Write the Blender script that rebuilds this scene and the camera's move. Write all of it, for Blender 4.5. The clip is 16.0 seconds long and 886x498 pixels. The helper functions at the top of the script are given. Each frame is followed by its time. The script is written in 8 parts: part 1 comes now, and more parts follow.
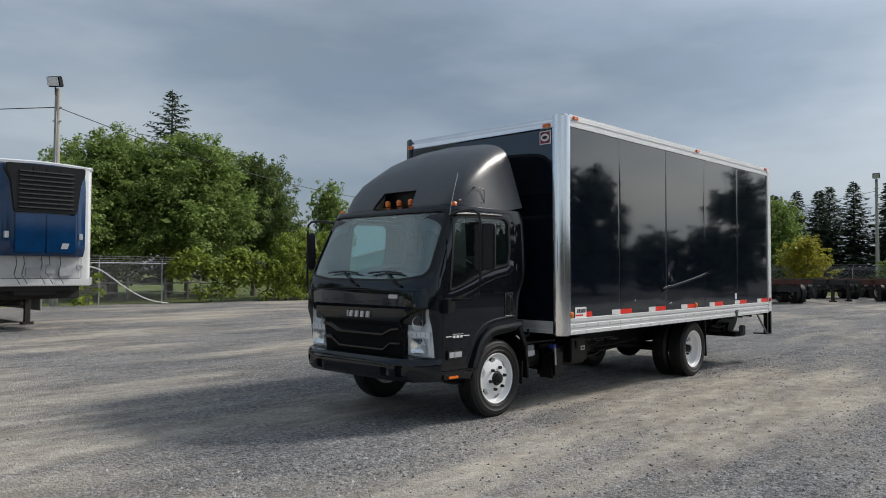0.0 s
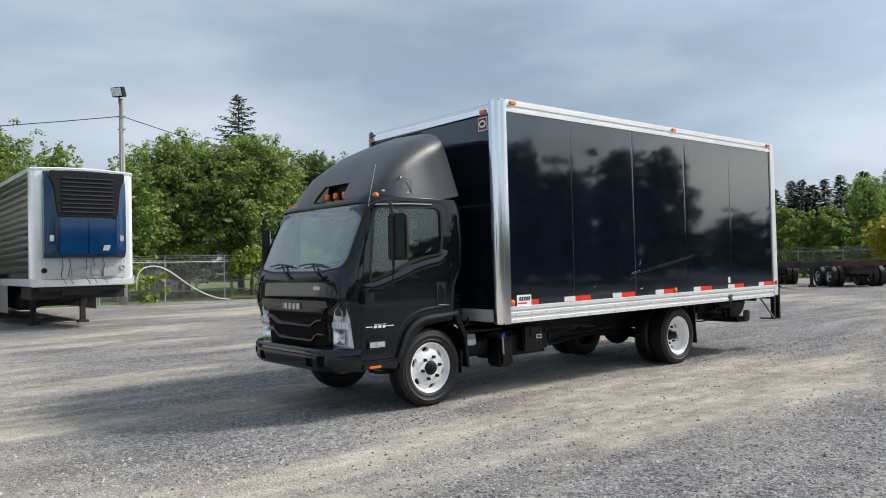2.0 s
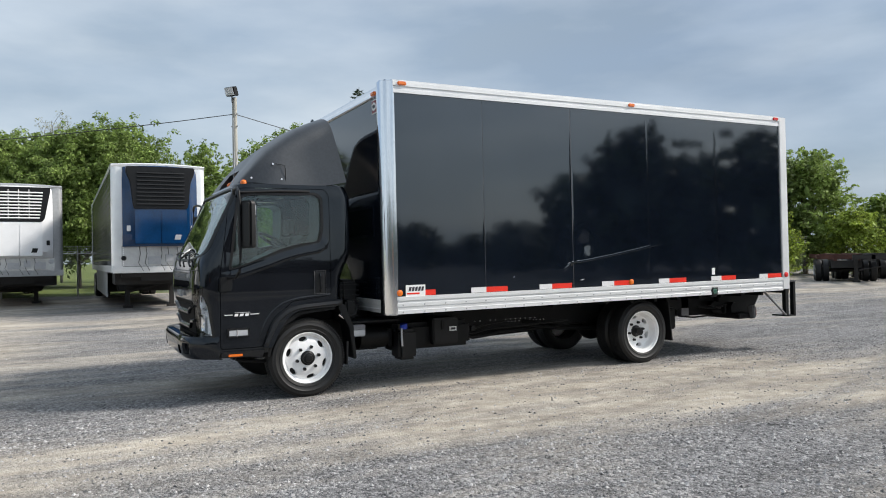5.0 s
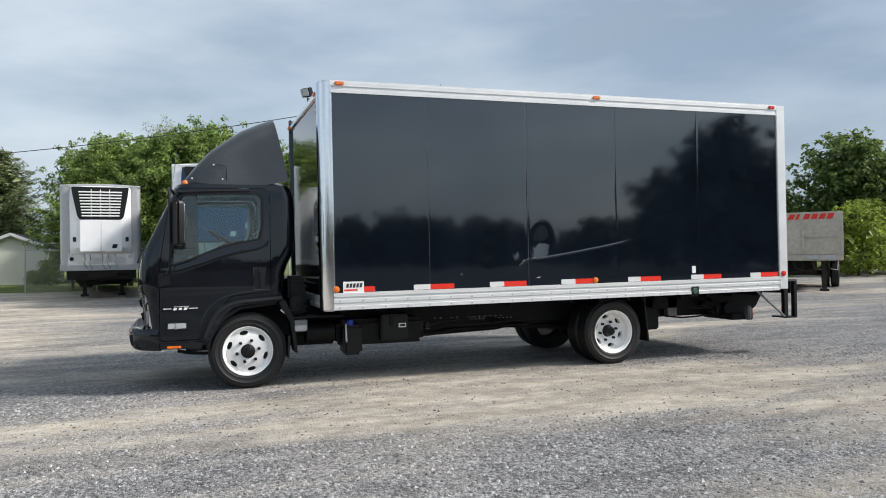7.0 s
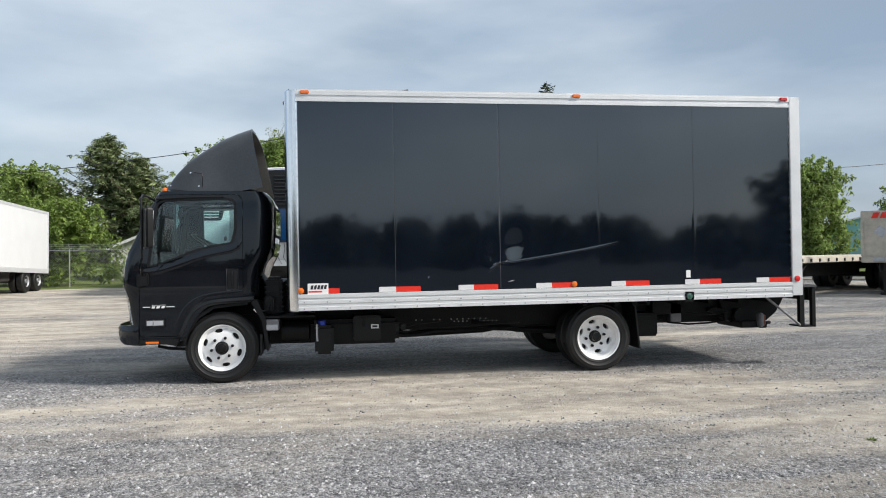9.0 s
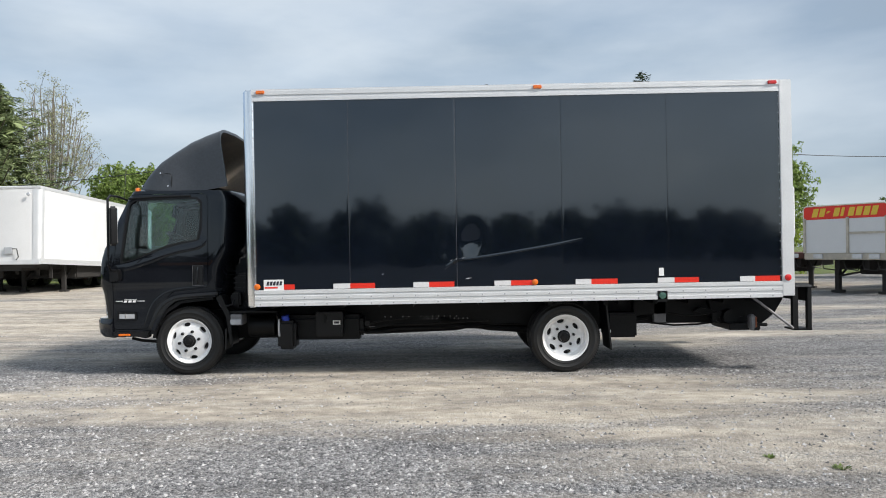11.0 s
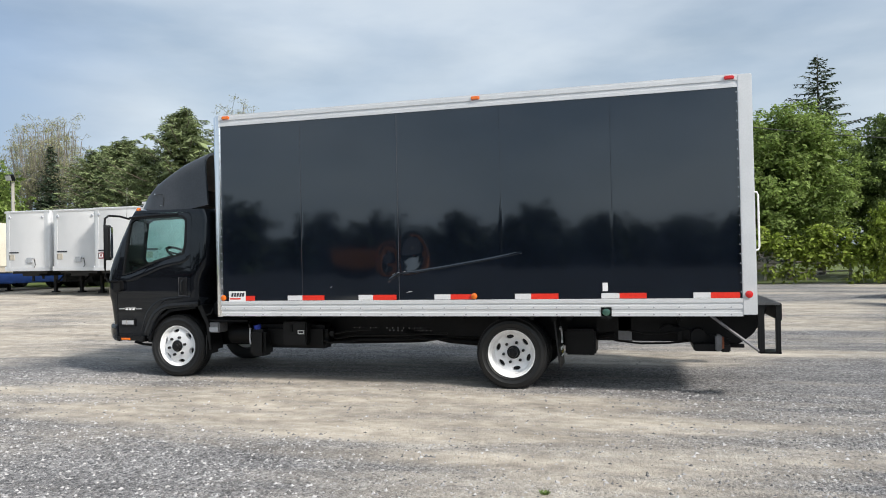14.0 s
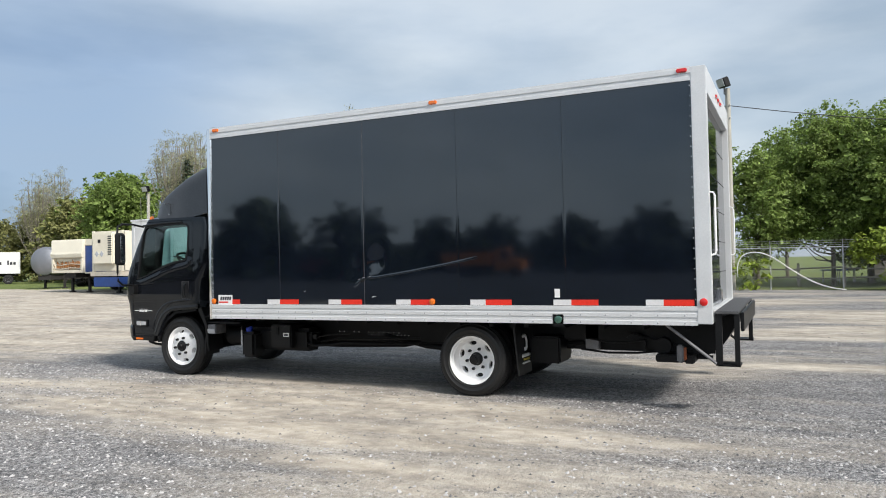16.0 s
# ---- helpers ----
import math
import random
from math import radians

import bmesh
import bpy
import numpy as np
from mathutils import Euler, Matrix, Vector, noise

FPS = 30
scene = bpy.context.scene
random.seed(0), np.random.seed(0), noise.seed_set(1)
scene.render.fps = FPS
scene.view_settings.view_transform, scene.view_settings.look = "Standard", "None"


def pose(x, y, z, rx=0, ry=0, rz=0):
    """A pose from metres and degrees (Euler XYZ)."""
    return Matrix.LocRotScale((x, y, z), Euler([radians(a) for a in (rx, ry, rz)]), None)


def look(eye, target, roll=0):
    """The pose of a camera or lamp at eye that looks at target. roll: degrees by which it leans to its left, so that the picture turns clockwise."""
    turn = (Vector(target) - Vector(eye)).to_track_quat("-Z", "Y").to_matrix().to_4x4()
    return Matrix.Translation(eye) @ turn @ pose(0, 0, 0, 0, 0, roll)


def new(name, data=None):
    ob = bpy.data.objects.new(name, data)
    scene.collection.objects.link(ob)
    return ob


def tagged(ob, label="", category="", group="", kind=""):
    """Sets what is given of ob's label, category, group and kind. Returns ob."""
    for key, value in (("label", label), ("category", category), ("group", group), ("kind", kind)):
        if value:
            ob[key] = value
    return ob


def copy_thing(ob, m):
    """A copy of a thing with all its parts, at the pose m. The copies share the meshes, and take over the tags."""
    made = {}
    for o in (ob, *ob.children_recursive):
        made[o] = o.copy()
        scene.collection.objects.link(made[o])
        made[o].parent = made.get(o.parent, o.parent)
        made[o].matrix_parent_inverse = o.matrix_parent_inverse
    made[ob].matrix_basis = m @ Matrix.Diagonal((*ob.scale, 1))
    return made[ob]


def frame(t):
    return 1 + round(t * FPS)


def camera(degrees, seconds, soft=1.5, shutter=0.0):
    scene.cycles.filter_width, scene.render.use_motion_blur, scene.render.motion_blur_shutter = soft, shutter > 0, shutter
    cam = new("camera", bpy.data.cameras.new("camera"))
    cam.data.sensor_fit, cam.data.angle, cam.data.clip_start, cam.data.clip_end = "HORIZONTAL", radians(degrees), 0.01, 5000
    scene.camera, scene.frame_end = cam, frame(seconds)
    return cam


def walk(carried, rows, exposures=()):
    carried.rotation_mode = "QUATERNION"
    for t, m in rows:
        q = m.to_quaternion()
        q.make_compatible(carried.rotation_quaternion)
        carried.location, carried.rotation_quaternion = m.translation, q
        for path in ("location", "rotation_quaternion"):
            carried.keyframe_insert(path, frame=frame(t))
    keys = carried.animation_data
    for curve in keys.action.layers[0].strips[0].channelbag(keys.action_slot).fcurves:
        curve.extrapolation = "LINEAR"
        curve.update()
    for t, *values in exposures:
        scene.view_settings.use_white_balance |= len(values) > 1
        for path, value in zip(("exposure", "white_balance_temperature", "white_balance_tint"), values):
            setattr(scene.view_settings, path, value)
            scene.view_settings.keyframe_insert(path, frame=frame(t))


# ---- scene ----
cam = camera(62.4, 16.0, 1.0)
METRES, EYE, TILT, LEAN, TURN = 15.03, 1.53, 0.0, 0.0, 43.6
ROWS = [
    (0.0, 0.0, 0.0, 0.0, -0.01, 1.82, -0.27),
    (0.5, 0.0216, -0.0013, -0.0007, 0.43, 1.81, 0.42),
    (1.0, 0.0464, 0.0004, -0.0023, 3.95, 1.4, 0.98),
    (1.5, 0.0767, 0.0047, -0.0015, 6.83, 1.23, 1.15),
    (2.0, 0.1101, 0.0063, -0.002, 6.77, 1.21, 1.24),
    (2.5, 0.1418, 0.0157, -0.0048, 8.2, 1.09, 1.19),
    (3.0, 0.1722, 0.0229, -0.0045, 10.1, 0.92, 1.16),
    (3.5, 0.204, 0.0297, -0.0042, 11.58, 0.84, 1.15),
    (4.0, 0.2339, 0.0447, -0.0053, 14.05, 0.75, 1.1),
    (6.5, 0.381, 0.1051, -0.0071, 25.42, 0.48, 0.97),
    (7.0, 0.4072, 0.1178, -0.0073, 27.42, 0.41, 0.91),
    (7.5, 0.4376, 0.1301, -0.0061, 29.67, 0.41, 0.86),
    (8.0, 0.4624, 0.148, -0.0068, 31.13, 0.36, 0.79),
    (8.5, 0.4878, 0.1644, -0.0069, 33.77, 0.33, 0.74),
    (9.0, 0.5146, 0.1823, -0.0052, 37.7, 0.39, 0.73),
    (9.5, 0.5379, 0.2026, -0.0055, 39.59, 0.33, 0.73),
    (12.0, 0.6435, 0.3162, -0.0055, 52.06, 0.03, 0.83),
    (12.5, 0.6617, 0.342, -0.0048, 54.3, -0.01, 0.88),
    (13.0, 0.6819, 0.3683, -0.0006, 57.08, -0.01, 0.9),
    (13.5, 0.6984, 0.3956, 0.0003, 59.21, 0.1, 0.93),
    (14.0, 0.7157, 0.4229, 0.0001, 61.74, 0.56, 0.94),
    (14.5, 0.7288, 0.4532, -0.0016, 64.33, 0.79, 0.94),
    (15.0, 0.7414, 0.4825, -0.0007, 66.51, 0.83, 0.95),
    (15.5, 0.7565, 0.5109, 0.0008, 69.65, 0.98, 0.98),
    (16.0, 0.7652, 0.5416, -0.001, 71.94, 1.03, 1.02),
]
walk(cam, [(t, pose(4.646, -6.07, EYE, TILT, LEAN, TURN) @ pose(METRES * x, METRES * y, METRES * z, 90 + pitch, roll, yaw)) for t, x, y, z, yaw, pitch, roll in ROWS],
     [(0.0, 0.12), (0.5, 0.58), (1.0, 0.66), (1.5, 0.66), (16.0, 0.66)])

# ---- world, sun ----
SUN_WAY = Vector((1.66, 3.7, 3.33)).normalized()
world = bpy.data.worlds.new("sky")
scene.world = world
world.use_nodes = True


def build_sky():
    nt = world.node_tree
    nt.nodes.clear()
    n = nt.nodes.new
    out, bg = n("ShaderNodeOutputWorld"), n("ShaderNodeBackground")
    sky = n("ShaderNodeTexSky")
    sky.sky_type, sky.sun_disc = "NISHITA", False
    sky.sun_elevation = math.asin(SUN_WAY.z)
    sky.sun_rotation = math.atan2(SUN_WAY.x, SUN_WAY.y)
    sky.air_density, sky.dust_density, sky.ozone_density = 1.0, 2.5, 1.2
    co, mp = n("ShaderNodeTexCoord"), n("ShaderNodeMapping")
    mp.inputs["Scale"].default_value = (1.6, 1.6, 5.5)
    nz, nz2 = n("ShaderNodeTexNoise"), n("ShaderNodeTexNoise")
    nz.inputs["Scale"].default_value, nz.inputs["Detail"].default_value, nz.inputs["Roughness"].default_value = 1.7, 7, 0.55
    nz2.inputs["Scale"].default_value, nz2.inputs["Detail"].default_value = 1.3, 8
    ramp = n("ShaderNodeValToRGB")
    ramp.color_ramp.elements[0].position, ramp.color_ramp.elements[1].position = 0.36, 0.74
    ramp2 = n("ShaderNodeValToRGB")
    ramp2.color_ramp.elements[0].color, ramp2.color_ramp.elements[1].color = (2.35, 2.9, 3.5, 1), (4.0, 4.45, 4.85, 1)
    ramp2.color_ramp.elements[0].position, ramp2.color_ramp.elements[1].position = 0.39, 0.62
    cover = n("ShaderNodeMath")
    cover.operation, cover.use_clamp = "MULTIPLY_ADD", True
    cover.inputs[1].default_value, cover.inputs[2].default_value = 0.25, 0.72
    mix = n("ShaderNodeMix")
    mix.data_type = "RGBA"
    li = nt.links.new
    li(co.outputs["Generated"], mp.inputs["Vector"])
    li(mp.outputs["Vector"], nz.inputs["Vector"])
    li(mp.outputs["Vector"], nz2.inputs["Vector"])
    li(nz.outputs["Fac"], ramp.inputs["Fac"])
    li(nz2.outputs["Fac"], ramp2.inputs["Fac"])
    li(ramp.outputs["Color"], cover.inputs[0])
    li(cover.outputs[0], mix.inputs["Factor"])
    li(sky.outputs["Color"], mix.inputs[6])
    li(ramp2.outputs["Color"], mix.inputs[7])
    # clearer blue air low over the south-western trees, fading out widely
    way, lobe, blue = n("ShaderNodeVectorMath"), n("ShaderNodeMapRange"), n("ShaderNodeMix")
    way.operation, way.inputs[1].default_value = "DOT_PRODUCT", (-0.55, -0.82, 0.15)
    lobe.interpolation_type = "SMOOTHSTEP"
    lobe.inputs["From Min"].default_value, lobe.inputs["From Max"].default_value = 0.93, 0.998
    blue.data_type, blue.blend_type = "RGBA", "MULTIPLY"
    blue.inputs[7].default_value = (0.56, 0.66, 0.80, 1)
    li(co.outputs["Generated"], way.inputs[0])
    li(way.outputs["Value"], lobe.inputs["Value"])
    li(lobe.outputs["Result"], blue.inputs["Factor"])
    li(mix.outputs[2], blue.inputs[6])
    # heavier cloud to the north-west
    way2, lobe2, heavy = n("ShaderNodeVectorMath"), n("ShaderNodeMapRange"), n("ShaderNodeMix")
    way2.operation, way2.inputs[1].default_value = "DOT_PRODUCT", (-0.37, 0.89, 0.27)
    lobe2.interpolation_type = "SMOOTHSTEP"
    lobe2.inputs["From Min"].default_value, lobe2.inputs["From Max"].default_value = 0.60, 1.0
    heavy.data_type, heavy.blend_type = "RGBA", "MULTIPLY"
    heavy.inputs[7].default_value = (0.73, 0.765, 0.82, 1)
    li(co.outputs["Generated"], way2.inputs[0])
    li(way2.outputs["Value"], lobe2.inputs["Value"])
    li(lobe2.outputs["Result"], heavy.inputs["Factor"])
    li(blue.outputs[2], heavy.inputs[6])
    # the veiled sun brightens the cloud around it
    near, glow, bright = n("ShaderNodeVectorMath"), n("ShaderNodeMapRange"), n("ShaderNodeMix")
    near.operation, near.inputs[1].default_value = "DOT_PRODUCT", SUN_WAY
    glow.interpolation_type = "SMOOTHSTEP"
    glow.inputs["From Min"].default_value, glow.inputs["From Max"].default_value = 0.40, 1.05
    bright.data_type, bright.blend_type = "RGBA", "MULTIPLY"
    bright.inputs[7].default_value = (1.75, 1.70, 1.62, 1)
    li(co.outputs["Generated"], near.inputs[0])
    li(near.outputs["Value"], glow.inputs["Value"])
    li(glow.outputs["Result"], bright.inputs["Factor"])
    li(heavy.outputs[2], bright.inputs[6])
    li(bright.outputs[2], bg.inputs["Color"])
    bg.inputs["Strength"].default_value = 0.112
    li(bg.outputs["Background"], out.inputs["Surface"])


build_sky()
sun = new("sun", bpy.data.lights.new("sun", "SUN"))
sun.data.energy, sun.data.angle, sun.data.color = 2.9, radians(8.0), (1.0, 0.95, 0.88)
sun.matrix_world = look(SUN_WAY * 60, (0, 0, 0))


# ---- materials ----
def surf(name, base, rough=0.5, metal=0.0, var=0.2, scale=6.0, fine=70.0, bump=0.15, dist=0.002, coat=0.0, spec=0.5, rvar=0.1, stretch=(1, 1, 1), per_object=0.0, island=0.0):
    """Procedural surface with variation at a coarse and a fine scale."""
    m = bpy.data.materials.new(name)
    m.use_nodes = True
    nt = m.node_tree
    p, n, li = nt.nodes["Principled BSDF"], nt.nodes.new, nt.links.new
    co, mp = n("ShaderNodeTexCoord"), n("ShaderNodeMapping")
    mp.inputs["Scale"].default_value = stretch
    a, b = n("ShaderNodeTexNoise"), n("ShaderNodeTexNoise")
    a.inputs["Scale"].default_value, a.inputs["Detail"].default_value = scale, 5
    b.inputs["Scale"].default_value, b.inputs["Detail"].default_value = fine, 3
    add = n("ShaderNodeMath")
    add.operation = "MULTIPLY_ADD"
    add.inputs[1].default_value, add.inputs[2].default_value = 0.5, 0.0
    half = n("ShaderNodeMath")
    half.operation = "MULTIPLY_ADD"
    half.inputs[1].default_value = 0.5
    li(co.outputs["Object"], mp.inputs["Vector"])
    for t in (a, b):
        li(mp.outputs["Vector"], t.inputs["Vector"])
    li(a.outputs["Fac"], add.inputs[0])
    li(b.outputs["Fac"], half.inputs[0])
    li(add.outputs[0], half.inputs[2])
    fac = half.outputs[0]
    if per_object or island:
        src = n("ShaderNodeObjectInfo") if per_object else n("ShaderNodeNewGeometry")
        o = n("ShaderNodeMath")
        o.operation = "MULTIPLY_ADD"
        o.inputs[1].default_value = per_object or island
        li(src.outputs["Random" if per_object else "Random Per Island"], o.inputs[0])
        sh = n("ShaderNodeMath")
        sh.operation = "SUBTRACT"
        sh.inputs[1].default_value = (per_object or island) / 2
        li(fac, o.inputs[2])
        li(o.outputs[0], sh.inputs[0])
        fac = sh.outputs[0]
    ramp = n("ShaderNodeValToRGB")
    e = ramp.color_ramp.elements
    e[0].position, e[1].position = 0.3, 0.7
    e[0].color = (*[max(0.0, c * (1 - var)) for c in base], 1)
    e[1].color = (*[min(1.0, c * (1 + var)) for c in base], 1)
    li(fac, ramp.inputs["Fac"])
    li(ramp.outputs["Color"], p.inputs["Base Color"])
    r = n("ShaderNodeMapRange")
    r.inputs["To Min"].default_value, r.inputs["To Max"].default_value = max(0.0, rough - rvar * rough), min(1.0, rough + rvar * rough)
    li(a.outputs["Fac"], r.inputs["Value"])
    li(r.outputs["Result"], p.inputs["Roughness"])
    p.inputs["Metallic"].default_value, p.inputs["Coat Weight"].default_value, p.inputs["Specular IOR Level"].default_value = metal, coat, spec
    p.inputs["Coat Roughness"].default_value = 0.04
    if bump:
        bp = n("ShaderNodeBump")
        bp.inputs["Strength"].default_value, bp.inputs["Distance"].default_value = bump, dist
        li(half.outputs[0], bp.inputs["Height"])
        li(bp.outputs["Normal"], p.inputs["Normal"])
    return m


def glass(name, tint, rough=0.0, ior=1.6, dust=0.0, rim=0.8):
    m = bpy.data.materials.new(name)
    m.use_nodes = True
    nt = m.node_tree
    nt.nodes.remove(nt.nodes["Principled BSDF"])
    n, li = nt.nodes.new, nt.links.new
    tr, gl, mx = n("ShaderNodeBsdfTransparent"), n("ShaderNodeBsdfGlossy"), n("ShaderNodeMixShader")
    tr.inputs["Color"].default_value = (*tint, 1)
    gl.inputs["Roughness"].default_value = rough
    lw, pw, ma = n("ShaderNodeLayerWeight"), n("ShaderNodeMath"), n("ShaderNodeMath")
    pw.operation, ma.operation = "POWER", "MULTIPLY_ADD"
    pw.inputs[1].default_value, ma.inputs[1].default_value, ma.inputs[2].default_value = 4.0, rim, ((ior - 1) / (ior + 1)) ** 2
    li(lw.outputs["Facing"], pw.inputs[0])
    li(pw.outputs[0], ma.inputs[0])
    li(ma.outputs[0], mx.inputs["Fac"])
    li(tr.outputs["BSDF"], mx.inputs[1])
    li(gl.outputs["BSDF"], mx.inputs[2])
    # even pale film that stands in for hazy light on the panes
    film, dm = n("ShaderNodeBsdfDiffuse"), n("ShaderNodeMixShader")
    film.inputs["Color"].default_value = (0.75, 0.8, 0.8, 1)
    dm.inputs["Fac"].default_value = dust
    li(mx.outputs["Shader"], dm.inputs[1])
    li(film.outputs["BSDF"], dm.inputs[2])
    li(dm.outputs["Shader"], nt.nodes["Material Output"].inputs["Surface"])
    return m


def panel_paint():
    """Glossy black laminate: long shallow waves and fine dust."""
    m = surf("black_panel", (0.0044, 0.0067, 0.012), 0.05, 0, 0.4, 2.0, 30, 0, spec=1.0, rvar=0.5)
    nt = m.node_tree
    n, li = nt.nodes.new, nt.links.new
    p, co = nt.nodes["Principled BSDF"], n("ShaderNodeTexCoord")
    p.inputs["Specular Tint"].default_value = (0.87, 0.945, 1.0, 1)
    p.inputs["IOR"].default_value = 1.55
    mp, wv, bp = n("ShaderNodeMapping"), n("ShaderNodeTexNoise"), n("ShaderNodeBump")
    mp.inputs["Scale"].default_value = (1, 1.0, 0.35)
    wv.inputs["Scale"].default_value, wv.inputs["Detail"].default_value = 1.6, 1
    bp.inputs["Strength"].default_value, bp.inputs["Distance"].default_value = 0.16, 0.01
    li(co.outputs["Object"], mp.inputs["Vector"])
    li(mp.outputs["Vector"], wv.inputs["Vector"])
    li(wv.outputs["Fac"], bp.inputs["Height"])
    li(bp.outputs["Normal"], p.inputs["Normal"])
    return m


M_PANEL = panel_paint()
M_PAINT = surf("black_paint", (0.007, 0.008, 0.0108), 0.03, 0, 0.4, 3, 60, 0, rvar=0.3, spec=0.5)
M_PAINT.node_tree.nodes["Principled BSDF"].inputs["Specular Tint"].default_value = (0.88, 0.96, 1.0, 1)
M_PAINT.node_tree.nodes["Principled BSDF"].inputs["Specular Tint"].default_value = (0.86, 0.94, 1.0, 1)
M_EDGE = surf("worn_black_edge", (0.006, 0.007, 0.009), 0.22, 0, 0.4, 3, 60, 0, spec=0.5)
M_LAMPIN = surf("bright_lamp_shell", (0.86, 0.87, 0.88), 0.3, 0.1, 0.08, 14, 90, 0.1)
M_GRILLE = surf("matt_black_grille", (0.006, 0.0062, 0.007), 0.7, 0, 0.3, 5, 60, 0.05, spec=0.1)
M_FLARE = surf("satin_dark_plastic", (0.012, 0.0125, 0.014), 0.36, 0, 0.3, 5, 60, 0.05, spec=0.35)
M_LAMPCH = surf("pale_chrome", (0.9, 0.91, 0.92), 0.12, 0.9, 0.05, 6, 60, 0.05)
M_WINE = surf("wine_red_vinyl", (0.22, 0.018, 0.03), 0.4, 0, 0.1, 9, 60, 0.02)
M_FAIRING = surf("faded_black_fibreglass", (0.022, 0.024, 0.0285), 0.34, 0, 0.5, 2.5, 40, 0.012, spec=0.9, rvar=0.4)
M_BLACK = surf("black_plastic", (0.0055, 0.0057, 0.0065), 0.42, 0, 0.4, 8, 90, 0.15, spec=0.35)
M_FRAME = surf("black_frame_paint", (0.0045, 0.0048, 0.0055), 0.5, 0, 0.6, 5, 50, 0.3, spec=0.25)
M_RUBBER = surf("tyre_rubber", (0.0075, 0.0076, 0.008), 0.55, 0, 0.45, 9, 80, 0.3)
M_WHITE = surf("white_wheel_enamel", (0.86, 0.86, 0.86), 0.3, 0, 0.06, 5, 40, 0.05)
M_ALU = surf("brushed_aluminium", (0.84, 0.86, 0.89), 0.12, 1.0, 0.08, 4, 90, 0.06, stretch=(1, 1, 0.3), rvar=0.3)
M_RAIL = surf("pale_aluminium_rail", (0.7, 0.71, 0.72), 0.42, 0.35, 0.07, 3, 60, 0.1, rvar=0.3)
M_CHROME = surf("chrome", (0.8, 0.8, 0.82), 0.12, 1.0, 0.05, 6, 60, 0.02)
M_ROOF = surf("white_roof_skin", (0.72, 0.73, 0.75), 0.5, 0, 0.08, 3, 50, 0.1)
M_AMBER = surf("amber_lens", (0.75, 0.16, 0.01), 0.2, 0, 0.15, 30, 120, 0.2, coat=0.6)
M_AMBERDIM = surf("dull_amber_lens", (0.30, 0.085, 0.03), 0.35, 0, 0.3, 30, 120, 0.2)
M_MUSTARD = surf("mustard_ink", (0.45, 0.36, 0.06), 0.5, 0, 0.15, 20, 90, 0)
M_RED = surf("red_lens", (0.6, 0.015, 0.015), 0.25, 0, 0.15, 30, 120, 0.2, coat=0.5)
M_TAPER = surf("red_reflective_tape", (0.72, 0.03, 0.015), 0.35, 0, 0.12, 40, 160, 0.15)
M_TAPEW = surf("silver_reflective_tape", (0.72, 0.72, 0.73), 0.35, 0.1, 0.08, 40, 160, 0.15)
M_STICK = surf("white_sticker", (0.8, 0.8, 0.8), 0.4, 0, 0.05, 20, 90, 0.05)
M_GREYL = surf("clear_lamp_housing", (0.55, 0.57, 0.6), 0.22, 0.4, 0.12, 14, 90, 0.15)
M_GLASS = glass("tinted_glass", (0.78, 0.89, 0.885), ior=1.64, dust=0.002)
M_SCREEN = glass("windscreen_glass", (0.72, 0.9, 0.88), ior=2.35, dust=0.006)
M_LENS = glass("clear_lens", (0.95, 0.96, 0.97), ior=1.18, rim=0.25)
M_TAN = surf("bare_tan_fibreglass", (0.72, 0.62, 0.51), 0.7, 0, 0.2, 3, 50, 0.3)
M_TRIM = surf("grey_cab_trim", (0.06, 0.062, 0.066), 0.8, 0, 0.25, 8, 80, 0.25)
M_BLUE = surf("blue_cap_plastic", (0.02, 0.06, 0.5), 0.4, 0, 0.1, 20, 90, 0.1)
M_INK = surf("dark_ink", (0.02, 0.02, 0.03), 0.5, 0, 0.2, 20, 90, 0)
M_PLATE = surf("worn_checker_steel", (0.2, 0.2, 0.21), 0.5, 0.5, 0.35, 12, 160, 0.5, dist=0.004)
M_DECK = surf("dark_deck_plate", (0.075, 0.076, 0.08), 0.6, 0.2, 0.35, 12, 160, 0.5, dist=0.004)
M_SCUFF = surf("scuffed_paint", (0.05, 0.05, 0.055), 0.3, 0, 0.9, 7, 45, 0.3)
M_SCUFFB = surf("bare_scuffed_metal", (0.42, 0.42, 0.44), 0.4, 0, 0.6, 25, 90, 0.3)
M_SEAM = surf("dull_seam_metal", (0.11, 0.11, 0.118), 0.4, 0.3, 0.3, 9, 60, 0.1)
M_GREEN = surf("green_lens", (0.035, 0.10, 0.075), 0.12, 0, 0.2, 30, 90, 0.1, coat=1)


# ---- mesh helpers ----
def bm_new():
    return bmesh.new()


def box(bm, x0, x1, y0, y1, z0, z1):
    c = [(x, y, z) for x in (x0, x1) for y in (y0, y1) for z in (z0, z1)]
    v = [bm.verts.new(p) for p in c]
    for f in ((0, 1, 3, 2), (4, 6, 7, 5), (0, 4, 5, 1), (2, 3, 7, 6), (0, 2, 6, 4), (1, 5, 7, 3)):
        bm.faces.new([v[i] for i in f])
    return bm


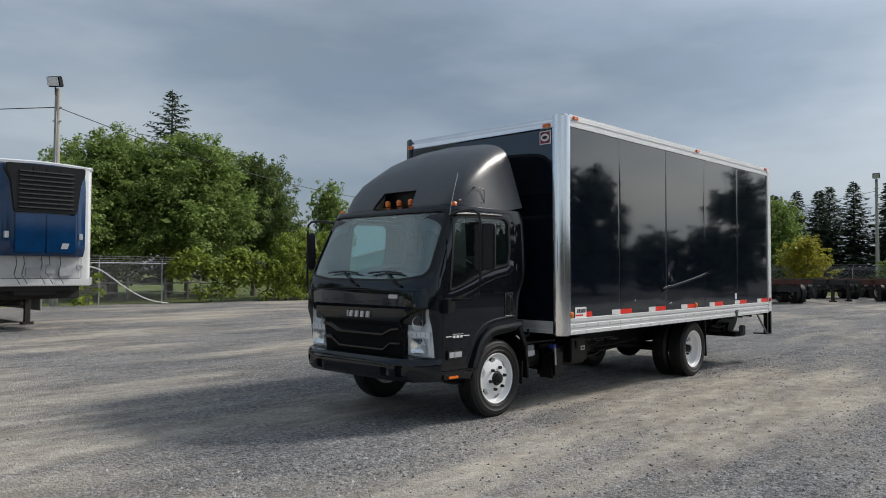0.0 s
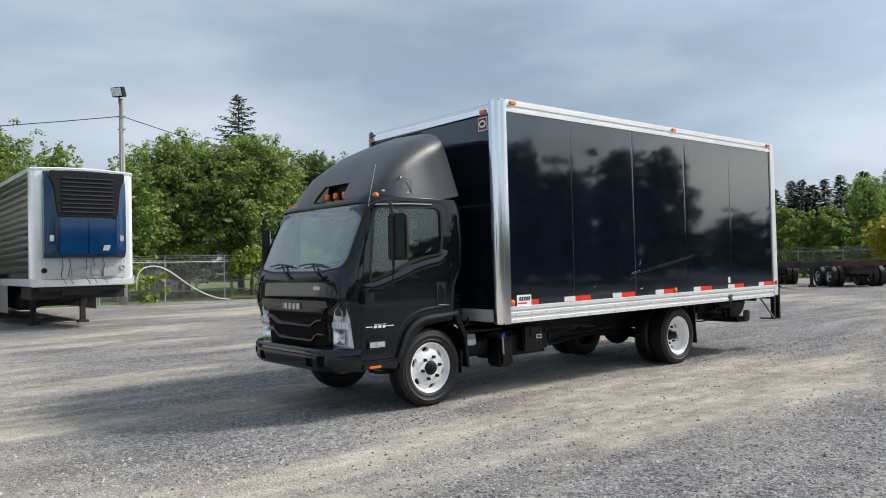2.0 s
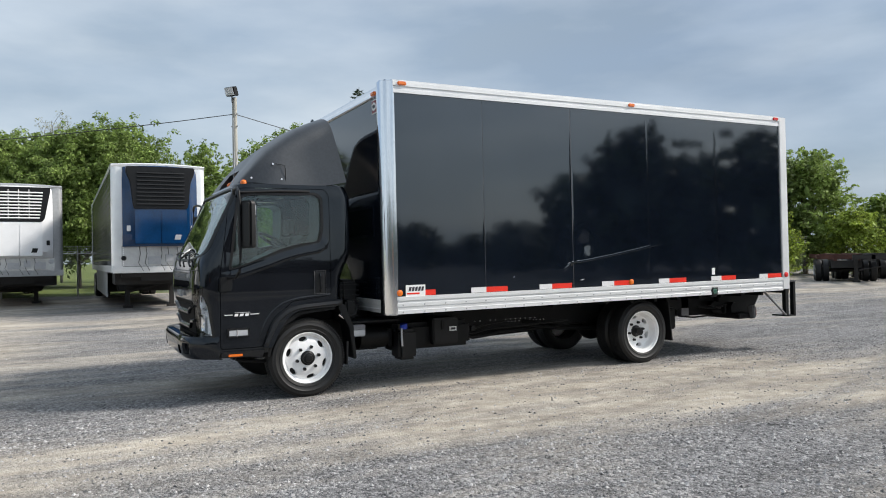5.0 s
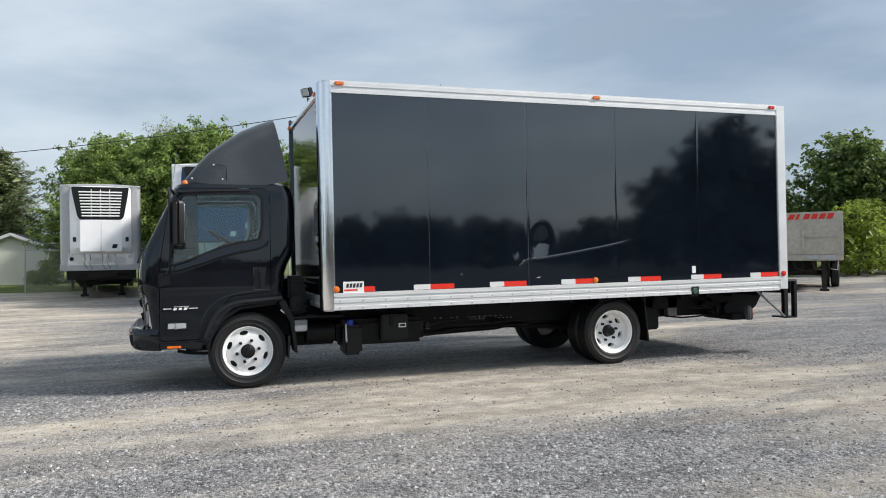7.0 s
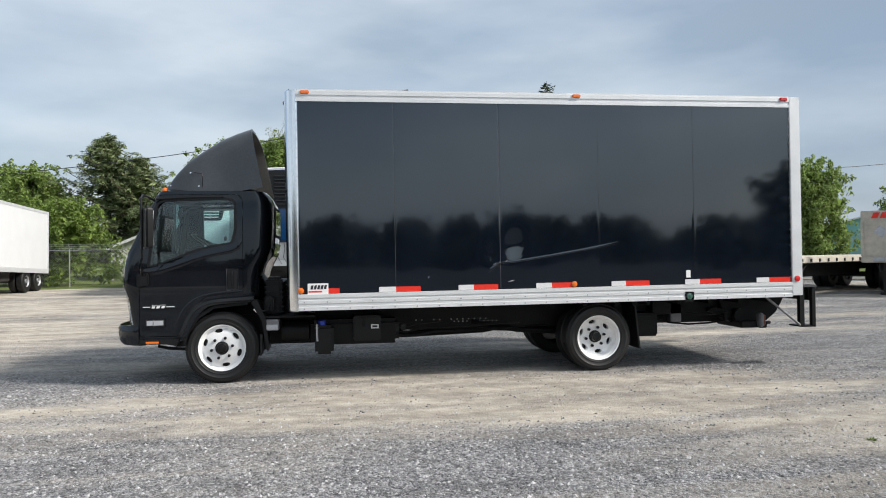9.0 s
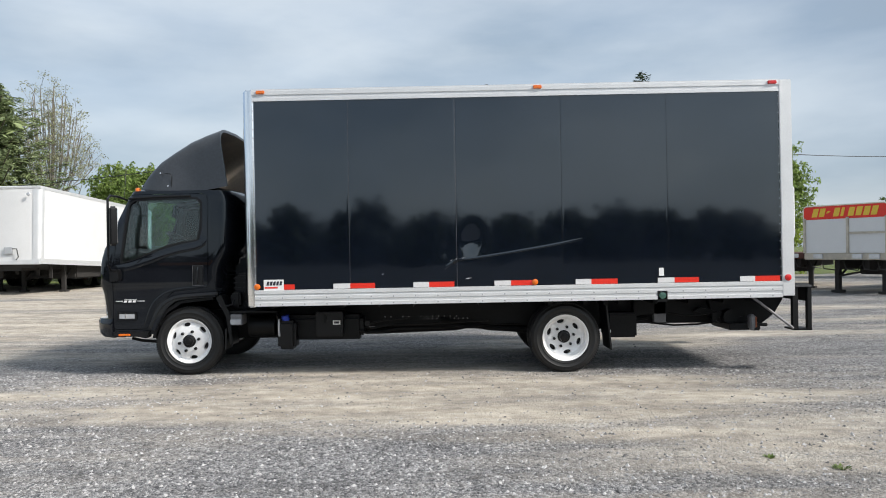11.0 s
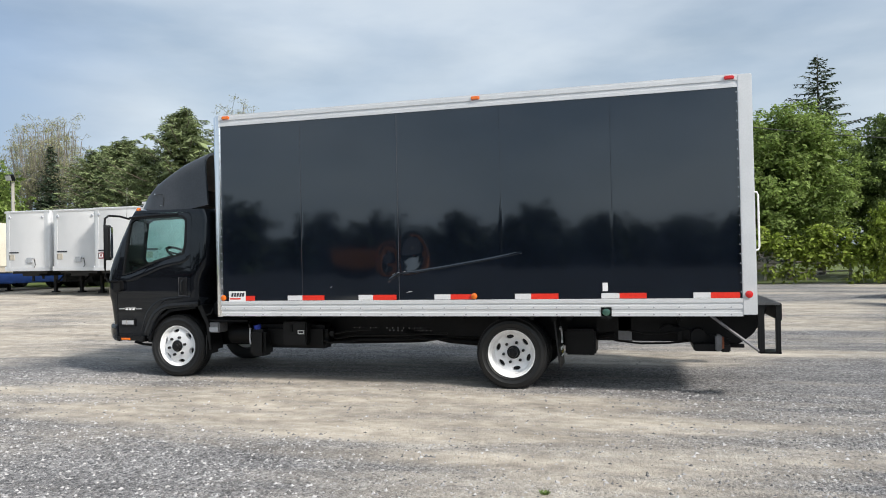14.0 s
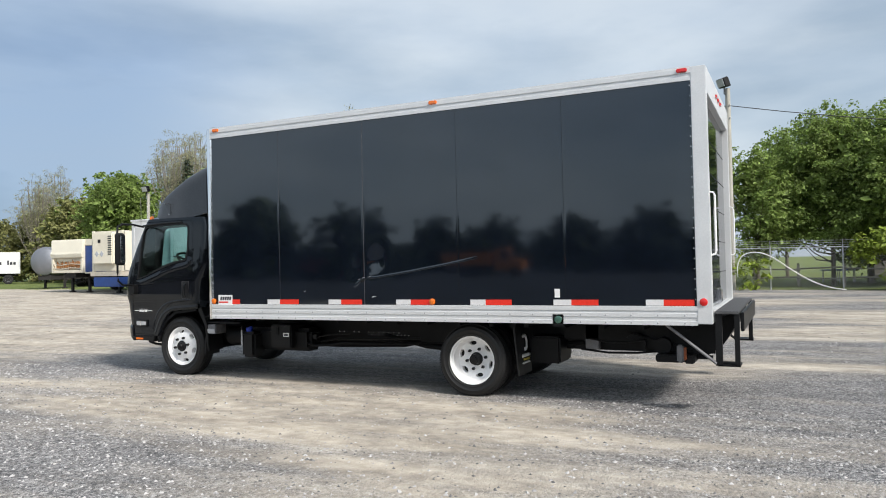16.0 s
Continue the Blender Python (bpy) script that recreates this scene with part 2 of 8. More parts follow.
def prism(bm, pts, axis, a0, a1):
    """A polygon drawn in the plane across axis, drawn out from a0 to a1."""
    def place(p, a):
        return {"x": (a, p[0], p[1]), "y": (p[0], a, p[1]), "z": (p[0], p[1], a)}[axis]
    lo, hi = ([bm.verts.new(place(p, a)) for p in pts] for a in (a0, a1))
    bm.faces.new(lo)
    bm.faces.new(hi[::-1])
    k = len(pts)
    for i in range(k):
        bm.faces.new((lo[i], hi[i], hi[(i + 1) % k], lo[(i + 1) % k]))
    return bm


def loft(bm, rings, close=True, cap=True):
    vs = [[bm.verts.new(p) for p in r] for r in rings]
    k = len(rings[0])
    for a, b in zip(vs, vs[1:]):
        for i in range(k if close else k - 1):
            bm.faces.new((a[i], a[(i + 1) % k], b[(i + 1) % k], b[i]))
    if cap:
        bm.faces.new(vs[0][::-1])
        bm.faces.new(vs[-1])
    return bm


def cyl(bm, p0, p1, r0, r1=None, n=14):
    p0, p1 = Vector(p0), Vector(p1)
    q = (p1 - p0).to_track_quat("Z", "Y")
    rings = []
    for p, r in ((p0, r0), (p1, r0 if r1 is None else r1)):
        rings.append([p + q @ Vector((r * math.cos(2 * math.pi * i / n), r * math.sin(2 * math.pi * i / n), 0)) for i in range(n)])
    return loft(bm, rings)


def tube(bm, pts, r, n=8):
    pts = [Vector(p) for p in pts]
    rings = []
    for i, p in enumerate(pts):
        d = (pts[min(i + 1, len(pts) - 1)] - pts[max(i - 1, 0)]).normalized()
        ref = Vector((0, 0, 1)) if abs(d.z) < 0.9 else Vector((1, 0, 0))
        s = d.cross(ref).normalized()
        u = s.cross(d)
        rings.append([p + r * (math.cos(2 * math.pi * k / n) * s + math.sin(2 * math.pi * k / n) * u) for k in range(n)])
    return loft(bm, rings)


def lathe(bm, prof, n=40, at=(0, 0, 0), cap=True):
    """Turn a profile of (along x, radius) about the x axis."""
    rings = [[(at[0] + a, at[1] + r * math.cos(2 * math.pi * i / n), at[2] + r * math.sin(2 * math.pi * i / n)) for i in range(n)] for a, r in prof]
    return loft(bm, rings, True, cap)


def ball(bm, c, r, sx=1, sy=1, sz=1, n=12):
    bmesh.ops.create_uvsphere(bm, u_segments=n, v_segments=max(6, n // 2), radius=r, matrix=Matrix.Translation(c) @ Matrix.Diagonal((sx, sy, sz, 1)))
    return bm


def bevel(bm, w, seg=2, angle=35):
    bm.normal_update()
    es = [e for e in bm.edges if len(e.link_faces) == 2 and e.calc_face_angle(0) > radians(angle)]
    if es:
        bmesh.ops.bevel(bm, geom=es, offset=w, segments=seg, affect="EDGES", clamp_overlap=True)
    return bm


def mesh_of(bm, smooth=35):
    bmesh.ops.recalc_face_normals(bm, faces=bm.faces)
    me = bpy.data.meshes.new("mesh")
    bm.to_mesh(me)
    bm.free()
    finish(me, smooth)
    return me


def finish(me, smooth=35):
    if smooth:
        me.shade_smooth()
        me.set_sharp_from_angle(angle=radians(smooth))


def booled(base, *steps):
    """base: a bmesh; steps: (operation, bmesh). Returns the carved mesh."""
    ob = new("carve", mesh_of(base, 0))
    cut = []
    for op, b in steps:
        c = new("cutter", mesh_of(b, 0))
        md = ob.modifiers.new("carve", "BOOLEAN")
        md.operation, md.object, md.solver = op, c, "EXACT"
        cut.append(c)
    me = bpy.data.meshes.new_from_object(ob.evaluated_get(bpy.context.evaluated_depsgraph_get()))
    for o in (ob, *cut):
        bpy.data.objects.remove(o)
    finish(me, 35)
    return me


def part(name, shape, material, parent=None, label=""):
    me = shape if isinstance(shape, bpy.types.Mesh) else mesh_of(shape)
    me.name = name
    me.materials.clear()
    me.materials.append(material)
    ob = new(name, me)
    ob.parent = parent
    if label:
        ob["label"] = label
    return ob


def rivets(name, places, axis, radius, height, material, parent):
    """Small studs that share one mesh."""
    tip = Vector(axis) * height
    me = mesh_of(cyl(bm_new(), (0, 0, 0), tip, radius, radius * 0.7, 6))
    me.materials.append(material)
    for p in places:
        o = new(name, me)
        o.location, o.parent = p, parent


def thing(name, label, category, m=None, group=""):
    ob = new(name)
    ob.empty_display_size = 0.3
    if m is not None:
        ob.matrix_world = m
    return tagged(ob, label, category, group)


def setting(name, shape, material, label, category):
    return tagged(part(name, shape, material), label, category, kind="structure")

# ---- the box truck: it points to -y, its left side is at x = 0 ----
MID = -1.295
truck = thing("box_truck", "black cab-over box truck with white wheels parked on gravel", "truck")

# cab: height, front, back, half width
CAB = [(0.50, -1.03, 0.40, 0.99), (0.70, -1.05, 0.42, 1.0), (0.985, -1.080, 0.435, 1.01), (1.10, -1.117, 0.44, 1.015), (1.24, -1.114, 0.45, 1.015), (1.34, -1.105, 0.485, 1.015), (1.42, -1.090, 0.53, 1.013), (1.50, -1.064, 0.56, 1.01),
       (1.80, -0.925, 0.575, 0.998), (2.08, -0.79, 0.57, 0.982), (2.15, -0.757, 0.55, 0.975), (2.205, -0.725, 0.515, 0.968), (2.228, -0.67, 0.47, 0.905), (2.25, -0.58, 0.40, 0.84), (2.265, -0.42, 0.25, 0.66)]


def cab_at(z):
    for a, b in zip(CAB, CAB[1:]):
        if a[0] <= z <= b[0]:
            k = (z - a[0]) / (b[0] - a[0])
            return [a[i] + k * (b[i] - a[i]) for i in range(4)]
    return list(CAB[0] if z < CAB[0][0] else CAB[-1])


def cab_ring(z, inset=0.0):
    z, f, b, w = cab_at(z)
    f, b, w = f + inset, b - inset, w - inset
    df, db, n = 0.31 - inset, 0.19, 6.0
    pts = []
    for i in range(96):
        a = 2 * math.pi * i / 96
        c, s = math.cos(a), math.sin(a)
        m = n if s < 0 else 3.2
        x = w * math.copysign(abs(c) ** (2 / m), c)
        y = f + df - df * abs(s) ** (2 / m) if s < 0 else b - db + db * abs(s) ** (2 / m)
        pts.append((MID + x, y, z))
    return pts


def cab_front(x, z, out=0.0):
    _, f, _, w = cab_at(z)
    k = min(1.0, abs(x - MID) / w)
    return f + 0.31 * (1 - (1 - k ** 6.0) ** (1 / 6.0)) - out


def cab_solid(inset=0.0, z0=0.50, top=0.0):
    zs = sorted({z0, *[c[0] for c in CAB if c[0] > z0], 0.6, 0.8, 0.9, 1.0, 1.17, 1.29, 1.38, 1.46, 1.57, 1.65, 1.73, 1.87, 1.95, 2.02})
    rings = [cab_ring(z, inset) for z in zs]
    if top:
        rings = [[(x, y, min(z, 2.265 - top)) for x, y, z in r] for r in rings]
        rings = [r for r, z in zip(rings, zs) if z < 2.21]
        rings.append([(x, y, 2.265 - top) for x, y, z in cab_ring(2.20, inset)])
    return loft(bm_new(), rings)


def rounded(pts, r, seg=4):
    """Round the corners of a 2D polygon."""
    out = []
    k = len(pts)
    for i in range(k):
        p, a, b = Vector(pts[i]), Vector(pts[i - 1]), Vector(pts[(i + 1) % k])
        ra = min(r, (a - p).length * 0.45, (b - p).length * 0.45)
        s, e = p + (a - p).normalized() * ra, p + (b - p).normalized() * ra
        for j in range(seg + 1):
            t = j / seg
            out.append(tuple((1 - t) ** 2 * s + 2 * t * (1 - t) * p + t * t * e))
    return out


def shifted(pts, d):
    """Grow (d > 0) or shrink a convex-ish polygon about its middle."""
    cx, cy = sum(p[0] for p in pts) / len(pts), sum(p[1] for p in pts) / len(pts)
    out = []
    for x, y in pts:
        v = Vector((x - cx, y - cy))
        v = v * (1 + d / max(0.05, v.length))
        out.append((cx + v.x, cy + v.y))
    return out


WINDOW = [(-0.79, 1.345), (-0.70, 2.05), (-0.63, 2.10), (0.10, 2.12), (0.165, 2.07), (0.165, 1.76), (0.13, 1.615), (-0.10, 1.575), (-0.27, 1.53), (-0.65, 1.385)]
DOOR = [(-0.89, 1.30), (-0.77, 2.12), (-0.68, 2.165), (0.20, 2.17), (0.25, 2.11), (0.25, 1.05), (-0.17, 1.0), (-0.31, 0.86), (-0.40, 0.71), (-0.47, 0.555), (-0.89, 0.555)]
def eased(pts, k=4):
    """A smooth curve through the given corners."""
    out = []
    for i in range(len(pts) - 1):
        p0, p1, p2, p3 = pts[max(0, i - 1)], pts[i], pts[i + 1], pts[min(len(pts) - 1, i + 2)]
        for j in range(k):
            u = j / k
            out.append(tuple(0.5 * (2 * b + (c - a) * u + (2 * a - 5 * b + 4 * c - d) * u * u + (3 * b - a - 3 * c + d) * u ** 3) for a, b, c, d in zip(p0, p1, p2, p3)))
    return out + [tuple(pts[-1])]


ARCH = [(-0.42, 0.30), (-0.38, 0.54), (-0.29, 0.74), (-0.19, 0.85), (-0.08, 0.90), (0.25, 0.925), (0.60, 0.935), (0.60, 0.30)]
ARCH = eased(ARCH[:7]) + [ARCH[7]]
SCREEN = rounded([(MID - 0.955, 1.50), (MID - 0.925, 2.165), (MID + 0.925, 2.165), (MID + 0.955, 1.50), (MID + 0.55, 1.445), (MID - 0.55, 1.445)], 0.10)
LAMP = [(0.615, 0.695), (0.61, 1.045), (0.86, 1.165), (0.975, 1.175), (0.975, 0.695)]
SILL = [(-0.87, 0.53), (-0.87, 0.30), (0.6, 0.30), (0.6, 0.53)]


def lamp_cut(sign, grow=0.0):
    pts = [(MID + sign * x, z) for x, z in shifted(LAMP, grow)]
    return prism(bm_new(), pts, "y", -1.4, -0.945)


def cut_window(sign, grow=0.0):
    a, b = sorted((MID + sign * 0.6, MID + sign * 1.3))
    return prism(bm_new(), rounded(shifted(WINDOW, grow), 0.03), "x", a, b)


def cut_door(sign, grow=0.0):
    a, b = sorted((MID + sign * 0.6, MID + sign * 1.3))
    return prism(bm_new(), rounded(shifted(DOOR, grow), 0.04), "x", a, b)


def ridge(pts, width, proud, side, sign):
    """A pressed edge along (y, z) points: steep below, sloping back above."""
    fine = []
    for (ya, za), (yb, zb) in zip(pts, pts[1:]):
        fine += [(ya + (yb - ya) * i / 5, za + (zb - za) * i / 5) for i in range(5)]
    fine.append(pts[-1])
    rings = []
    for i, (y, z) in enumerate(fine):
        p, q = fine[max(0, i - 2)], fine[min(len(fine) - 1, i + 2)]
        d = Vector((q[0] - p[0], q[1] - p[1])).normalized()
        n = Vector((-d.y, d.x))
        k = min(1.0, i / 3, (len(fine) - 1 - i) / 3) * 0.9 + 0.1
        ring = []
        for o, out in ((-0.35, -0.006), (-0.12, proud * 0.75 * k), (0.05, proud * k), (1.0, 0.0005), (1.0, -0.006)):
            yy, zz = y + n.x * width * o, z + n.y * width * o
            ring.append((side(zz) + sign * out, yy, zz))
        rings.append(ring)
    return loft(bm_new(), rings)


arch_cut = prism(bm_new(), ARCH, "x", -3, 0.5)
cab = part("cab", booled(cab_solid(), ("DIFFERENCE", cab_solid(0.055, 0.56, 0.04)), ("DIFFERENCE", arch_cut),
                         ("DIFFERENCE", prism(bm_new(), SCREEN, "y", -1.5, -0.5)), ("DIFFERENCE", cut_door(1)), ("DIFFERENCE", cut_door(-1)),
                         ("DIFFERENCE", lamp_cut(1)), ("DIFFERENCE", lamp_cut(-1))), M_PAINT, truck, "gloss black steel cab shell")
for sign in (1, -1):
    me = booled(cab_solid(0.0), ("DIFFERENCE", cab_solid(0.05, 0.45, 0.04)), ("INTERSECT", cut_door(sign, -0.007)), ("DIFFERENCE", cut_window(sign)))
    door = part("door", me, M_PAINT, truck)
    pane = part("side_window", booled(cab_solid(0.014), ("DIFFERENCE", cab_solid(0.02, 0.45, 0.045)), ("INTERSECT", cut_window(sign, 0.012))), M_GLASS, door, "green-tinted side glass")
    pane.visible_shadow = False
    rim = booled(cab_solid(-0.004), ("DIFFERENCE", cab_solid(0.03, 0.45, 0.06)), ("INTERSECT", cut_window(sign, 0.016)), ("DIFFERENCE", cut_window(sign, -0.016)))
    part("window_seal", rim, M_BLACK, door)
    s = MID + sign * 1.012
    b = box(bm_new(), *sorted((s - sign * 0.03, s + sign * 0.008)), 0.065, 0.195, 1.065, 1.315)
    plate = part("handle_plate", bevel(b, 0.012), M_FLARE, door)
    b = tube(bm_new(), [(s + sign * 0.006, 0.13, 1.10), (s + sign * 0.035, 0.13, 1.13), (s + sign * 0.035, 0.13, 1.25), (s + sign * 0.006, 0.13, 1.28)], 0.014)
    part("handle", b, M_EDGE, door)
    # pale loop stands in for the highlights on the recess edges
    b = tube(bm_new(), [(s + sign * 0.008, y, z) for y, z in ((0.068, 1.07), (0.192, 1.07), (0.192, 1.31), (0.068, 1.31), (0.068, 1.07))], 0.0035, 6)
    part("handle_highlight", b, M_SEAM, door)
    b = box(bm_new(), *sorted((s, s + sign * 0.01)), -0.85, -0.77, 0.892, 0.899)
    box(b, *sorted((s, s + sign * 0.01)), -0.60, -0.51, 0.892, 0.899)
    for i in range(3):
        prism(b, [(-0.755 + i * 0.052, 0.880), (-0.722 + i * 0.052, 0.880), (-0.715 + i * 0.052, 0.904), (-0.748 + i * 0.052, 0.904)], "x", *sorted((s, s + sign * 0.01)))
    box(b, *sorted((s, s + sign * 0.01)), -0.75, -0.60, 0.914, 0.917)
    part("model_badge", b, M_STICK, door, "plain pale badge bars")
    # pressed belt line under the window, and the swept line over the arch
    b = tube(bm_new(), [(MID + sign * 0.985, -0.70, 2.115), (MID + sign * 0.982, -0.3, 2.135), (MID + sign * 0.978, 0.04, 2.14)], 0.014)
    part("window_visor", b, M_BLACK, door)
    side = lambda z: MID + sign * cab_at(z)[3]
    part("belt_line", ridge([(-0.87, 1.245), (-0.66, 1.285), (-0.42, 1.365), (-0.24, 1.435), (-0.08, 1.478), (0.13, 1.515), (0.205, 1.56), (0.228, 1.65)], 0.070, 0.014, side, sign), M_PAINT, door)
    part("sill_line", ridge(eased([(-0.52, 0.60), (-0.43, 0.83), (-0.30, 0.965), (-0.13, 1.025), (0.10, 1.05), (0.245, 1.058)]), 0.014, 0.006, side, sign), M_EDGE, door)
    # cornering lamp and amber reflector
    b = box(bm_new(), *sorted((s - sign * 0.03, s + sign * 0.014)), -0.815, -0.62, 0.68, 0.75)
    lampb = part("cornering_lamp", bevel(b, 0.008), M_GREYL, truck)
    part("lamp_surround", bevel(box(bm_new(), *sorted((s - sign * 0.03, s + sign * 0.009)), -0.827, -0.608, 0.668, 0.762), 0.006), M_BLACK, lampb)
    b = box(bm_new(), *sorted((s + sign * 0.008, s + sign * 0.018)), -0.735, -0.725, 0.68, 0.75)
    part("lamp_divider", b, M_CHROME, lampb)
    b = prism(bm_new(), [(-0.89, 0.53), (-0.45, 0.535), (-0.49, 0.45), (-0.60, 0.47), (-0.89, 0.475)], "x", *sorted((s - sign * 0.12, s + sign * 0.012)))
    step = part("step_sill", bevel(b, 0.008), M_BLACK, truck)
    b = box(bm_new(), *sorted((s, s + sign * 0.02)), -0.82, -0.68, 0.482, 0.508)
    part("amber_reflector", bevel(b, 0.004), M_AMBER, step)
    # wheel arch flare
    outer = [(-0.475, 0.555), (-0.38, 0.80), (-0.26, 0.92), (-0.11, 0.975), (0.25, 1.005), (0.37, 1.01)]
    inner = [(0.37, 0.945), (0.25, 0.93), (-0.07, 0.905), (-0.185, 0.855), (-0.285, 0.74), (-0.385, 0.54)]
    flare = part("arch_flare", bevel(prism(bm_new(), eased(outer) + eased(inner), "x", *sorted((s - sign * 0.03, s + sign * 0.020))), 0.008), M_PAINT, truck)
    part("flare_lip", ridge(eased([(-0.435, 0.56), (-0.335, 0.775), (-0.235, 0.875), (-0.10, 0.928), (0.10, 0.945), (0.365, 0.962)]), 0.034, 0.010, lambda z: s + sign * 0.019, sign), M_FLARE, flare)
    b = prism(bm_new(), [(0.37, 0.955), (0.40, 0.95), (0.50, 0.72), (0.53, 0.36), (0.50, 0.36), (0.45, 0.70), (0.33, 0.92)], "x", *sorted((s - sign * 0.30, s - sign * 0.015)))
    part("fender_liner", bevel(b, 0.006), M_BLACK, truck)
    # inner arch shell
    b = prism(bm_new(), [(-0.43, 0.45), (-0.39, 0.62), (-0.28, 0.78), (-0.1, 0.89), (0.3, 0.93), (0.3, 0.90), (-0.08, 0.86), (-0.25, 0.75), (-0.36, 0.6), (-0.40, 0.45)], "x", *sorted((s - sign * 0.5, s - sign * 0.02)))
    part("inner_arch", b, M_FRAME, truck)
    # headlamp
    b = prism(bm_new(), [(MID + sign * x, z) for x, z in shifted(LAMP, -0.004)], "y", -0.975, -0.94)
    lamp = part("headlamp", b, M_LAMPIN, truck, "clear wraparound headlamp with chrome bowls")
    xc = MID + sign * 0.80
    rings = [[(xc + rr * math.cos(2 * math.pi * i / 20), yy, 1.02 + rr * math.sin(2 * math.pi * i / 20)) for i in range(20)] for rr, yy in ((0.072, -1.035), (0.058, -1.01), (0.03, -0.995), (0.01, -0.99))]
    part("reflector_bowl", loft(bm_new(), rings, True, False), M_LAMPIN, lamp)
    part("bulb", ball(bm_new(), (xc, -1.0, 1.02), 0.018), M_AMBER, lamp)
    rings = []
    for k, yy in ((1.0, -1.02), (0.82, -1.005), (0.40, -0.992), (0.12, -0.988)):
        q = rounded([(xc - 0.105 * k, 0.80 - 0.075 * k), (xc + 0.105 * k, 0.80 - 0.075 * k), (xc + 0.105 * k, 0.80 + 0.075 * k), (xc - 0.105 * k, 0.80 + 0.075 * k)], 0.04 * k)
        rings.append([(x, yy, z) for x, z in q])
    part("reflector_bowl", loft(bm_new(), rings, True, False), M_LAMPCH, lamp)
    part("bulb", ball(bm_new(), (xc, -1.005, 0.80), 0.02), M_STICK, lamp)
    for x in (0.645, 0.92):
        part("lamp_frame", bevel(box(bm_new(), *sorted((MID + sign * (x - 0.014), MID + sign * (x + 0.014))), -0.995, -0.97, 0.715, 0.89), 0.004), M_LAMPIN, lamp)
    part("lamp_band", bevel(box(bm_new(), *sorted((MID + sign * 0.635, MID + sign * 0.945)), -1.008, -0.965, 0.882, 0.945), 0.006), M_LAMPIN, lamp)
    for i in range(4):
        b = box(bm_new(), *sorted((MID + sign * (0.70 + i * 0.062), MID + sign * (0.709 + i * 0.062))), -1.012, -1.004, 0.90, 0.93)
        part("lamp_rib", b, M_GREYL, lamp)
    lens = booled(cab_solid(-0.002), ("DIFFERENCE", cab_solid(0.006, 0.45)), ("INTERSECT", lamp_cut(sign, -0.004)))
    lens = part("lens", lens, M_LENS, lamp)
    lens.visible_shadow = False
    # mirror on its hooped arm, turned towards the driver
    xm, ym = MID + sign * 1.39, -0.70
    ax = [(MID + sign * 0.95, -0.73, 2.10), (MID + sign * 1.10, -0.76, 2.13), (MID + sign * 1.30, -0.77, 2.13), (MID + sign * 1.37, -0.77, 2.09), (MID + sign * 1.385, -0.765, 1.99), (MID + sign * 1.385, -0.765, 1.45),
          (MID + sign * 1.37, -0.77, 1.33), (MID + sign * 1.28, -0.79, 1.27), (MID + sign * 1.03, -0.83, 1.26)]
    arm = part("mirror_arm", tube(bm_new(), ax, 0.014), M_BLACK, truck)
    spin = Matrix.Translation((xm, ym, 0)) @ Matrix.Rotation(radians(29 * sign), 4, "Z")
    b = bevel(prism(bm_new(), rounded([(-0.10, 1.55), (-0.10, 2.0), (0.10, 2.0), (0.10, 1.55)], 0.04), "y", -0.045, 0.035), 0.018)
    bmesh.ops.transform(b, matrix=spin, verts=b.verts)
    head = part("mirror_head", b, M_BLACK, arm)
    b = prism(bm_new(), rounded([(-0.08, 1.58), (-0.08, 1.97), (0.08, 1.97), (0.08, 1.58)], 0.03), "y", 0.034, 0.040)
    bmesh.ops.transform(b, matrix=spin, verts=b.verts)
    part("mirror_glass", b, M_CHROME, arm, "mirror glass")
    b = prism(bm_new(), rounded([(-0.90, 1.12), (-0.90, 1.27), (-0.78, 1.28), (-0.78, 1.14)], 0.03), "x", *sorted((s - sign * 0.02, s + sign * 0.07)))
    part("mirror_bracket", bevel(b, 0.01), M_BLACK, truck)

screen = part("windscreen", booled(cab_solid(0.012), ("DIFFERENCE", cab_solid(0.019, 0.45, 0.05)), ("INTERSECT", prism(bm_new(), shifted(SCREEN, 0.01), "y", -1.5, -0.5))), M_SCREEN, truck, "large curved windscreen")
screen.visible_shadow = False
rimm = booled(cab_solid(-0.003), ("DIFFERENCE", cab_solid(0.03, 0.45, 0.06)), ("INTERSECT", prism(bm_new(), shifted(SCREEN, 0.018), "y", -1.5, -0.5)), ("DIFFERENCE", prism(bm_new(), shifted(SCREEN, -0.03), "y", -1.5, -0.5)))
part("windscreen_seal", rimm, M_BLACK, truck)
for x0, x1 in ((MID - 0.55, MID - 0.05), (MID + 0.12, MID + 0.62)):
    pts = [(x0 + (x1 - x0) * k, cab_front(x0 + (x1 - x0) * k, 1.50 + 0.03 * math.sin(3 * k), 0.02), 1.515 + 0.02 * math.sin(3 * k)) for k in (0, 0.25, 0.5, 0.75, 1)]
    w = part("wiper", tube(bm_new(), pts, 0.009, 6), M_BLACK, truck)
    part("wiper_arm", tube(bm_new(), [pts[2], (x1 - 0.06, cab_front(x1 - 0.06, 1.42, 0.025), 1.41), (x1 + 0.02, cab_front(x1, 1.39, 0.02), 1.385)], 0.011, 6), M_BLACK, w)


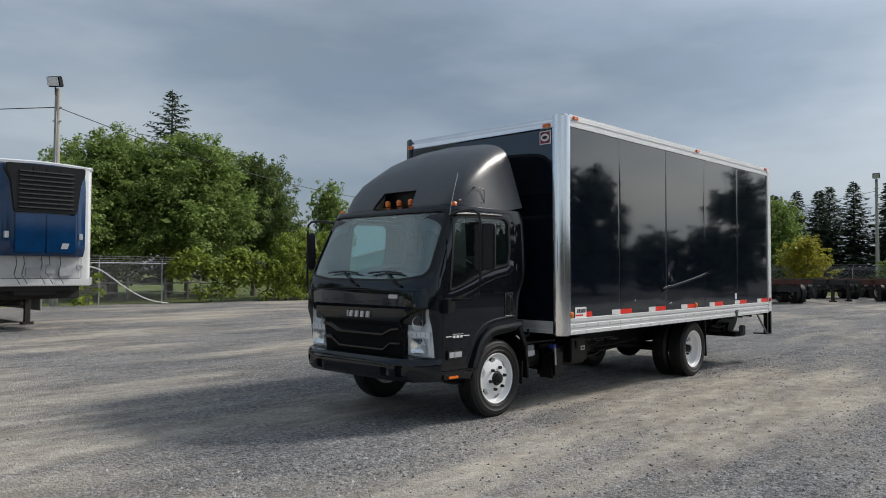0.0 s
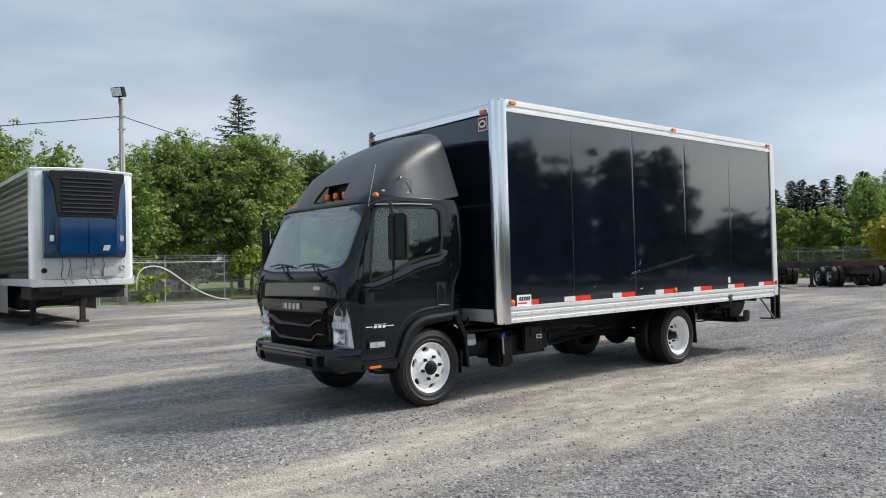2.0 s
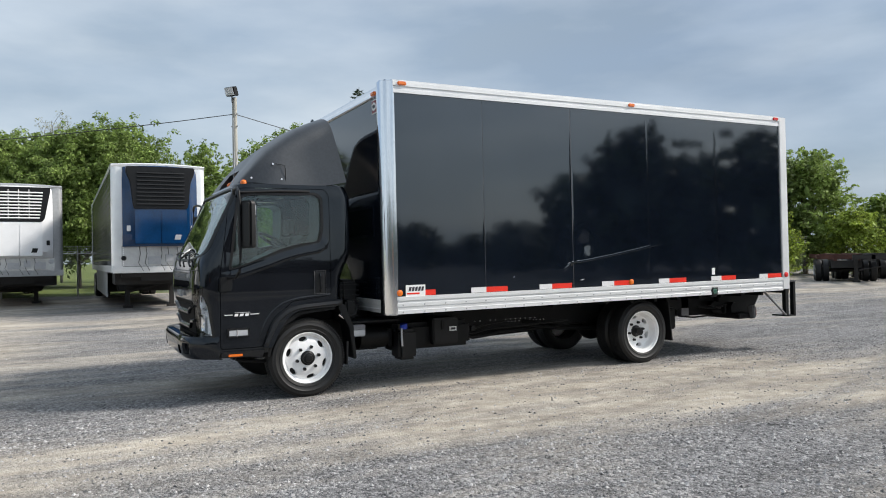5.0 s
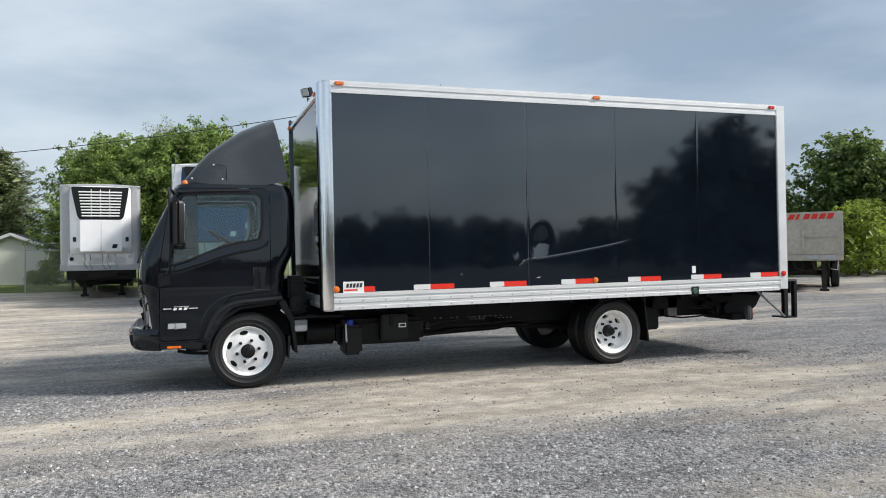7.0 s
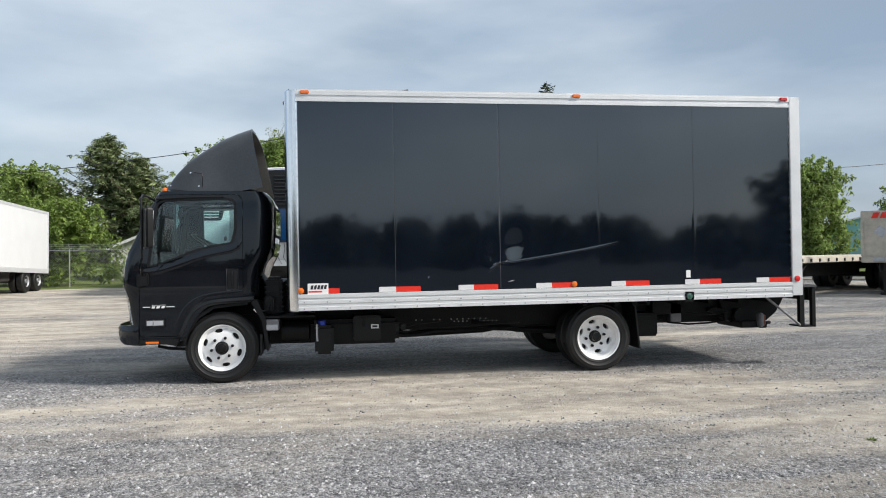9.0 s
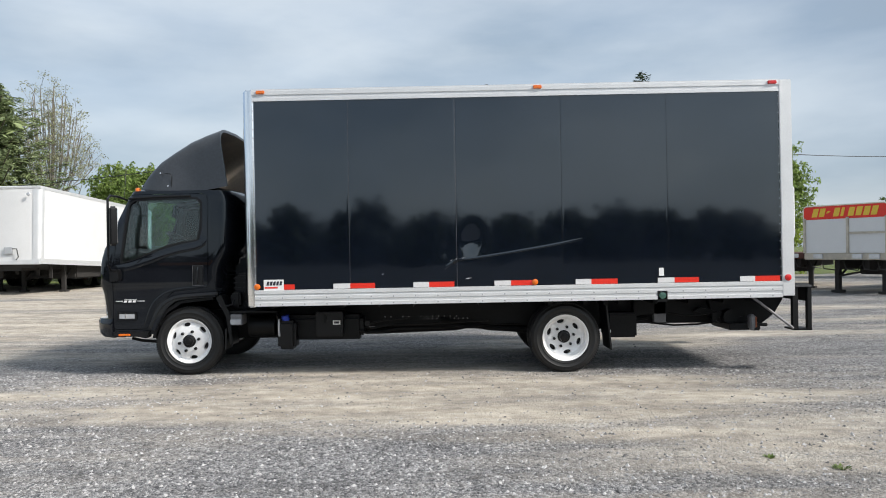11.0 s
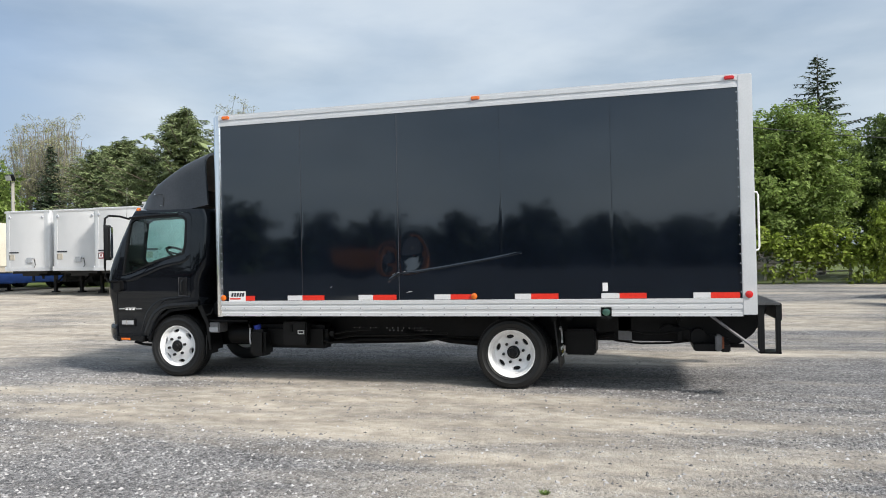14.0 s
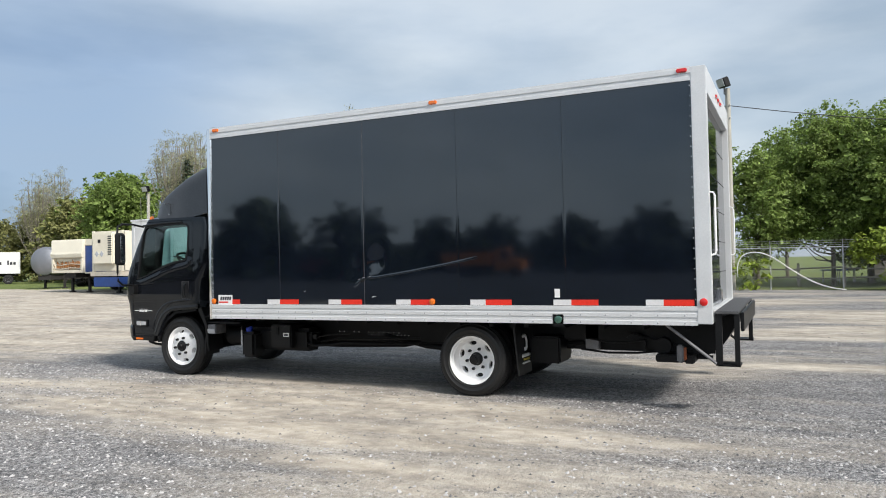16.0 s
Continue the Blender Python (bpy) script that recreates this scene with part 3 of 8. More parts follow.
def front_bar(x0, x1, z0, z1, out, deep=0.03, bend=None):
    """A bar that follows the curve of the cab's face."""
    rings = []
    for i in range(17):
        x = x0 + (x1 - x0) * i / 16
        dz = bend(x) if bend else 0.0
        ya, yb = cab_front(x, z0 + dz), cab_front(x, z1 + dz)
        rings.append([(x, ya - out, z0 + dz), (x, yb - out, z1 + dz), (x, yb + deep, z1 + dz), (x, ya + deep, z0 + dz)])
    return bevel(loft(bm_new(), rings), 0.006, 1)


def swoop(x):
    k = abs(x - MID)
    return 0.0 if k < 0.40 else min(0.05, (k - 0.40) * 0.45)


part("bonnet_edge", front_bar(MID - 0.90, MID + 0.90, 1.338, 1.346, 0.005), M_BLACK, truck)
for sign in (1, -1):
    # shut lines down both sides of the front lid
    pts = [(MID + sign * (0.80 + 0.02 * k), cab_front(MID + sign * (0.80 + 0.02 * k), z, 0.001), z) for k, z in ((1, 1.34), (0.3, 1.24), (0, 1.15), (-1.5, 1.10))]
    part("lid_shut_line", tube(bm_new(), pts, 0.004, 6), M_BLACK, truck)
grille = part("grille", front_bar(MID - 0.62, MID + 0.62, 0.69, 0.985, 0.006), M_GRILLE, truck)

part("grille_top", front_bar(MID - 0.60, MID + 0.60, 0.985, 1.035, 0.006), M_GRILLE, grille)


def wing_bar(path, high, out):
    """A swept grille bar: upright front edge, sloping top."""
    rings = []
    for (xa, za), (xb, zb) in zip(path, path[1:]):
        for i in range(7 if xb < path[-1][0] else 8):
            x, z = MID + xa + (xb - xa) * i / 7, za + (zb - za) * i / 7
            y = cab_front(x, z)
            rings.append([(x, y - out, z), (x, y - out, z + high * 0.4), (x, y - 0.003, z + high), (x, y + 0.03, z + high), (x, y + 0.03, z)])
    return loft(bm_new(), rings)


part("grille_bar", wing_bar([(-0.60, 0.955), (-0.50, 0.945), (-0.36, 0.888), (0.36, 0.888), (0.50, 0.945), (0.60, 0.955)], 0.045, 0.036), M_EDGE, grille)
part("grille_bar", wing_bar([(-0.61, 0.812), (-0.47, 0.806), (-0.35, 0.735), (0.35, 0.735), (0.47, 0.806), (0.61, 0.812)], 0.042, 0.034), M_EDGE, grille)
for i in range(4):
    part("grille_mesh", front_bar(MID - 0.36, MID + 0.36, 0.79 + i * 0.026, 0.797 + i * 0.026, 0.008, 0.0), M_GRILLE, grille)
for i in range(5):
    b = bm_new()
    x = MID - 0.215 + i * 0.088 + (0.05 if i == 0 else 0)
    w = 0.018 if i == 0 else 0.058
    prism(b, [(x, 1.062), (x + w * 0.85, 1.062), (x + w, 1.126), (x + w * 0.15, 1.126)], "y", -1.135, -1.118)
    part("emblem_bar", b, M_GREYL, truck, "plain pale emblem bar")
part("front_badge", bevel(box(bm_new(), MID + 0.47, MID + 0.60, cab_front(MID + 0.53, 1.28, 0.012), cab_front(MID + 0.53, 1.28) + 0.02, 1.265, 1.305), 0.004), M_GREYL, truck, "small silver badge")

# bumper
ring_pts = []
for z, o in ((0.46, 0.0), (0.50, 0.035), (0.58, 0.05), (0.655, 0.05), (0.685, 0.03), (0.69, -0.02)):
    r = []
    for i in range(33):
        x = MID - 1.0 + 2.0 * i / 32
        k = abs(x - MID) / 1.0
        r.append((MID + (x - MID) * (1 + o * 0.2), -1.17 - o + 0.30 * k ** 7, z))
    r += [(MID + 1.0 * (1 + o * 0.2), -0.90, z), (MID - 1.0 * (1 + o * 0.2), -0.90, z)]
    ring_pts.append(r)
bumper = part("bumper", booled(loft(bm_new(), ring_pts), ("DIFFERENCE", box(bm_new(), MID - 0.58, MID - 0.46, -1.4, -1.17, 0.50, 0.59)), ("DIFFERENCE", box(bm_new(), MID + 0.46, MID + 0.58, -1.4, -1.17, 0.50, 0.59)),
                               ("DIFFERENCE", box(bm_new(), MID + 0.66, MID + 0.80, -1.4, -1.15, 0.51, 0.62)), ("DIFFERENCE", box(bm_new(), MID - 0.80, MID - 0.66, -1.4, -1.15, 0.51, 0.62))), M_PAINT, truck, "black front bumper")

# roof fairing
FAIR = [(-0.672, -0.045, 0.66), (-0.615, 0.055, 0.78), (-0.495, 0.205, 0.87), (-0.365, 0.345, 0.915), (-0.20, 0.465, 0.92), (-0.02, 0.585, 0.92), (0.16, 0.665, 0.915), (0.32, 0.725, 0.91)]


def fairing_surface(inset):
    rings = []
    for y, h, w in FAIR:
        r = []
        for i in range(29):
            a = math.pi * i / 28
            c, s = math.cos(a), math.sin(a)
            n = 9.0
            x = (w - inset) * math.copysign(abs(c) ** (2 / n), c)
            up = abs(s) ** (2 / n)
            lift = 0.07 * max(0.0, min(1.0, (y - 0.12) / 0.2)) * (1 - up)
            z = 2.185 + max(0.004, h + 0.055 - inset) * up + 0.06 * (h / 0.7) * (1 - (x / w) ** 2) + lift
            x *= 1 + 0.035 - 0.15 * (z - 2.24) / 0.75
            lean = 0.0
            if y > 0.2:
                lean = 0.15 * (1 - (z - 2.24) / 0.75)
            r.append((MID + x, y + lean, z))
        rings.append(r)
    return rings


outer, inner = fairing_surface(0.0), fairing_surface(0.035)
b = bm_new()
vo = [[b.verts.new(p) for p in r] for r in outer]
vi = [[b.verts.new((p[0], p[1] + 0.02 * (1 - j / 7), p[2] if i not in (0, 28) else p[2])) for i, p in enumerate(r)] for j, r in enumerate(inner)]
for g, flip in ((vo, 0), (vi, 1)):
    for p, q in zip(g, g[1:]):
        for i in range(28):
            b.faces.new((p[i], p[i + 1], q[i + 1], q[i]))
for p, q in ((vo[0], vi[0]), (vo[-1], vi[-1])):
    for i in range(28):
        b.faces.new((p[i], p[i + 1], q[i + 1], q[i]))
for i in (0, 28):
    for j in range(7):
        b.faces.new((vo[j][i], vo[j + 1][i], vi[j + 1][i], vi[j][i]))
fair = part("roof_fairing", booled(b, ("DIFFERENCE", prism(bm_new(), [(MID - 0.36, 2.10), (MID - 0.26, 2.42), (MID + 0.26, 2.42), (MID + 0.36, 2.10)], "y", -0.9, -0.44))), M_FAIRING, truck, "faded black fibreglass wind deflector")
fair.data.materials.append(M_TAN)
for p in fair.data.polygons:
    # the bare inner skin
    if p.center.y > -0.35 and p.normal.dot(p.center - Vector((MID, -0.2, 2.0))) < 0 and p.normal.y > -0.7:
        p.material_index = 1
b = prism(bm_new(), [(MID - 0.42, 2.2), (MID - 0.34, 2.48), (MID + 0.34, 2.48), (MID + 0.42, 2.2)], "y", -0.42, -0.39)
part("fairing_recess", b, M_BLACK, fair)
for sign in (1, -1):
    x = MID + sign * 0.935
    b = tube(bm_new(), [(x + sign * 0.012, -0.20, 2.25), (x + sign * 0.012, -0.20, 2.38), (x + sign * 0.006, -0.21, 2.41), (x, -0.30, 2.425)], 0.004, 6)
    part("fairing_seam", b, M_BLACK, fair)
    for y, z in ((-0.33, 2.42), (-0.55, 2.27), (-0.24, 2.265)):
        part("fairing_bolt", cyl(bm_new(), (x - sign * 0.02, y, z), (x + sign * 0.012, y, z), 0.010, n=8), M_CHROME, fair)
for x, y, z in ((MID - 0.185, -0.54, 2.30), (MID, -0.54, 2.30), (MID + 0.185, -0.54, 2.30), (MID + 0.93, -0.62, 2.222), (MID - 0.93, -0.62, 2.222)):
    if abs(x - MID) > 0.5:
        x = MID + math.copysign(0.90, x - MID)
    b = lathe(bm_new(), [(-0.03, 0.030), (0.008, 0.034), (0.026, 0.030), (0.038, 0.017), (0.041, 0.004)], 16)
    bmesh.ops.rotate(b, verts=b.verts, matrix=Euler((0, -math.pi / 2, 0)).to_matrix())
    bmesh.ops.translate(b, verts=b.verts, vec=(x, y, z - 0.01))
    part("roof_marker_lamp", b, M_AMBER, truck, "amber dome marker lamp")
part("antenna", tube(bm_new(), [(MID + 0.975, -0.76, 2.10), (MID + 0.985, -0.74, 2.24), (MID + 1.03, -0.70, 2.52)], 0.0028, 6), M_CHROME, truck)

# back wall of the cab: window and pressed ribs
b = prism(bm_new(), rounded([(MID - 0.44, 1.68), (MID + 0.44, 1.68), (MID + 0.44, 2.05), (MID - 0.44, 2.05)], 0.06), "y", 0.53, 0.578)
rear = part("rear_window_frame", b, M_RUBBER, truck)
b = prism(bm_new(), rounded([(MID - 0.41, 1.71), (MID + 0.41, 1.71), (MID + 0.41, 2.02), (MID - 0.41, 2.02)], 0.05), "y", 0.575, 0.581)
part("rear_window_glass", b, M_PAINT, rear, "dark tinted rear window")
for i in range(13):
    x = MID + 0.42 - i * 0.07
    part("back_rib", prism(bm_new(), [(0.50, 1.42), (0.545, 1.44), (0.578, 1.60), (0.54, 1.62)], "x", x - 0.013, x + 0.013), M_PAINT, truck)

# cab inside
part("cab_floor", box(bm_new(), MID - 0.9, MID + 0.9, -0.95, 0.30, 0.95, 0.99), M_TRIM, truck)
b = prism(bm_new(), rounded([(-1.03, 1.0), (-1.03, 1.42), (-0.88, 1.47), (-0.62, 1.44), (-0.55, 1.36), (-0.62, 1.0)], 0.05), "x", MID - 0.86, MID + 0.86)
dash = part("dashboard", bevel(b, 0.02), M_TRIM, truck)
b = prism(bm_new(), rounded([(-0.84, 1.44), (-0.80, 1.52), (-0.62, 1.52), (-0.58, 1.42)], 0.04), "x", MID + 0.38, MID + 0.82)
part("instrument_cowl", bevel(b, 0.02), M_TRIM, dash)
b = bm_new()
rings = []
for i in range(28):
    a = 2 * math.pi * i / 28
    c = Vector((0, 0.22 * math.cos(a), 0.22 * math.sin(a)))
    rings.append([c * (1 + 0.09 * math.cos(2 * math.pi * k / 8)) + Vector((0.016 * math.sin(2 * math.pi * k / 8), 0, 0)) for k in range(8)])
loft(b, rings + [rings[0]], True, False)
bmesh.ops.remove_doubles(b, verts=b.verts, dist=1e-5)
lathe(b, [(-0.02, 0.07), (0.03, 0.06), (0.035, 0.01)], 12)
for a in (0.5, 2.64, 4.71):
    tube(b, [(0, 0, 0), (0, 0.2 * math.cos(a), 0.2 * math.sin(a))], 0.014, 6)
bmesh.ops.rotate(b, verts=b.verts, matrix=Matrix.Rotation(radians(90), 3, "Z") @ Matrix.Rotation(radians(-58), 3, "Y"))
bmesh.ops.translate(b, verts=b.verts, vec=(MID + 0.56, -0.19, 1.60))
part("steering_wheel", b, M_BLACK, truck)
part("steering_column", tube(bm_new(), [(MID + 0.56, -0.19, 1.555), (MID + 0.56, -0.60, 1.34)], 0.035), M_BLACK, truck)
for xs, w in ((MID + 0.56, 0.26), (MID - 0.05, 0.22), (MID - 0.58, 0.24)):
    b = bevel(prism(bm_new(), rounded([(-0.25, 1.05), (-0.27, 1.22), (0.18, 1.20), (0.22, 1.05)], 0.04), "x", xs - w, xs + w), 0.03)
    seat = part("seat", b, M_TRIM, truck)
    b = bevel(prism(bm_new(), rounded([(0.10, 1.18), (0.20, 1.72), (0.30, 1.72), (0.26, 1.18)], 0.05), "x", xs - w, xs + w), 0.03)
    part("backrest", b, M_TRIM, seat)
    if w > 0.23:
        b = bevel(prism(bm_new(), rounded([(0.19, 1.75), (0.21, 1.93), (0.29, 1.93), (0.28, 1.75)], 0.04), "x", xs - 0.13, xs + 0.13), 0.02)
        part("headrest", b, M_TRIM, seat)


# ---- wheels ----
def wheel(x, y, sign, dish, dual):
    """sign: +1 when the outer face looks to +x. dish: how far the disc lies inside the outer tyre face."""
    def mirror(bm):
        if sign < 0:
            bmesh.ops.scale(bm, verts=bm.verts, vec=(-1, 1, 1))
        bmesh.ops.translate(bm, verts=bm.verts, vec=(x, y, 0.405))
        return bm
    b = bm_new()
    if dish < 0.08:
        prof = [(-0.20, 0.235), (-0.03, 0.238), (-0.004, 0.272), (0.0, 0.268), (0.006, 0.264), (0.0, 0.252), (-0.035, 0.238), (-0.045, 0.222), (-0.02, 0.19), (0.0, 0.145), (0.0, 0.06), (-0.03, 0.055)]
        face_at, slot_r, nut_x = -0.02, 0.198, 0.0
    else:
        prof = [(-0.22, 0.235), (-0.03, 0.24), (-0.004, 0.272), (0.0, 0.276), (0.006, 0.272), (0.0, 0.258), (-0.03, 0.246), (-0.08, 0.238), (-0.115, 0.215), (-dish, 0.15), (-dish, 0.06), (-dish - 0.02, 0.055)]
        face_at, slot_r, nut_x = -0.125, 0.185, -dish
    disc = lathe(b, prof, 48, cap=False)
    slots = bm_new()
    for i in range(6):
        a = 2 * math.pi * (i + 0.5) / 6 + 0.2
        rr = []
        for xx in (face_at - 0.075, face_at + 0.07):
            rr.append([(xx, slot_r * math.cos(a) + 0.046 * math.cos(q) * -math.sin(a) + 0.024 * math.sin(q) * math.cos(a),
                        slot_r * math.sin(a) + 0.046 * math.cos(q) * math.cos(a) + 0.024 * math.sin(q) * math.sin(a)) for q in [2 * math.pi * j / 14 for j in range(14)]])
        loft(slots, rr)
    # close the disc into a solid before the slots are cut
    ends = [v for v in disc.verts if len(v.link_faces) == 2]
    for sel in (lambda v: v.co.x < -0.1 and (v.co.y ** 2 + v.co.z ** 2) > 0.04, lambda v: (v.co.y ** 2 + v.co.z ** 2) < 0.01):
        ring = [v for v in ends if sel(v)]
        ring.sort(key=lambda v: math.atan2(v.co.z, v.co.y))
        disc.faces.new(ring)
    me = booled(mirror(disc), ("DIFFERENCE", mirror(slots)))
    w = part("wheel", me, M_WHITE, truck, "white six-hole steel wheel")
    b = bm_new()
    for k, off in enumerate((0.0, -0.27) if dual else (0.0,)):
        prof = [(off - 0.19, 0.255), (off - 0.20, 0.30), (off - 0.208, 0.35), (off - 0.19, 0.393), (off - 0.165, 0.406), (off - 0.055, 0.41), (off - 0.03, 0.406),
                (off - 0.002, 0.393), (off + 0.008, 0.377), (off + 0.014, 0.374), (off + 0.0165, 0.350), (off + 0.0195, 0.345), (off + 0.0195, 0.339), (off + 0.0155, 0.334), (off + 0.0125, 0.302), (off + 0.0155, 0.298), (off + 0.0145, 0.292), (off + 0.008, 0.287), (off + 0.004, 0.272), (off - 0.01, 0.255)]
        b = lathe(bm_new(), prof, 64, cap=False)
        loops = [v for v in b.verts if len(v.link_faces) == 2]
        r1 = sorted([v for v in loops if v.co.x < off - 0.1], key=lambda v: math.atan2(v.co.z, v.co.y))
        r2 = sorted([v for v in loops if v.co.x > off - 0.1], key=lambda v: math.atan2(v.co.z, v.co.y))
        for i in range(64):
            b.faces.new((r1[i], r1[(i + 1) % 64], r2[(i + 1) % 64], r2[i]))
        tyre = part("tyre", mirror(b), M_RUBBER, w, "black road tyre")
        t = bm_new()
        for i in range(90):
            a = 2 * math.pi * i / 90
            for j, (x0, x1) in enumerate(((off - 0.19, off - 0.15), (off - 0.142, off - 0.105), (off - 0.097, off - 0.06), (off - 0.052, off - 0.012))):
                aa = a + (0.035 if j % 2 else 0) + 0.0
                r0, r1_, da = 0.393, 0.4145 if j in (1, 2) else 0.409, 0.024
                vs = []
                for ang in (aa - da, aa + da):
                    for xx in (x0, x1):
                        for r in (r0, r1_):
                            vs.append(t.verts.new((xx, r * math.cos(ang), r * math.sin(ang))))
                for f in ((1, 3, 7, 5), (0, 1, 5, 4), (2, 6, 7, 3), (0, 2, 3, 1), (4, 5, 7, 6)):
                    t.faces.new([vs[q] for q in f])
        me = mesh_of(mirror(t), 0)
        tread = tagged(part("tread", me, M_RUBBER, w), kind="stuff")
    hubl = 0.055 if dish < 0.08 else 0.10
    b = lathe(bm_new(), [(nut_x - 0.02, 0.076), (nut_x + 0.008, 0.076), (nut_x + 0.016, 0.060), (nut_x + hubl - 0.014, 0.054), (nut_x + hubl - 0.012, 0.040), (nut_x + hubl, 0.034), (nut_x + hubl + 0.004, 0.01)], 24)
    part("hub_cap", mirror(b), M_BLACK, w, "black hub")
    # black ring in the drum's place, put there to darken the hand holes
    d0 = face_at - 0.055
    b = lathe(bm_new(), [(d0 - 0.015, 0.10), (d0, 0.10), (d0, 0.234), (d0 - 0.015, 0.234)], 40, cap=False)
    part("dark_slot_ring", mirror(b), M_BLACK, w)
    for i in range(6):
        a = 2 * math.pi * i / 6 + 0.2
        b = cyl(bm_new(), (nut_x - 0.005, 0.118 * math.cos(a), 0.118 * math.sin(a)), (nut_x + 0.032, 0.118 * math.cos(a), 0.118 * math.sin(a)), 0.019, 0.016, 6)
        part("lug_nut", mirror(b), M_BLACK, w)
    return w


wheel(-0.335, 0.0, 1, 0.0, False)
wheel(2 * MID + 0.335, 0.0, -1, 0.0, False)
wheel(-0.215, 4.475, 1, 0.14, True)
wheel(2 * MID + 0.215, 4.475, -1, 0.14, True)

# ---- chassis ----
for x in (-0.87, -1.72):
    b = bm_new()
    prism(b, [(x - 0.035, 0.50), (x + 0.035, 0.50), (x + 0.035, 0.51), (x - 0.02 if x < -1 else x + 0.035, 0.51), (x + 0.035, 0.73), (x + 0.035, 0.74), (x - 0.035, 0.74)], "y", -0.95, 7.0)
    part("frame_rail", b, M_FRAME, truck)
# white studs stand in for daylight showing through the rail's holes
rivets("frame_hole_dot", [(-0.836, 2.30 + i * 0.075, 0.622) for i in (0, 1, 3, 4, *range(6, 13))] + [(-0.836, 2.79 + i * 0.055, 0.592) for i in range(11)], (1, 0, 0), 0.008, 0.006, M_STICK, truck)
for y in (1.0, 2.2, 3.4, 5.6, 6.6):
    part("cross_member", box(bm_new(), -1.70, -0.90, y, y + 0.08, 0.52, 0.72), M_FRAME, truck)
for x in (-0.84, -1.75):
    part("sub_sill", box(bm_new(), x - 0.04, x + 0.04, 0.9, 7.0, 0.74, 0.83), M_FRAME, truck)
for i in range(15):
    y = 1.0 + i * 0.41
    part("floor_bearer", box(bm_new(), -2.45, -0.22, y, y + 0.05, 0.79, 0.86), M_FRAME, truck)
b = cyl(bm_new(), (-0.45, 4.475, 0.40), (-2.14, 4.475, 0.40), 0.07)
ball(b, (MID, 4.475, 0.40), 0.19, 1.1, 1, 1)
part("rear_axle", b, M_FRAME, truck)
part("front_axle", bevel(box(bm_new(), -2.2, -0.4, -0.07, 0.07, 0.30, 0.40), 0.02), M_FRAME, truck)
part("drive_shaft", tube(bm_new(), [(MID, 0.9, 0.58), (MID, 2.6, 0.50), (MID, 4.3, 0.42)], 0.05), M_FRAME, truck)
b = tube(bm_new(), [(-0.84, 3.0, 0.585), (-0.84, 3.6, 0.47), (-0.84, 4.3, 0.42), (-0.84, 5.0, 0.47), (-0.84, 5.6, 0.58)], 0.035)
part("leaf_spring", b, M_FRAME, truck)
b = tube(bm_new(), [(-1.75, 3.0, 0.585), (-1.75, 3.6, 0.47), (-1.75, 4.3, 0.42), (-1.75, 5.0, 0.47), (-1.75, 5.6, 0.58)], 0.035)
part("leaf_spring", b, M_FRAME, truck)
part("engine", bevel(box(bm_new(), MID - 0.38, MID + 0.38, -0.7, 1.1, 0.36, 0.90), 0.06), M_FRAME, truck)
part("gearbox", bevel(box(bm_new(), MID - 0.25, MID + 0.25, 1.1, 1.9, 0.40, 0.72), 0.06), M_FRAME, truck)
part("radiator_skirt", box(bm_new(), MID - 0.7, MID + 0.7, -0.98, -0.90, 0.43, 0.70), M_FRAME, truck)
part("anti_roll_bar", tube(bm_new(), [(-0.42, -0.72, 0.44), (-0.42, -0.60, 0.41), (-0.45, -0.45, 0.395), (-0.50, -0.1, 0.40)], 0.018), M_FRAME, truck)
# tanks and boxes hung on the left rail
b = bevel(box(bm_new(), -0.60, -0.34, 1.05, 1.27, 0.29, 0.63), 0.035)
tank = part("fluid_tank", b, M_BLACK, truck, "black fluid tank with blue cap")
part("cap", cyl(bm_new(), (-0.42, 1.14, 0.625), (-0.41, 1.13, 0.69), 0.045), M_BLUE, tank, "blue cap")
part("filler_neck", cyl(bm_new(), (-0.44, 1.15, 0.60), (-0.42, 1.14, 0.63), 0.05), M_BLACK, tank)
part("tank_strap", tube(bm_new(), [(-0.335, 1.075, 0.65), (-0.328, 1.075, 0.52), (-0.33, 1.08, 0.45)], 0.012), M_GREYL, tank)
b = bevel(box(bm_new(), -0.72, -0.40, 1.50, 1.83, 0.43, 0.73), 0.015)
bat = part("battery_box", b, M_BLACK, truck, "black battery box with a small label")
part("box_label", box(bm_new(), -0.402, -0.394, 1.71, 1.80, 0.575, 0.625), M_STICK, bat)
part("label_bars", box(bm_new(), -0.396, -0.391, 1.725, 1.785, 0.588, 0.612), M_INK, bat)
part("fuel_tank", bevel(box(bm_new(), -0.80, -0.50, 1.0, 2.06, 0.38, 0.68), 0.05), M_FRAME, truck)
b = bevel(box(bm_new(), -0.52, -0.31, 0.48, 0.64, 0.59, 0.72), 0.01)
part("step_box", b, M_PLATE, truck)
part("step_lamp", bevel(box(bm_new(), -0.315, -0.30, 0.49, 0.63, 0.60, 0.66), 0.004), M_GREYL, truck)
part("hanger_bracket", box(bm_new(), -0.8, -0.32, 0.45, 1.05, 0.735, 0.755), M_FRAME, truck)
intake = part("air_intake", bevel(box(bm_new(), -0.95, -0.60, 0.47, 0.66, 0.74, 1.20), 0.03), M_BLACK, truck, "black ribbed air intake")
for i in range(7):
    part("intake_rib", bevel(box(bm_new(), -0.97, -0.585, 0.455, 0.68, 0.78 + i * 0.058, 0.80 + i * 0.058), 0.006), M_BLACK, intake)
part("engine_cover", bevel(box(bm_new(), -2.2, -0.97, 0.40, 0.72, 0.70, 1.14), 0.05), M_FRAME, truck)
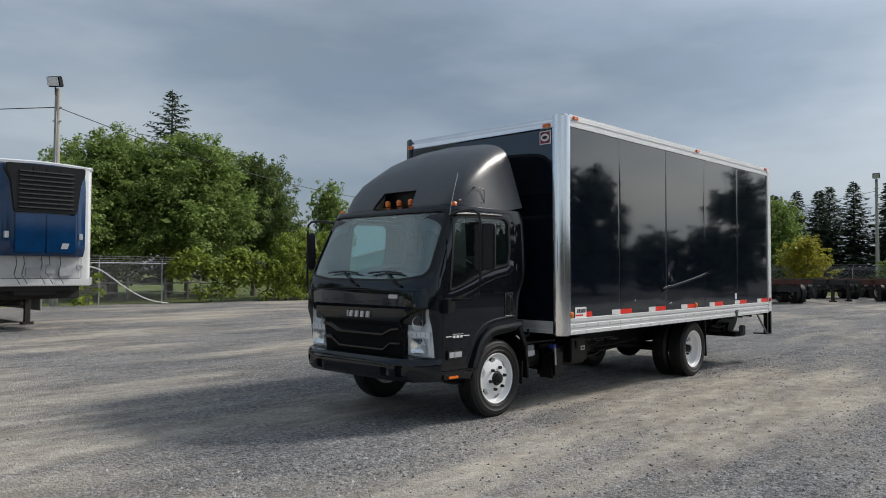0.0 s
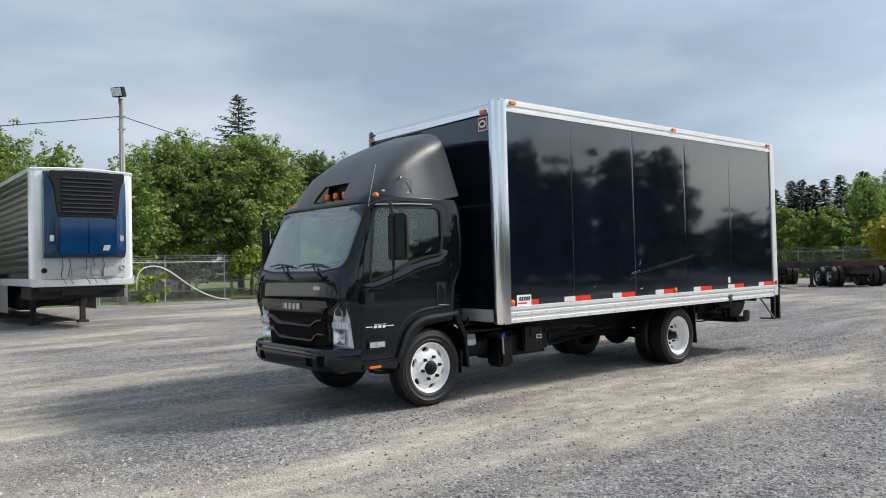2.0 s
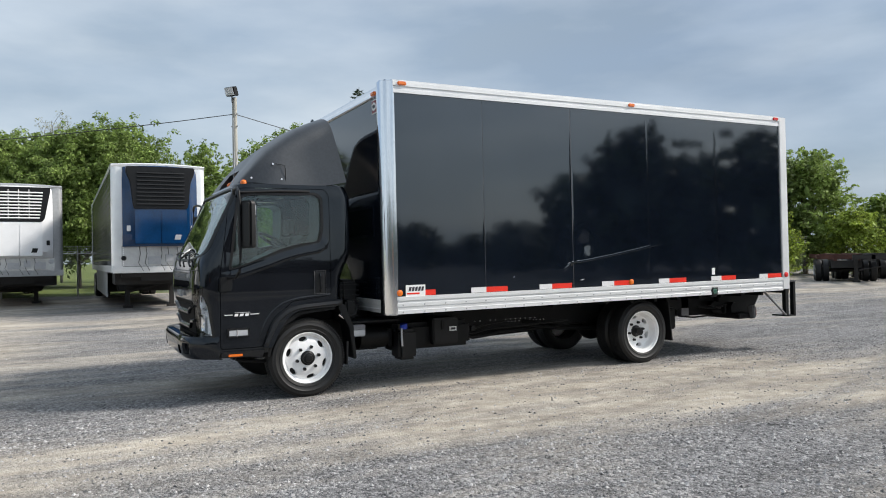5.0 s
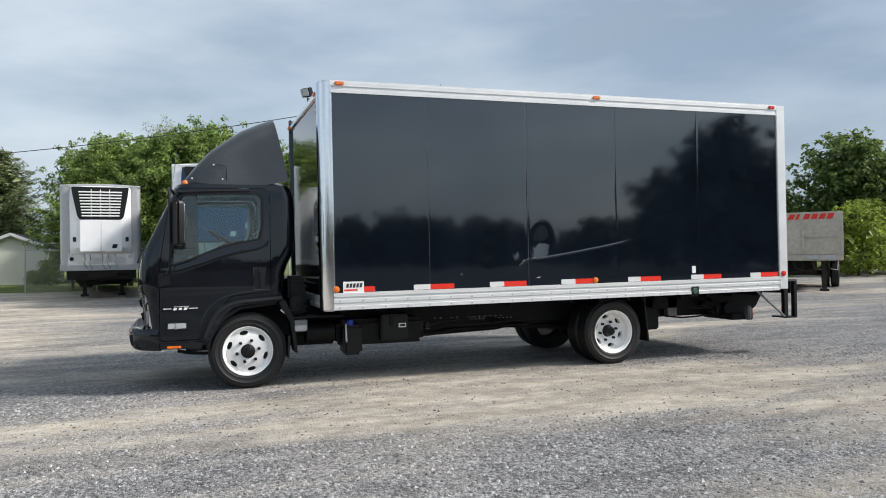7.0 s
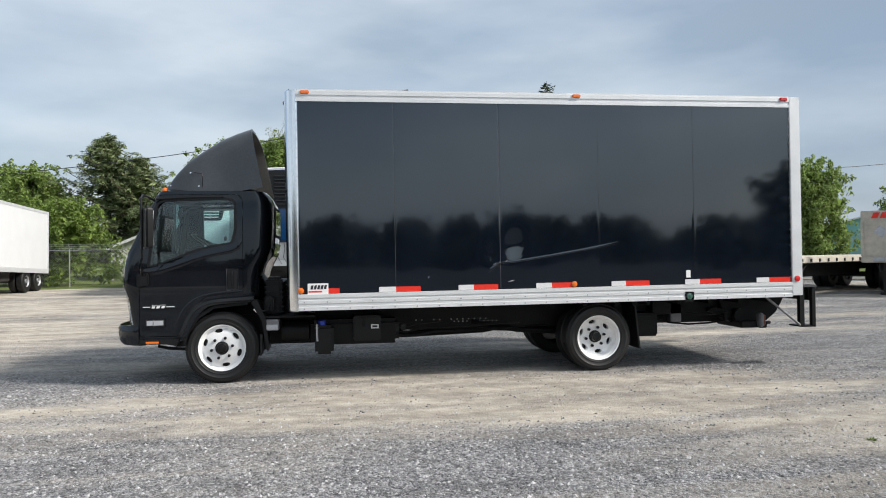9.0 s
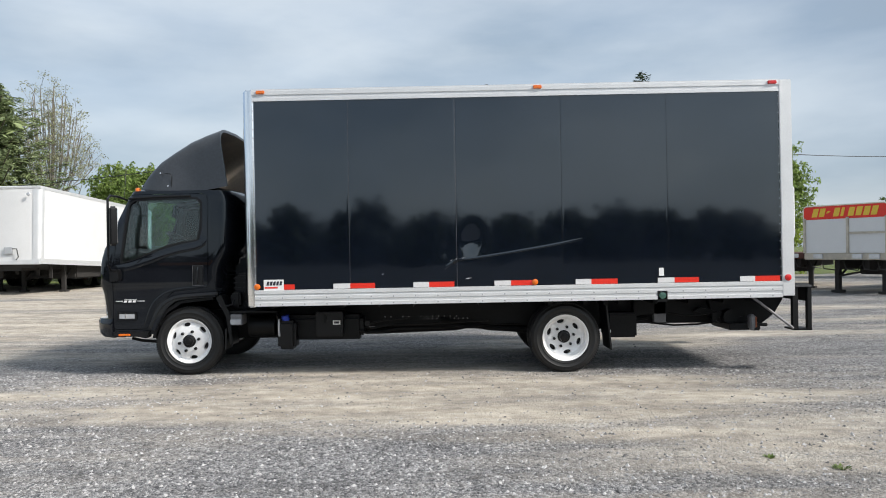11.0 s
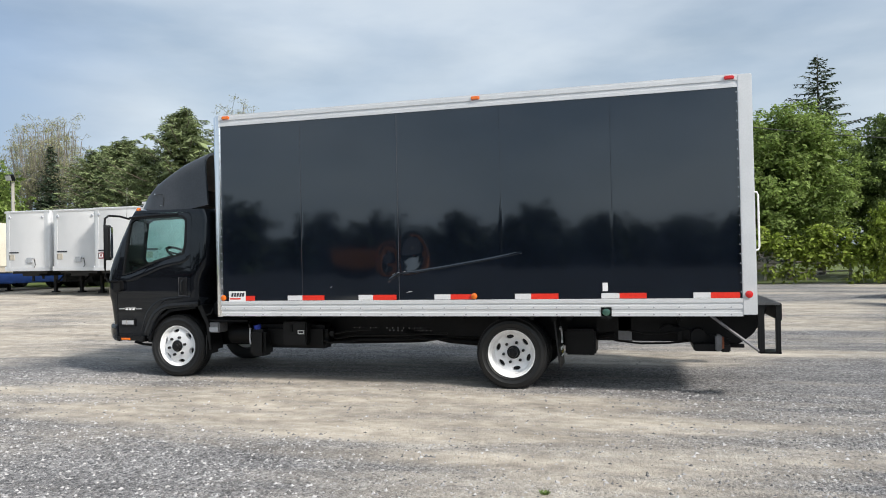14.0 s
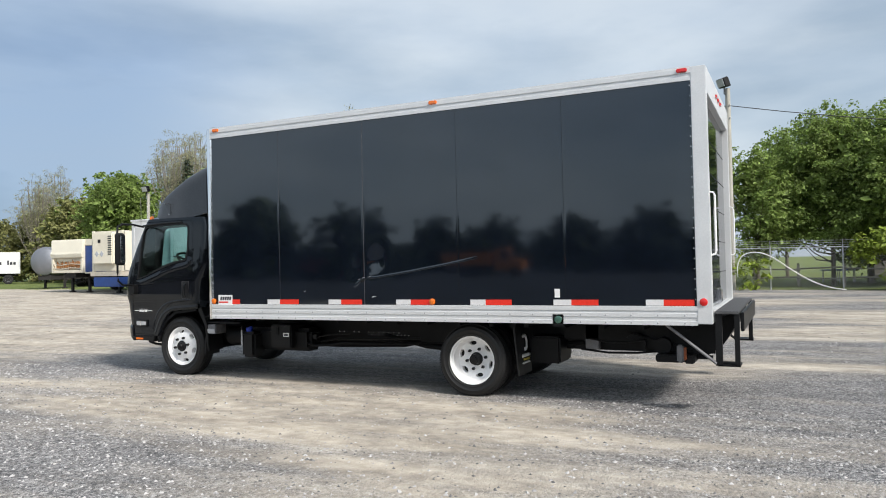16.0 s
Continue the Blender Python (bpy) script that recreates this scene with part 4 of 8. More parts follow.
part("coolant_bottle", bevel(box(bm_new(), -0.62, -0.45, 0.47, 0.58, 0.80, 0.98), 0.02), M_BLACK, truck)
part("hose", tube(bm_new(), [(-0.52, 2.0, 0.49), (-0.55, 2.1, 0.455), (-0.55, 2.3, 0.47), (-0.6, 2.5, 0.50), (-0.7, 2.9, 0.49), (-0.8, 3.5, 0.50)], 0.016), M_FRAME, truck)
part("cab_hook", tube(bm_new(), [(-0.33, 0.40, 0.90), (-0.31, 0.41, 0.84), (-0.31, 0.47, 0.82), (-0.31, 0.53, 0.84), (-0.33, 0.54, 0.90)], 0.012), M_FRAME, truck)
part("guard_stay", tube(bm_new(), [(-0.36, 0.36, 0.84), (-0.33, 0.46, 0.76), (-0.33, 0.52, 0.60)], 0.016), M_CHROME, truck)
part("splash_flap", bevel(prism(bm_new(), [(0.43, 0.55), (0.455, 0.55), (0.44, 0.30), (0.425, 0.30)], "x", -0.60, -0.33), 0.003), M_RUBBER, truck)
part("tank_vent", tube(bm_new(), [(-0.37, 1.06, 0.63), (-0.35, 1.05, 0.69), (-0.40, 1.05, 0.74)], 0.012), M_BLACK, tank)
part("box_latch", bevel(box(bm_new(), -0.402, -0.388, 1.60, 1.64, 0.60, 0.70), 0.004), M_FRAME, bat)
for i in range(3):
    part("relay", bevel(box(bm_new(), -0.62, -0.54, 1.90 + i * 0.09, 1.96 + i * 0.09, 0.50 + 0.02 * i, 0.60), 0.006), M_BLACK, truck)
part("air_filter", cyl(bm_new(), (-0.62, 0.66, 0.55), (-0.62, 0.98, 0.55), 0.13, n=18), M_FRAME, truck)
part("exhaust_pipe", tube(bm_new(), [(-1.0, 1.2, 0.45), (-0.95, 2.2, 0.44), (-0.98, 3.2, 0.47), (-1.0, 4.0, 0.62)], 0.045), M_FRAME, truck)
part("brake_line", tube(bm_new(), [(-0.70, 3.05, 0.53), (-0.66, 3.35, 0.50), (-0.70, 3.7, 0.53), (-0.80, 4.0, 0.52)], 0.01), M_FRAME, truck)
# rear wheel guards and flaps
for sign in (1, -1):
    xo = MID + sign * 1.05
    a, c = sorted((xo, MID + sign * 0.62))
    flap = part("mud_flap", bevel(prism(bm_new(), [(4.955, 0.80), (4.975, 0.80), (5.03, 0.25), (5.01, 0.25)], "x", a, c), 0.004), M_RUBBER, truck, "black rubber mud flap with a pale crest")
    part("flap_bar", box(bm_new(), a, c, 4.93, 4.99, 0.78, 0.83), M_FRAME, flap)
    b = bm_new()
    mid = (a + c) / 2
    rings = []
    for i in range(15):
        a = radians(50 + 17 * i)
        q = [(mid + r * math.cos(a), 0.60 + 1.15 * r * math.sin(a)) for r in (0.062 - 0.012 * i / 14, 0.085 - 0.004 * i / 14)]
        rings.append([(x, 5.0 + (0.8 - z) * 0.1 + d, z) for (x, z), d in ((q[0], -0.010), (q[0], 0.006), (q[1], 0.006), (q[1], -0.010))])
    loft(b, rings)
    part("flap_crest", b, M_TAPEW, flap)
    b = bm_new()
    box(b, mid - 0.11, mid + 0.11, 5.022, 5.036, 0.44, 0.475)
    box(b, mid - 0.11, mid + 0.11, 5.028, 5.042, 0.37, 0.385)
    part("flap_bars", b, M_STICK, flap)
    part("flap_stripe", box(bm_new(), mid - 0.11, mid + 0.06, 5.024, 5.039, 0.405, 0.425), M_MUSTARD, flap, "yellow stripe")
b = bevel(box(bm_new(), -1.0, -0.55, 5.05, 5.40, 0.36, 0.66), 0.02)
part("tool_box", b, M_FRAME, truck)
part("air_tank", cyl(bm_new(), (-1.5, 5.3, 0.6), (-1.5, 6.0, 0.6), 0.11), M_FRAME, truck)
part("hanger_plate", bevel(box(bm_new(), -0.80, -0.70, 5.65, 5.80, 0.52, 0.84), 0.006), M_PLATE, truck)
part("cable", tube(bm_new(), [(-0.7, 5.6, 0.52), (-0.72, 5.9, 0.485), (-0.75, 6.2, 0.49), (-0.78, 6.5, 0.52)], 0.012), M_FRAME, truck)
b = prism(bm_new(), rounded([(6.28, 0.84), (6.36, 0.57), (6.50, 0.48), (6.86, 0.46), (6.97, 0.52), (7.10, 0.62), (7.21, 0.80), (7.25, 0.955), (7.06, 0.90), (7.0, 0.84)], 0.03), "x", -2.1, -0.62)
part("lift_gate_housing", bevel(b, 0.02), M_FRAME, truck, "black folded lift gate")
part("gate_channel", bevel(box(bm_new(), -0.98, -0.70, 5.40, 6.40, 0.62, 0.84), 0.01), M_FRAME, truck)
for x in (-0.62, -1.0, -1.9):
    part("gate_arm", bevel(prism(bm_new(), [(6.10, 0.66), (6.18, 0.72), (6.86, 0.56), (6.84, 0.46)], "x", x - 0.04, x + 0.04), 0.01), M_FRAME, truck)
part("hitch_ball", tube(bm_new(), [(-0.60, 6.84, 0.49), (-0.60, 7.0, 0.49)], 0.022), M_FRAME, truck)
part("gate_hose", tube(bm_new(), [(-0.5, 5.76, 0.66), (-0.46, 5.95, 0.63), (-0.46, 6.15, 0.635), (-0.5, 6.34, 0.66)], 0.011), M_FRAME, truck)
part("gate_valve", bevel(box(bm_new(), -0.56, -0.50, 6.30, 6.345, 0.54, 0.66), 0.008), M_FRAME, truck)
part("gate_motor", cyl(bm_new(), (-0.74, 6.52, 0.60), (-0.50, 6.52, 0.60), 0.085), M_FRAME, truck)
b = bm_new()
box(b, -1.0, -0.38, 6.46, 6.74, 0.45, 0.53)
box(b, -2.2, -0.40, 6.74, 6.84, 0.44, 0.53)
part("hitch_beam", bevel(b, 0.012), M_FRAME, truck)
b = bevel(box(bm_new(), -0.41, -0.31, 6.68, 6.745, 0.46, 0.64), 0.015)
part("rear_lamp_guard", b, M_PLATE, truck)
part("rear_lamp", bevel(box(bm_new(), -0.395, -0.325, 6.744, 6.768, 0.485, 0.615), 0.008), M_AMBERDIM, truck, "dull amber rear lamp")
# work lamp under the rail
b = bevel(box(bm_new(), -0.07, 0.012, 5.475, 5.63, 0.825, 0.975), 0.02)
wl = part("work_lamp", b, M_BLACK, truck, "square work lamp with green glass")
b = lathe(bm_new(), [(0, 0.042), (0.008, 0.038), (0.013, 0.016)], 20, (0.01, 5.553, 0.90))
part("lamp_glass", b, M_GREEN, wl)

# ---- cargo box ----
X0, X1, Y0, Y1, Z0, Z1 = 0.0, -2.60, 0.78, 7.06, 0.85, 3.34
cargo = part("cargo_box", box(bm_new(), X1 + 0.03, X0 - 0.03, Y0 + 0.03, Y1 - 0.12, Z0 + 0.02, Z1 - 0.04), M_FRAME, truck, "black panelled cargo box")
# the body sits slightly nose-down
cargo.matrix_basis = Matrix.Translation((0, 0, -0.0055 * 4.2)) @ Matrix.Rotation(0.0055, 4, "X")
SEAMS = [0.895, 1.985, 3.215, 4.43, 5.64, 6.935]
for sign in (1, -1):
    xs = X0 if sign > 0 else X1
    for i, (a, c) in enumerate(zip(SEAMS, SEAMS[1:])):
        # each sheet bows a little between its seams
        rings = []
        bent = sign > 0 and i in (1, 2)
        nu, nz = (48, 64) if bent else (12, 10)
        us = [0, 0.004, 0.01, 0.02, *[0.03 + 0.94 * j / (nu - 6) for j in range(nu - 5)], 0.98, 0.99, 0.996, 1]
        for u in us:
            y = a + 0.002 + (c - a - 0.004) * u
            o = 0.0005 * math.sin(math.pi * u) - (0.0014 if abs(y - 3.215) < 0.1 else 0.0004) * (max(0, abs(2 * u - 1) - 0.97) / 0.03) ** 2
            col = []
            for k in range(nz + 1):
                z = 1.03 + 2.185 * k / nz
                d = 0.0
                if bent:
                    # hollow pushed in over the crease, either side of the seam
                    s_ = z - (1.335 + 0.15 * (y - 3.2))
                    for yc, wid, deep, top in ((3.38, 0.10, 0.012, 0.17), (3.09, 0.07, 0.0035, 0.12)):
                        g = math.exp(-((y - yc) / wid) ** 2) * deep
                        d -= g * (max(0.0, s_) / top if s_ < top else math.exp(-((s_ - top) / 0.16) ** 2)) * (1 if s_ > 0 else 0)
                    d += 0.0022 * noise.noise((y * 2.2, z * 1.3, 4.0)) * math.exp(-((z - 1.25) / 0.25) ** 2)
                col.append((xs + sign * (o + d - 0.004), y, z))
            rings.append(col)
        b = bm_new()
        vs = [[b.verts.new(p) for p in r] for r in rings]
        bk = [[b.verts.new((xs - sign * 0.03, p[1], p[2])) for p in r] for r in rings]
        for p, q in zip(vs, vs[1:]):
            for k in range(nz):
                b.faces.new((p[k], p[k + 1], q[k + 1], q[k]))
        for p, q in zip(bk, bk[1:]):
            for k in range(nz):
                b.faces.new((p[k + 1], p[k], q[k], q[k + 1]))
        for p, q in ((vs[0], bk[0]), (vs[-1], bk[-1])):
            for k in range(nz):
                b.faces.new((p[k], p[k + 1], q[k + 1], q[k]))
        part("side_panel", b, M_PANEL, cargo, "gloss black side sheet")
    for i, y in enumerate(SEAMS[1:-1]):
        part("seam_strip", box(bm_new(), *sorted((xs - sign * 0.004, xs - sign * 0.0085)), y - 0.002, y + 0.002, 1.03, 3.208), M_SEAM if i == 1 else M_SCUFF if i == 0 else M_EDGE, cargo)
    # lower rail with ribs
    prof = [(0.85, 0.0), (0.85, 0.012), (0.89, 0.012), (0.893, 0.005), (0.925, 0.005), (0.928, 0.012), (0.965, 0.012), (0.968, 0.005), (0.99, 0.005), (0.993, 0.014), (1.032, 0.014), (1.036, 0.0), (1.036, -0.05), (0.85, -0.05)]
    b = prism(bm_new(), [(xs + sign * o, z) for z, o in prof], "y", 0.885, 6.93)
    rail = part("lower_rail", b, M_RAIL, cargo, "ribbed aluminium lower rail")
    rivets("rivet", [(xs + sign * 0.010, 0.95 + i * 0.255, z) for i in range(24) for z in (0.87, 0.945)], (sign, 0, 0), 0.009, 0.0065, M_GREYL, rail)
    prof = [(3.208, 0.0), (3.208, 0.010), (3.245, 0.010), (3.248, 0.003), (3.278, 0.003), (3.281, 0.012), (3.325, 0.012), (3.328, 0.006), (3.345, 0.006), (3.345, -0.06), (3.208, -0.05)]
    b = prism(bm_new(), [(xs + sign * o, z) for z, o in prof], "y", 0.885, 6.93)
    part("upper_rail", b, M_RAIL, cargo, "aluminium top rail")
    # rounded front corner post
    pts = []
    for i in range(11):
        a = math.pi / 2 * i / 10
        pts.append((xs - sign * (0.135 - 0.147 * math.cos(a)), 0.905 - 0.15 * math.sin(a)))
    pts += [(xs - sign * 0.15, 0.758), (xs - sign * 0.15, 0.80), (xs - sign * 0.03, 0.83), (xs - sign * 0.02, 0.905)]
    # the far post's black colour stands in for the dark surroundings it mirrors
    corner = part("corner_post", bevel(prism(bm_new(), pts, "z", 0.84, 3.345), 0.03, 3, 60), M_ALU if sign > 0 else M_PANEL, cargo, "rounded polished aluminium corner post" if sign > 0 else "rounded corner post coloured black in place of its dark reflections")
    rivets("rivet", [(xs, 0.895, 1.0 + i * 0.105) for i in range(22)], (sign, 0, 0), 0.006, 0.015, M_GREYL, corner)
    # rear post
    b = bevel(box(bm_new(), *sorted((xs + sign * 0.014, xs - sign * 0.085)), 6.928, 7.068, 0.865, 3.338), 0.006)
    post = part("rear_post", b, M_RAIL, cargo, "pale aluminium rear frame post")
    rivets("rivet", [(xs - sign * 0.002, 6.917, 1.10 + i * 0.098) for i in range(22)], (sign, 0, 0), 0.008, 0.012, M_GREYL, post)
    b = lathe(bm_new(), [(0, 0.038), (0.012, 0.036), (0.018, 0.02), (0.019, 0.004)], 20, (0, 0, 0))
    if sign < 0:
        bmesh.ops.scale(b, verts=b.verts, vec=(-1, 1, 1))
    bmesh.ops.translate(b, verts=b.verts, vec=(xs + sign * 0.014, 6.99, 1.075))
    part("side_reflector", b, M_RED, cargo, "round red reflector")
    for y in (0.915, 4.105):
        b = lathe(bm_new(), [(0, 0.036), (0.012, 0.034), (0.018, 0.02), (0.019, 0.004)], 20, (0, 0, 0))
        if sign < 0:
            bmesh.ops.scale(b, verts=b.verts, vec=(-1, 1, 1))
        bmesh.ops.translate(b, verts=b.verts, vec=(xs + sign * 0.003, y, 1.075))
        part("side_reflector", b, M_AMBER, cargo, "round amber reflector")
    for y0, y1, m in ((0.94, 1.04, M_AMBER), (4.12, 4.22, M_AMBER), (6.80, 6.90, M_RED)):
        b = bevel(box(bm_new(), *sorted((xs + sign * 0.004, xs + sign * 0.03)), y0, y1, 3.288, 3.328), 0.008)
        part("marker_lamp", b, m, cargo, "small side marker lamp")
    # reflective tape
    for y0, ym, y1 in ((1.215, 1.215, 1.345), (1.79, 1.985, 2.27), (2.71, 2.89, 3.18), (3.64, 3.83, 4.08), (4.57, 4.75, 5.05), (5.51, 5.70, 5.98), (6.45, 6.62, 6.905)):
        if ym > y0:
            part("tape_silver", box(bm_new(), *sorted((xs + sign * 0.0005, xs + sign * 0.003)), y0, ym, 1.04, 1.098), M_TAPEW, cargo)
        part("tape_red", box(bm_new(), *sorted((xs + sign * 0.0005, xs + sign * 0.003)), ym, y1, 1.04, 1.098), M_TAPER, cargo)
    tab = part("number_tag", box(bm_new(), *sorted((xs + sign * 0.0005, xs + sign * 0.004)), 5.525, 5.58, 1.12, 1.21), M_STICK, cargo, "small white tag")
    st = part("maker_sticker", box(bm_new(), *sorted((xs + sign * 0.0005, xs + sign * 0.004)), 0.99, 1.22, 1.035, 1.155), M_STICK, cargo, "white sticker with slanted dark bars")
    b = bm_new()
    for i in range(5):
        y = 1.02 + i * 0.037
        prism(b, [(y, 1.09), (y + 0.027, 1.09), (y + 0.038, 1.135), (y + 0.011, 1.135)], "x", *sorted((xs + sign * 0.003, xs + sign * 0.006)))
    part("sticker_bars", b, M_INK, st)
    part("sticker_stripe", box(bm_new(), *sorted((xs + sign * 0.003, xs + sign * 0.006)), 1.0, 1.15, 1.055, 1.072), M_TAPER, st)
# scuffed crease in the left side
KNEE = [(3.08, 1.235), (3.14, 1.29), (3.22, 1.335), (3.40, 1.350), (3.80, 1.405), (4.25, 1.475), (4.66, 1.548)]
crease = part("crease", ridge(KNEE[2:], 0.026, 0.005, lambda z: -0.0035, 1), M_PANEL, cargo, "long crease pressed in the side sheet")
part("crease", ridge(KNEE[:3], 0.030, 0.005, lambda z: -0.0035, 1), M_PANEL, cargo)
b = prism(bm_new(), [(3.165, 1.31), (3.185, 1.345), (3.20, 1.335), (3.255, 1.352), (3.25, 1.34), (3.205, 1.322), (3.19, 1.30)], "x", -0.004, 0.004)
part("torn_edge", b, M_BLACK, cargo)
for ya, yb, z, h in ((3.125, 3.165, 1.325, 0.004), (3.19, 3.225, 1.352, 0.005), (3.26, 3.31, 1.362, 0.003), (3.30, 3.38, 1.125, 0.009), (2.35, 2.375, 1.19, 0.006)):
    sl = 0.55 if ya < 3.18 else 0.15
    b = prism(bm_new(), [(ya, z - h * 0.2), ((ya + yb) / 2, z - h * 0.7 + sl * (yb - ya) / 2), (yb, z + sl * (yb - ya)), ((ya + yb) / 2, z + h * 0.6 + sl * (yb - ya) / 2)], "x", -0.004, 0.0028)
    part("scuff_flake", b, M_SCUFFB, cargo)
# front wall, roof, rear
part("front_panel", box(bm_new(), X1 + 0.13, X0 - 0.13, Y0 + 0.005, Y0 + 0.04, 1.0, 3.20), M_PANEL, cargo, "gloss black front sheet")
b = prism(bm_new(), [(0.86, 0.79), (0.86, 0.782), (0.90, 0.776), (0.905, 0.784), (0.94, 0.784), (0.945, 0.776), (1.0, 0.776), (1.0, 0.83), (0.86, 0.83)][:], "x", X1 + 0.13, X0 - 0.13)
bmesh.ops.transform(b, matrix=Matrix(((1, 0, 0, 0), (0, 0, 1, 0), (0, 1, 0, 0), (0, 0, 0, 1))), verts=b.verts)
part("front_rail", b, M_RAIL, cargo, "ribbed aluminium front rail")
pts = [(0.775, 3.19)]
for i in range(11):
    a = math.pi / 2 * i / 10
    pts.append((0.90 - 0.143 * math.cos(a), 3.20 + 0.147 * math.sin(a)))
pts += [(0.96, 3.347), (0.96, 3.30), (0.90, 3.26), (0.81, 3.19)]
part("front_cap", prism(bm_new(), pts, "x", X1 + 0.10, X0 - 0.10), M_ALU, cargo, "rounded aluminium roof edge")
part("roof", box(bm_new(), X1 + 0.04, X0 - 0.04, 0.93, 7.02, 3.30, 3.345), M_ROOF, cargo, "pale roof skin")
for x in (-0.22, -2.45):
    b = bevel(box(bm_new(), x - 0.05, x + 0.05, 0.738, 0.775, 3.205, 3.245), 0.008)
    part("marker_lamp", b, M_AMBER, cargo)
part("badge_border", box(bm_new(), -0.331, -0.179, 0.780, 0.788, 3.019, 3.171), M_STICK, cargo)
badge = part("front_badge", box(bm_new(), -0.32, -0.19, 0.777, 0.786, 3.03, 3.16), M_WINE, cargo, "square wine-red badge with a white oval")
b = bm_new()
rings = [[(-0.255 + 0.056 * math.cos(2 * math.pi * i / 20), y, 3.095 + 0.044 * math.sin(2 * math.pi * i / 20)) for i in range(20)] for y in (0.778, 0.773)]
part("badge_oval", loft(b, rings), M_STICK, badge)
rings = [[(-0.255 + 0.036 * math.cos(2 * math.pi * i / 20), y, 3.095 + 0.020 * math.sin(2 * math.pi * i / 20)) for i in range(20)] for y in (0.775, 0.770)]
part("badge_centre", loft(bm_new(), rings), M_INK, badge)
part("header_beam", bevel(box(bm_new(), X1 + 0.09, X0 - 0.09, 6.94, 7.062, 3.10, 3.36), 0.006), M_RAIL, cargo, "pale aluminium rear header")
door = part("roll_up_door", box(bm_new(), X1 + 0.09, X0 - 0.09, 6.97, 7.0, 0.98, 3.10), M_PANEL, cargo, "gloss black roll-up rear door")
for i in range(1, 6):
    part("door_joint", box(bm_new(), X1 + 0.09, X0 - 0.09, 7.0, 7.003, 0.98 + i * 0.35, 0.986 + i * 0.35), M_FRAME, door)
part("door_latch", bevel(box(bm_new(), MID - 0.1, MID + 0.1, 7.0, 7.05, 1.0, 1.15), 0.01), M_CHROME, door)
part("rear_sill", bevel(box(bm_new(), X1 + 0.09, X0 - 0.09, 6.90, 7.06, 0.86, 0.98), 0.006), M_RAIL, cargo)
for i in range(3):
    part("rear_marker", bevel(box(bm_new(), MID - 0.28 + i * 0.23, MID - 0.18 + i * 0.23, 7.06, 7.08, 3.22, 3.26), 0.006), M_RED, cargo)
for x in (-0.07, -2.53):
    b = tube(bm_new(), [(x, 7.06, 1.52), (x, 7.10, 1.53), (x, 7.11, 1.56), (x, 7.11, 2.09), (x, 7.10, 2.12), (x, 7.06, 2.13)], 0.010)
    part("grab_handle", b, M_STICK, cargo, "white grab handle")
# lift gate platform and steps
part("gate_platform", bevel(box(bm_new(), -2.55, -0.05, 7.075, 7.285, 0.975, 1.0), 0.004), M_DECK, truck, "worn steel gate platform")
for i in range(7):
    part("deck_rib", box(bm_new(), -2.53, -0.07, 7.095 + i * 0.028, 7.105 + i * 0.028, 0.999, 1.004), M_DECK, truck)
for x in (-0.10, -2.50):
    for y0, y1 in ((7.075, 7.135), (7.245, 7.29)):
        part("step_post", box(bm_new(), x - 0.03, x + 0.03, y0, y1, 0.48, 0.974), M_FRAME, truck)
    part("step_tread", bevel(box(bm_new(), x - 0.22, x + 0.03, 7.085, 7.295, 0.475, 0.495), 0.004), M_FRAME, truck)
    part("stay_bar", tube(bm_new(), [(x + 0.02, 6.62, 0.86), (x + 0.02, 7.08, 0.50)], 0.015), M_PLATE if x > -1 else M_FRAME, truck)
part("gate_bumper", bevel(box(bm_new(), -2.45, -0.20, 7.292, 7.325, 0.80, 0.985), 0.008), M_BLACK, truck)

# pierced frame rail and hangers
part("air_line", tube(bm_new(), [(-0.66, 1.9, 0.56), (-0.62, 2.15, 0.50), (-0.64, 2.4, 0.545), (-0.66, 2.9, 0.55), (-0.66, 3.6, 0.58)], 0.012), M_BLACK, truck)
part("air_line", tube(bm_new(), [(-0.60, 1.95, 0.60), (-0.56, 2.1, 0.56), (-0.58, 2.3, 0.60), (-0.64, 2.6, 0.62)], 0.01), M_BLACK, truck)

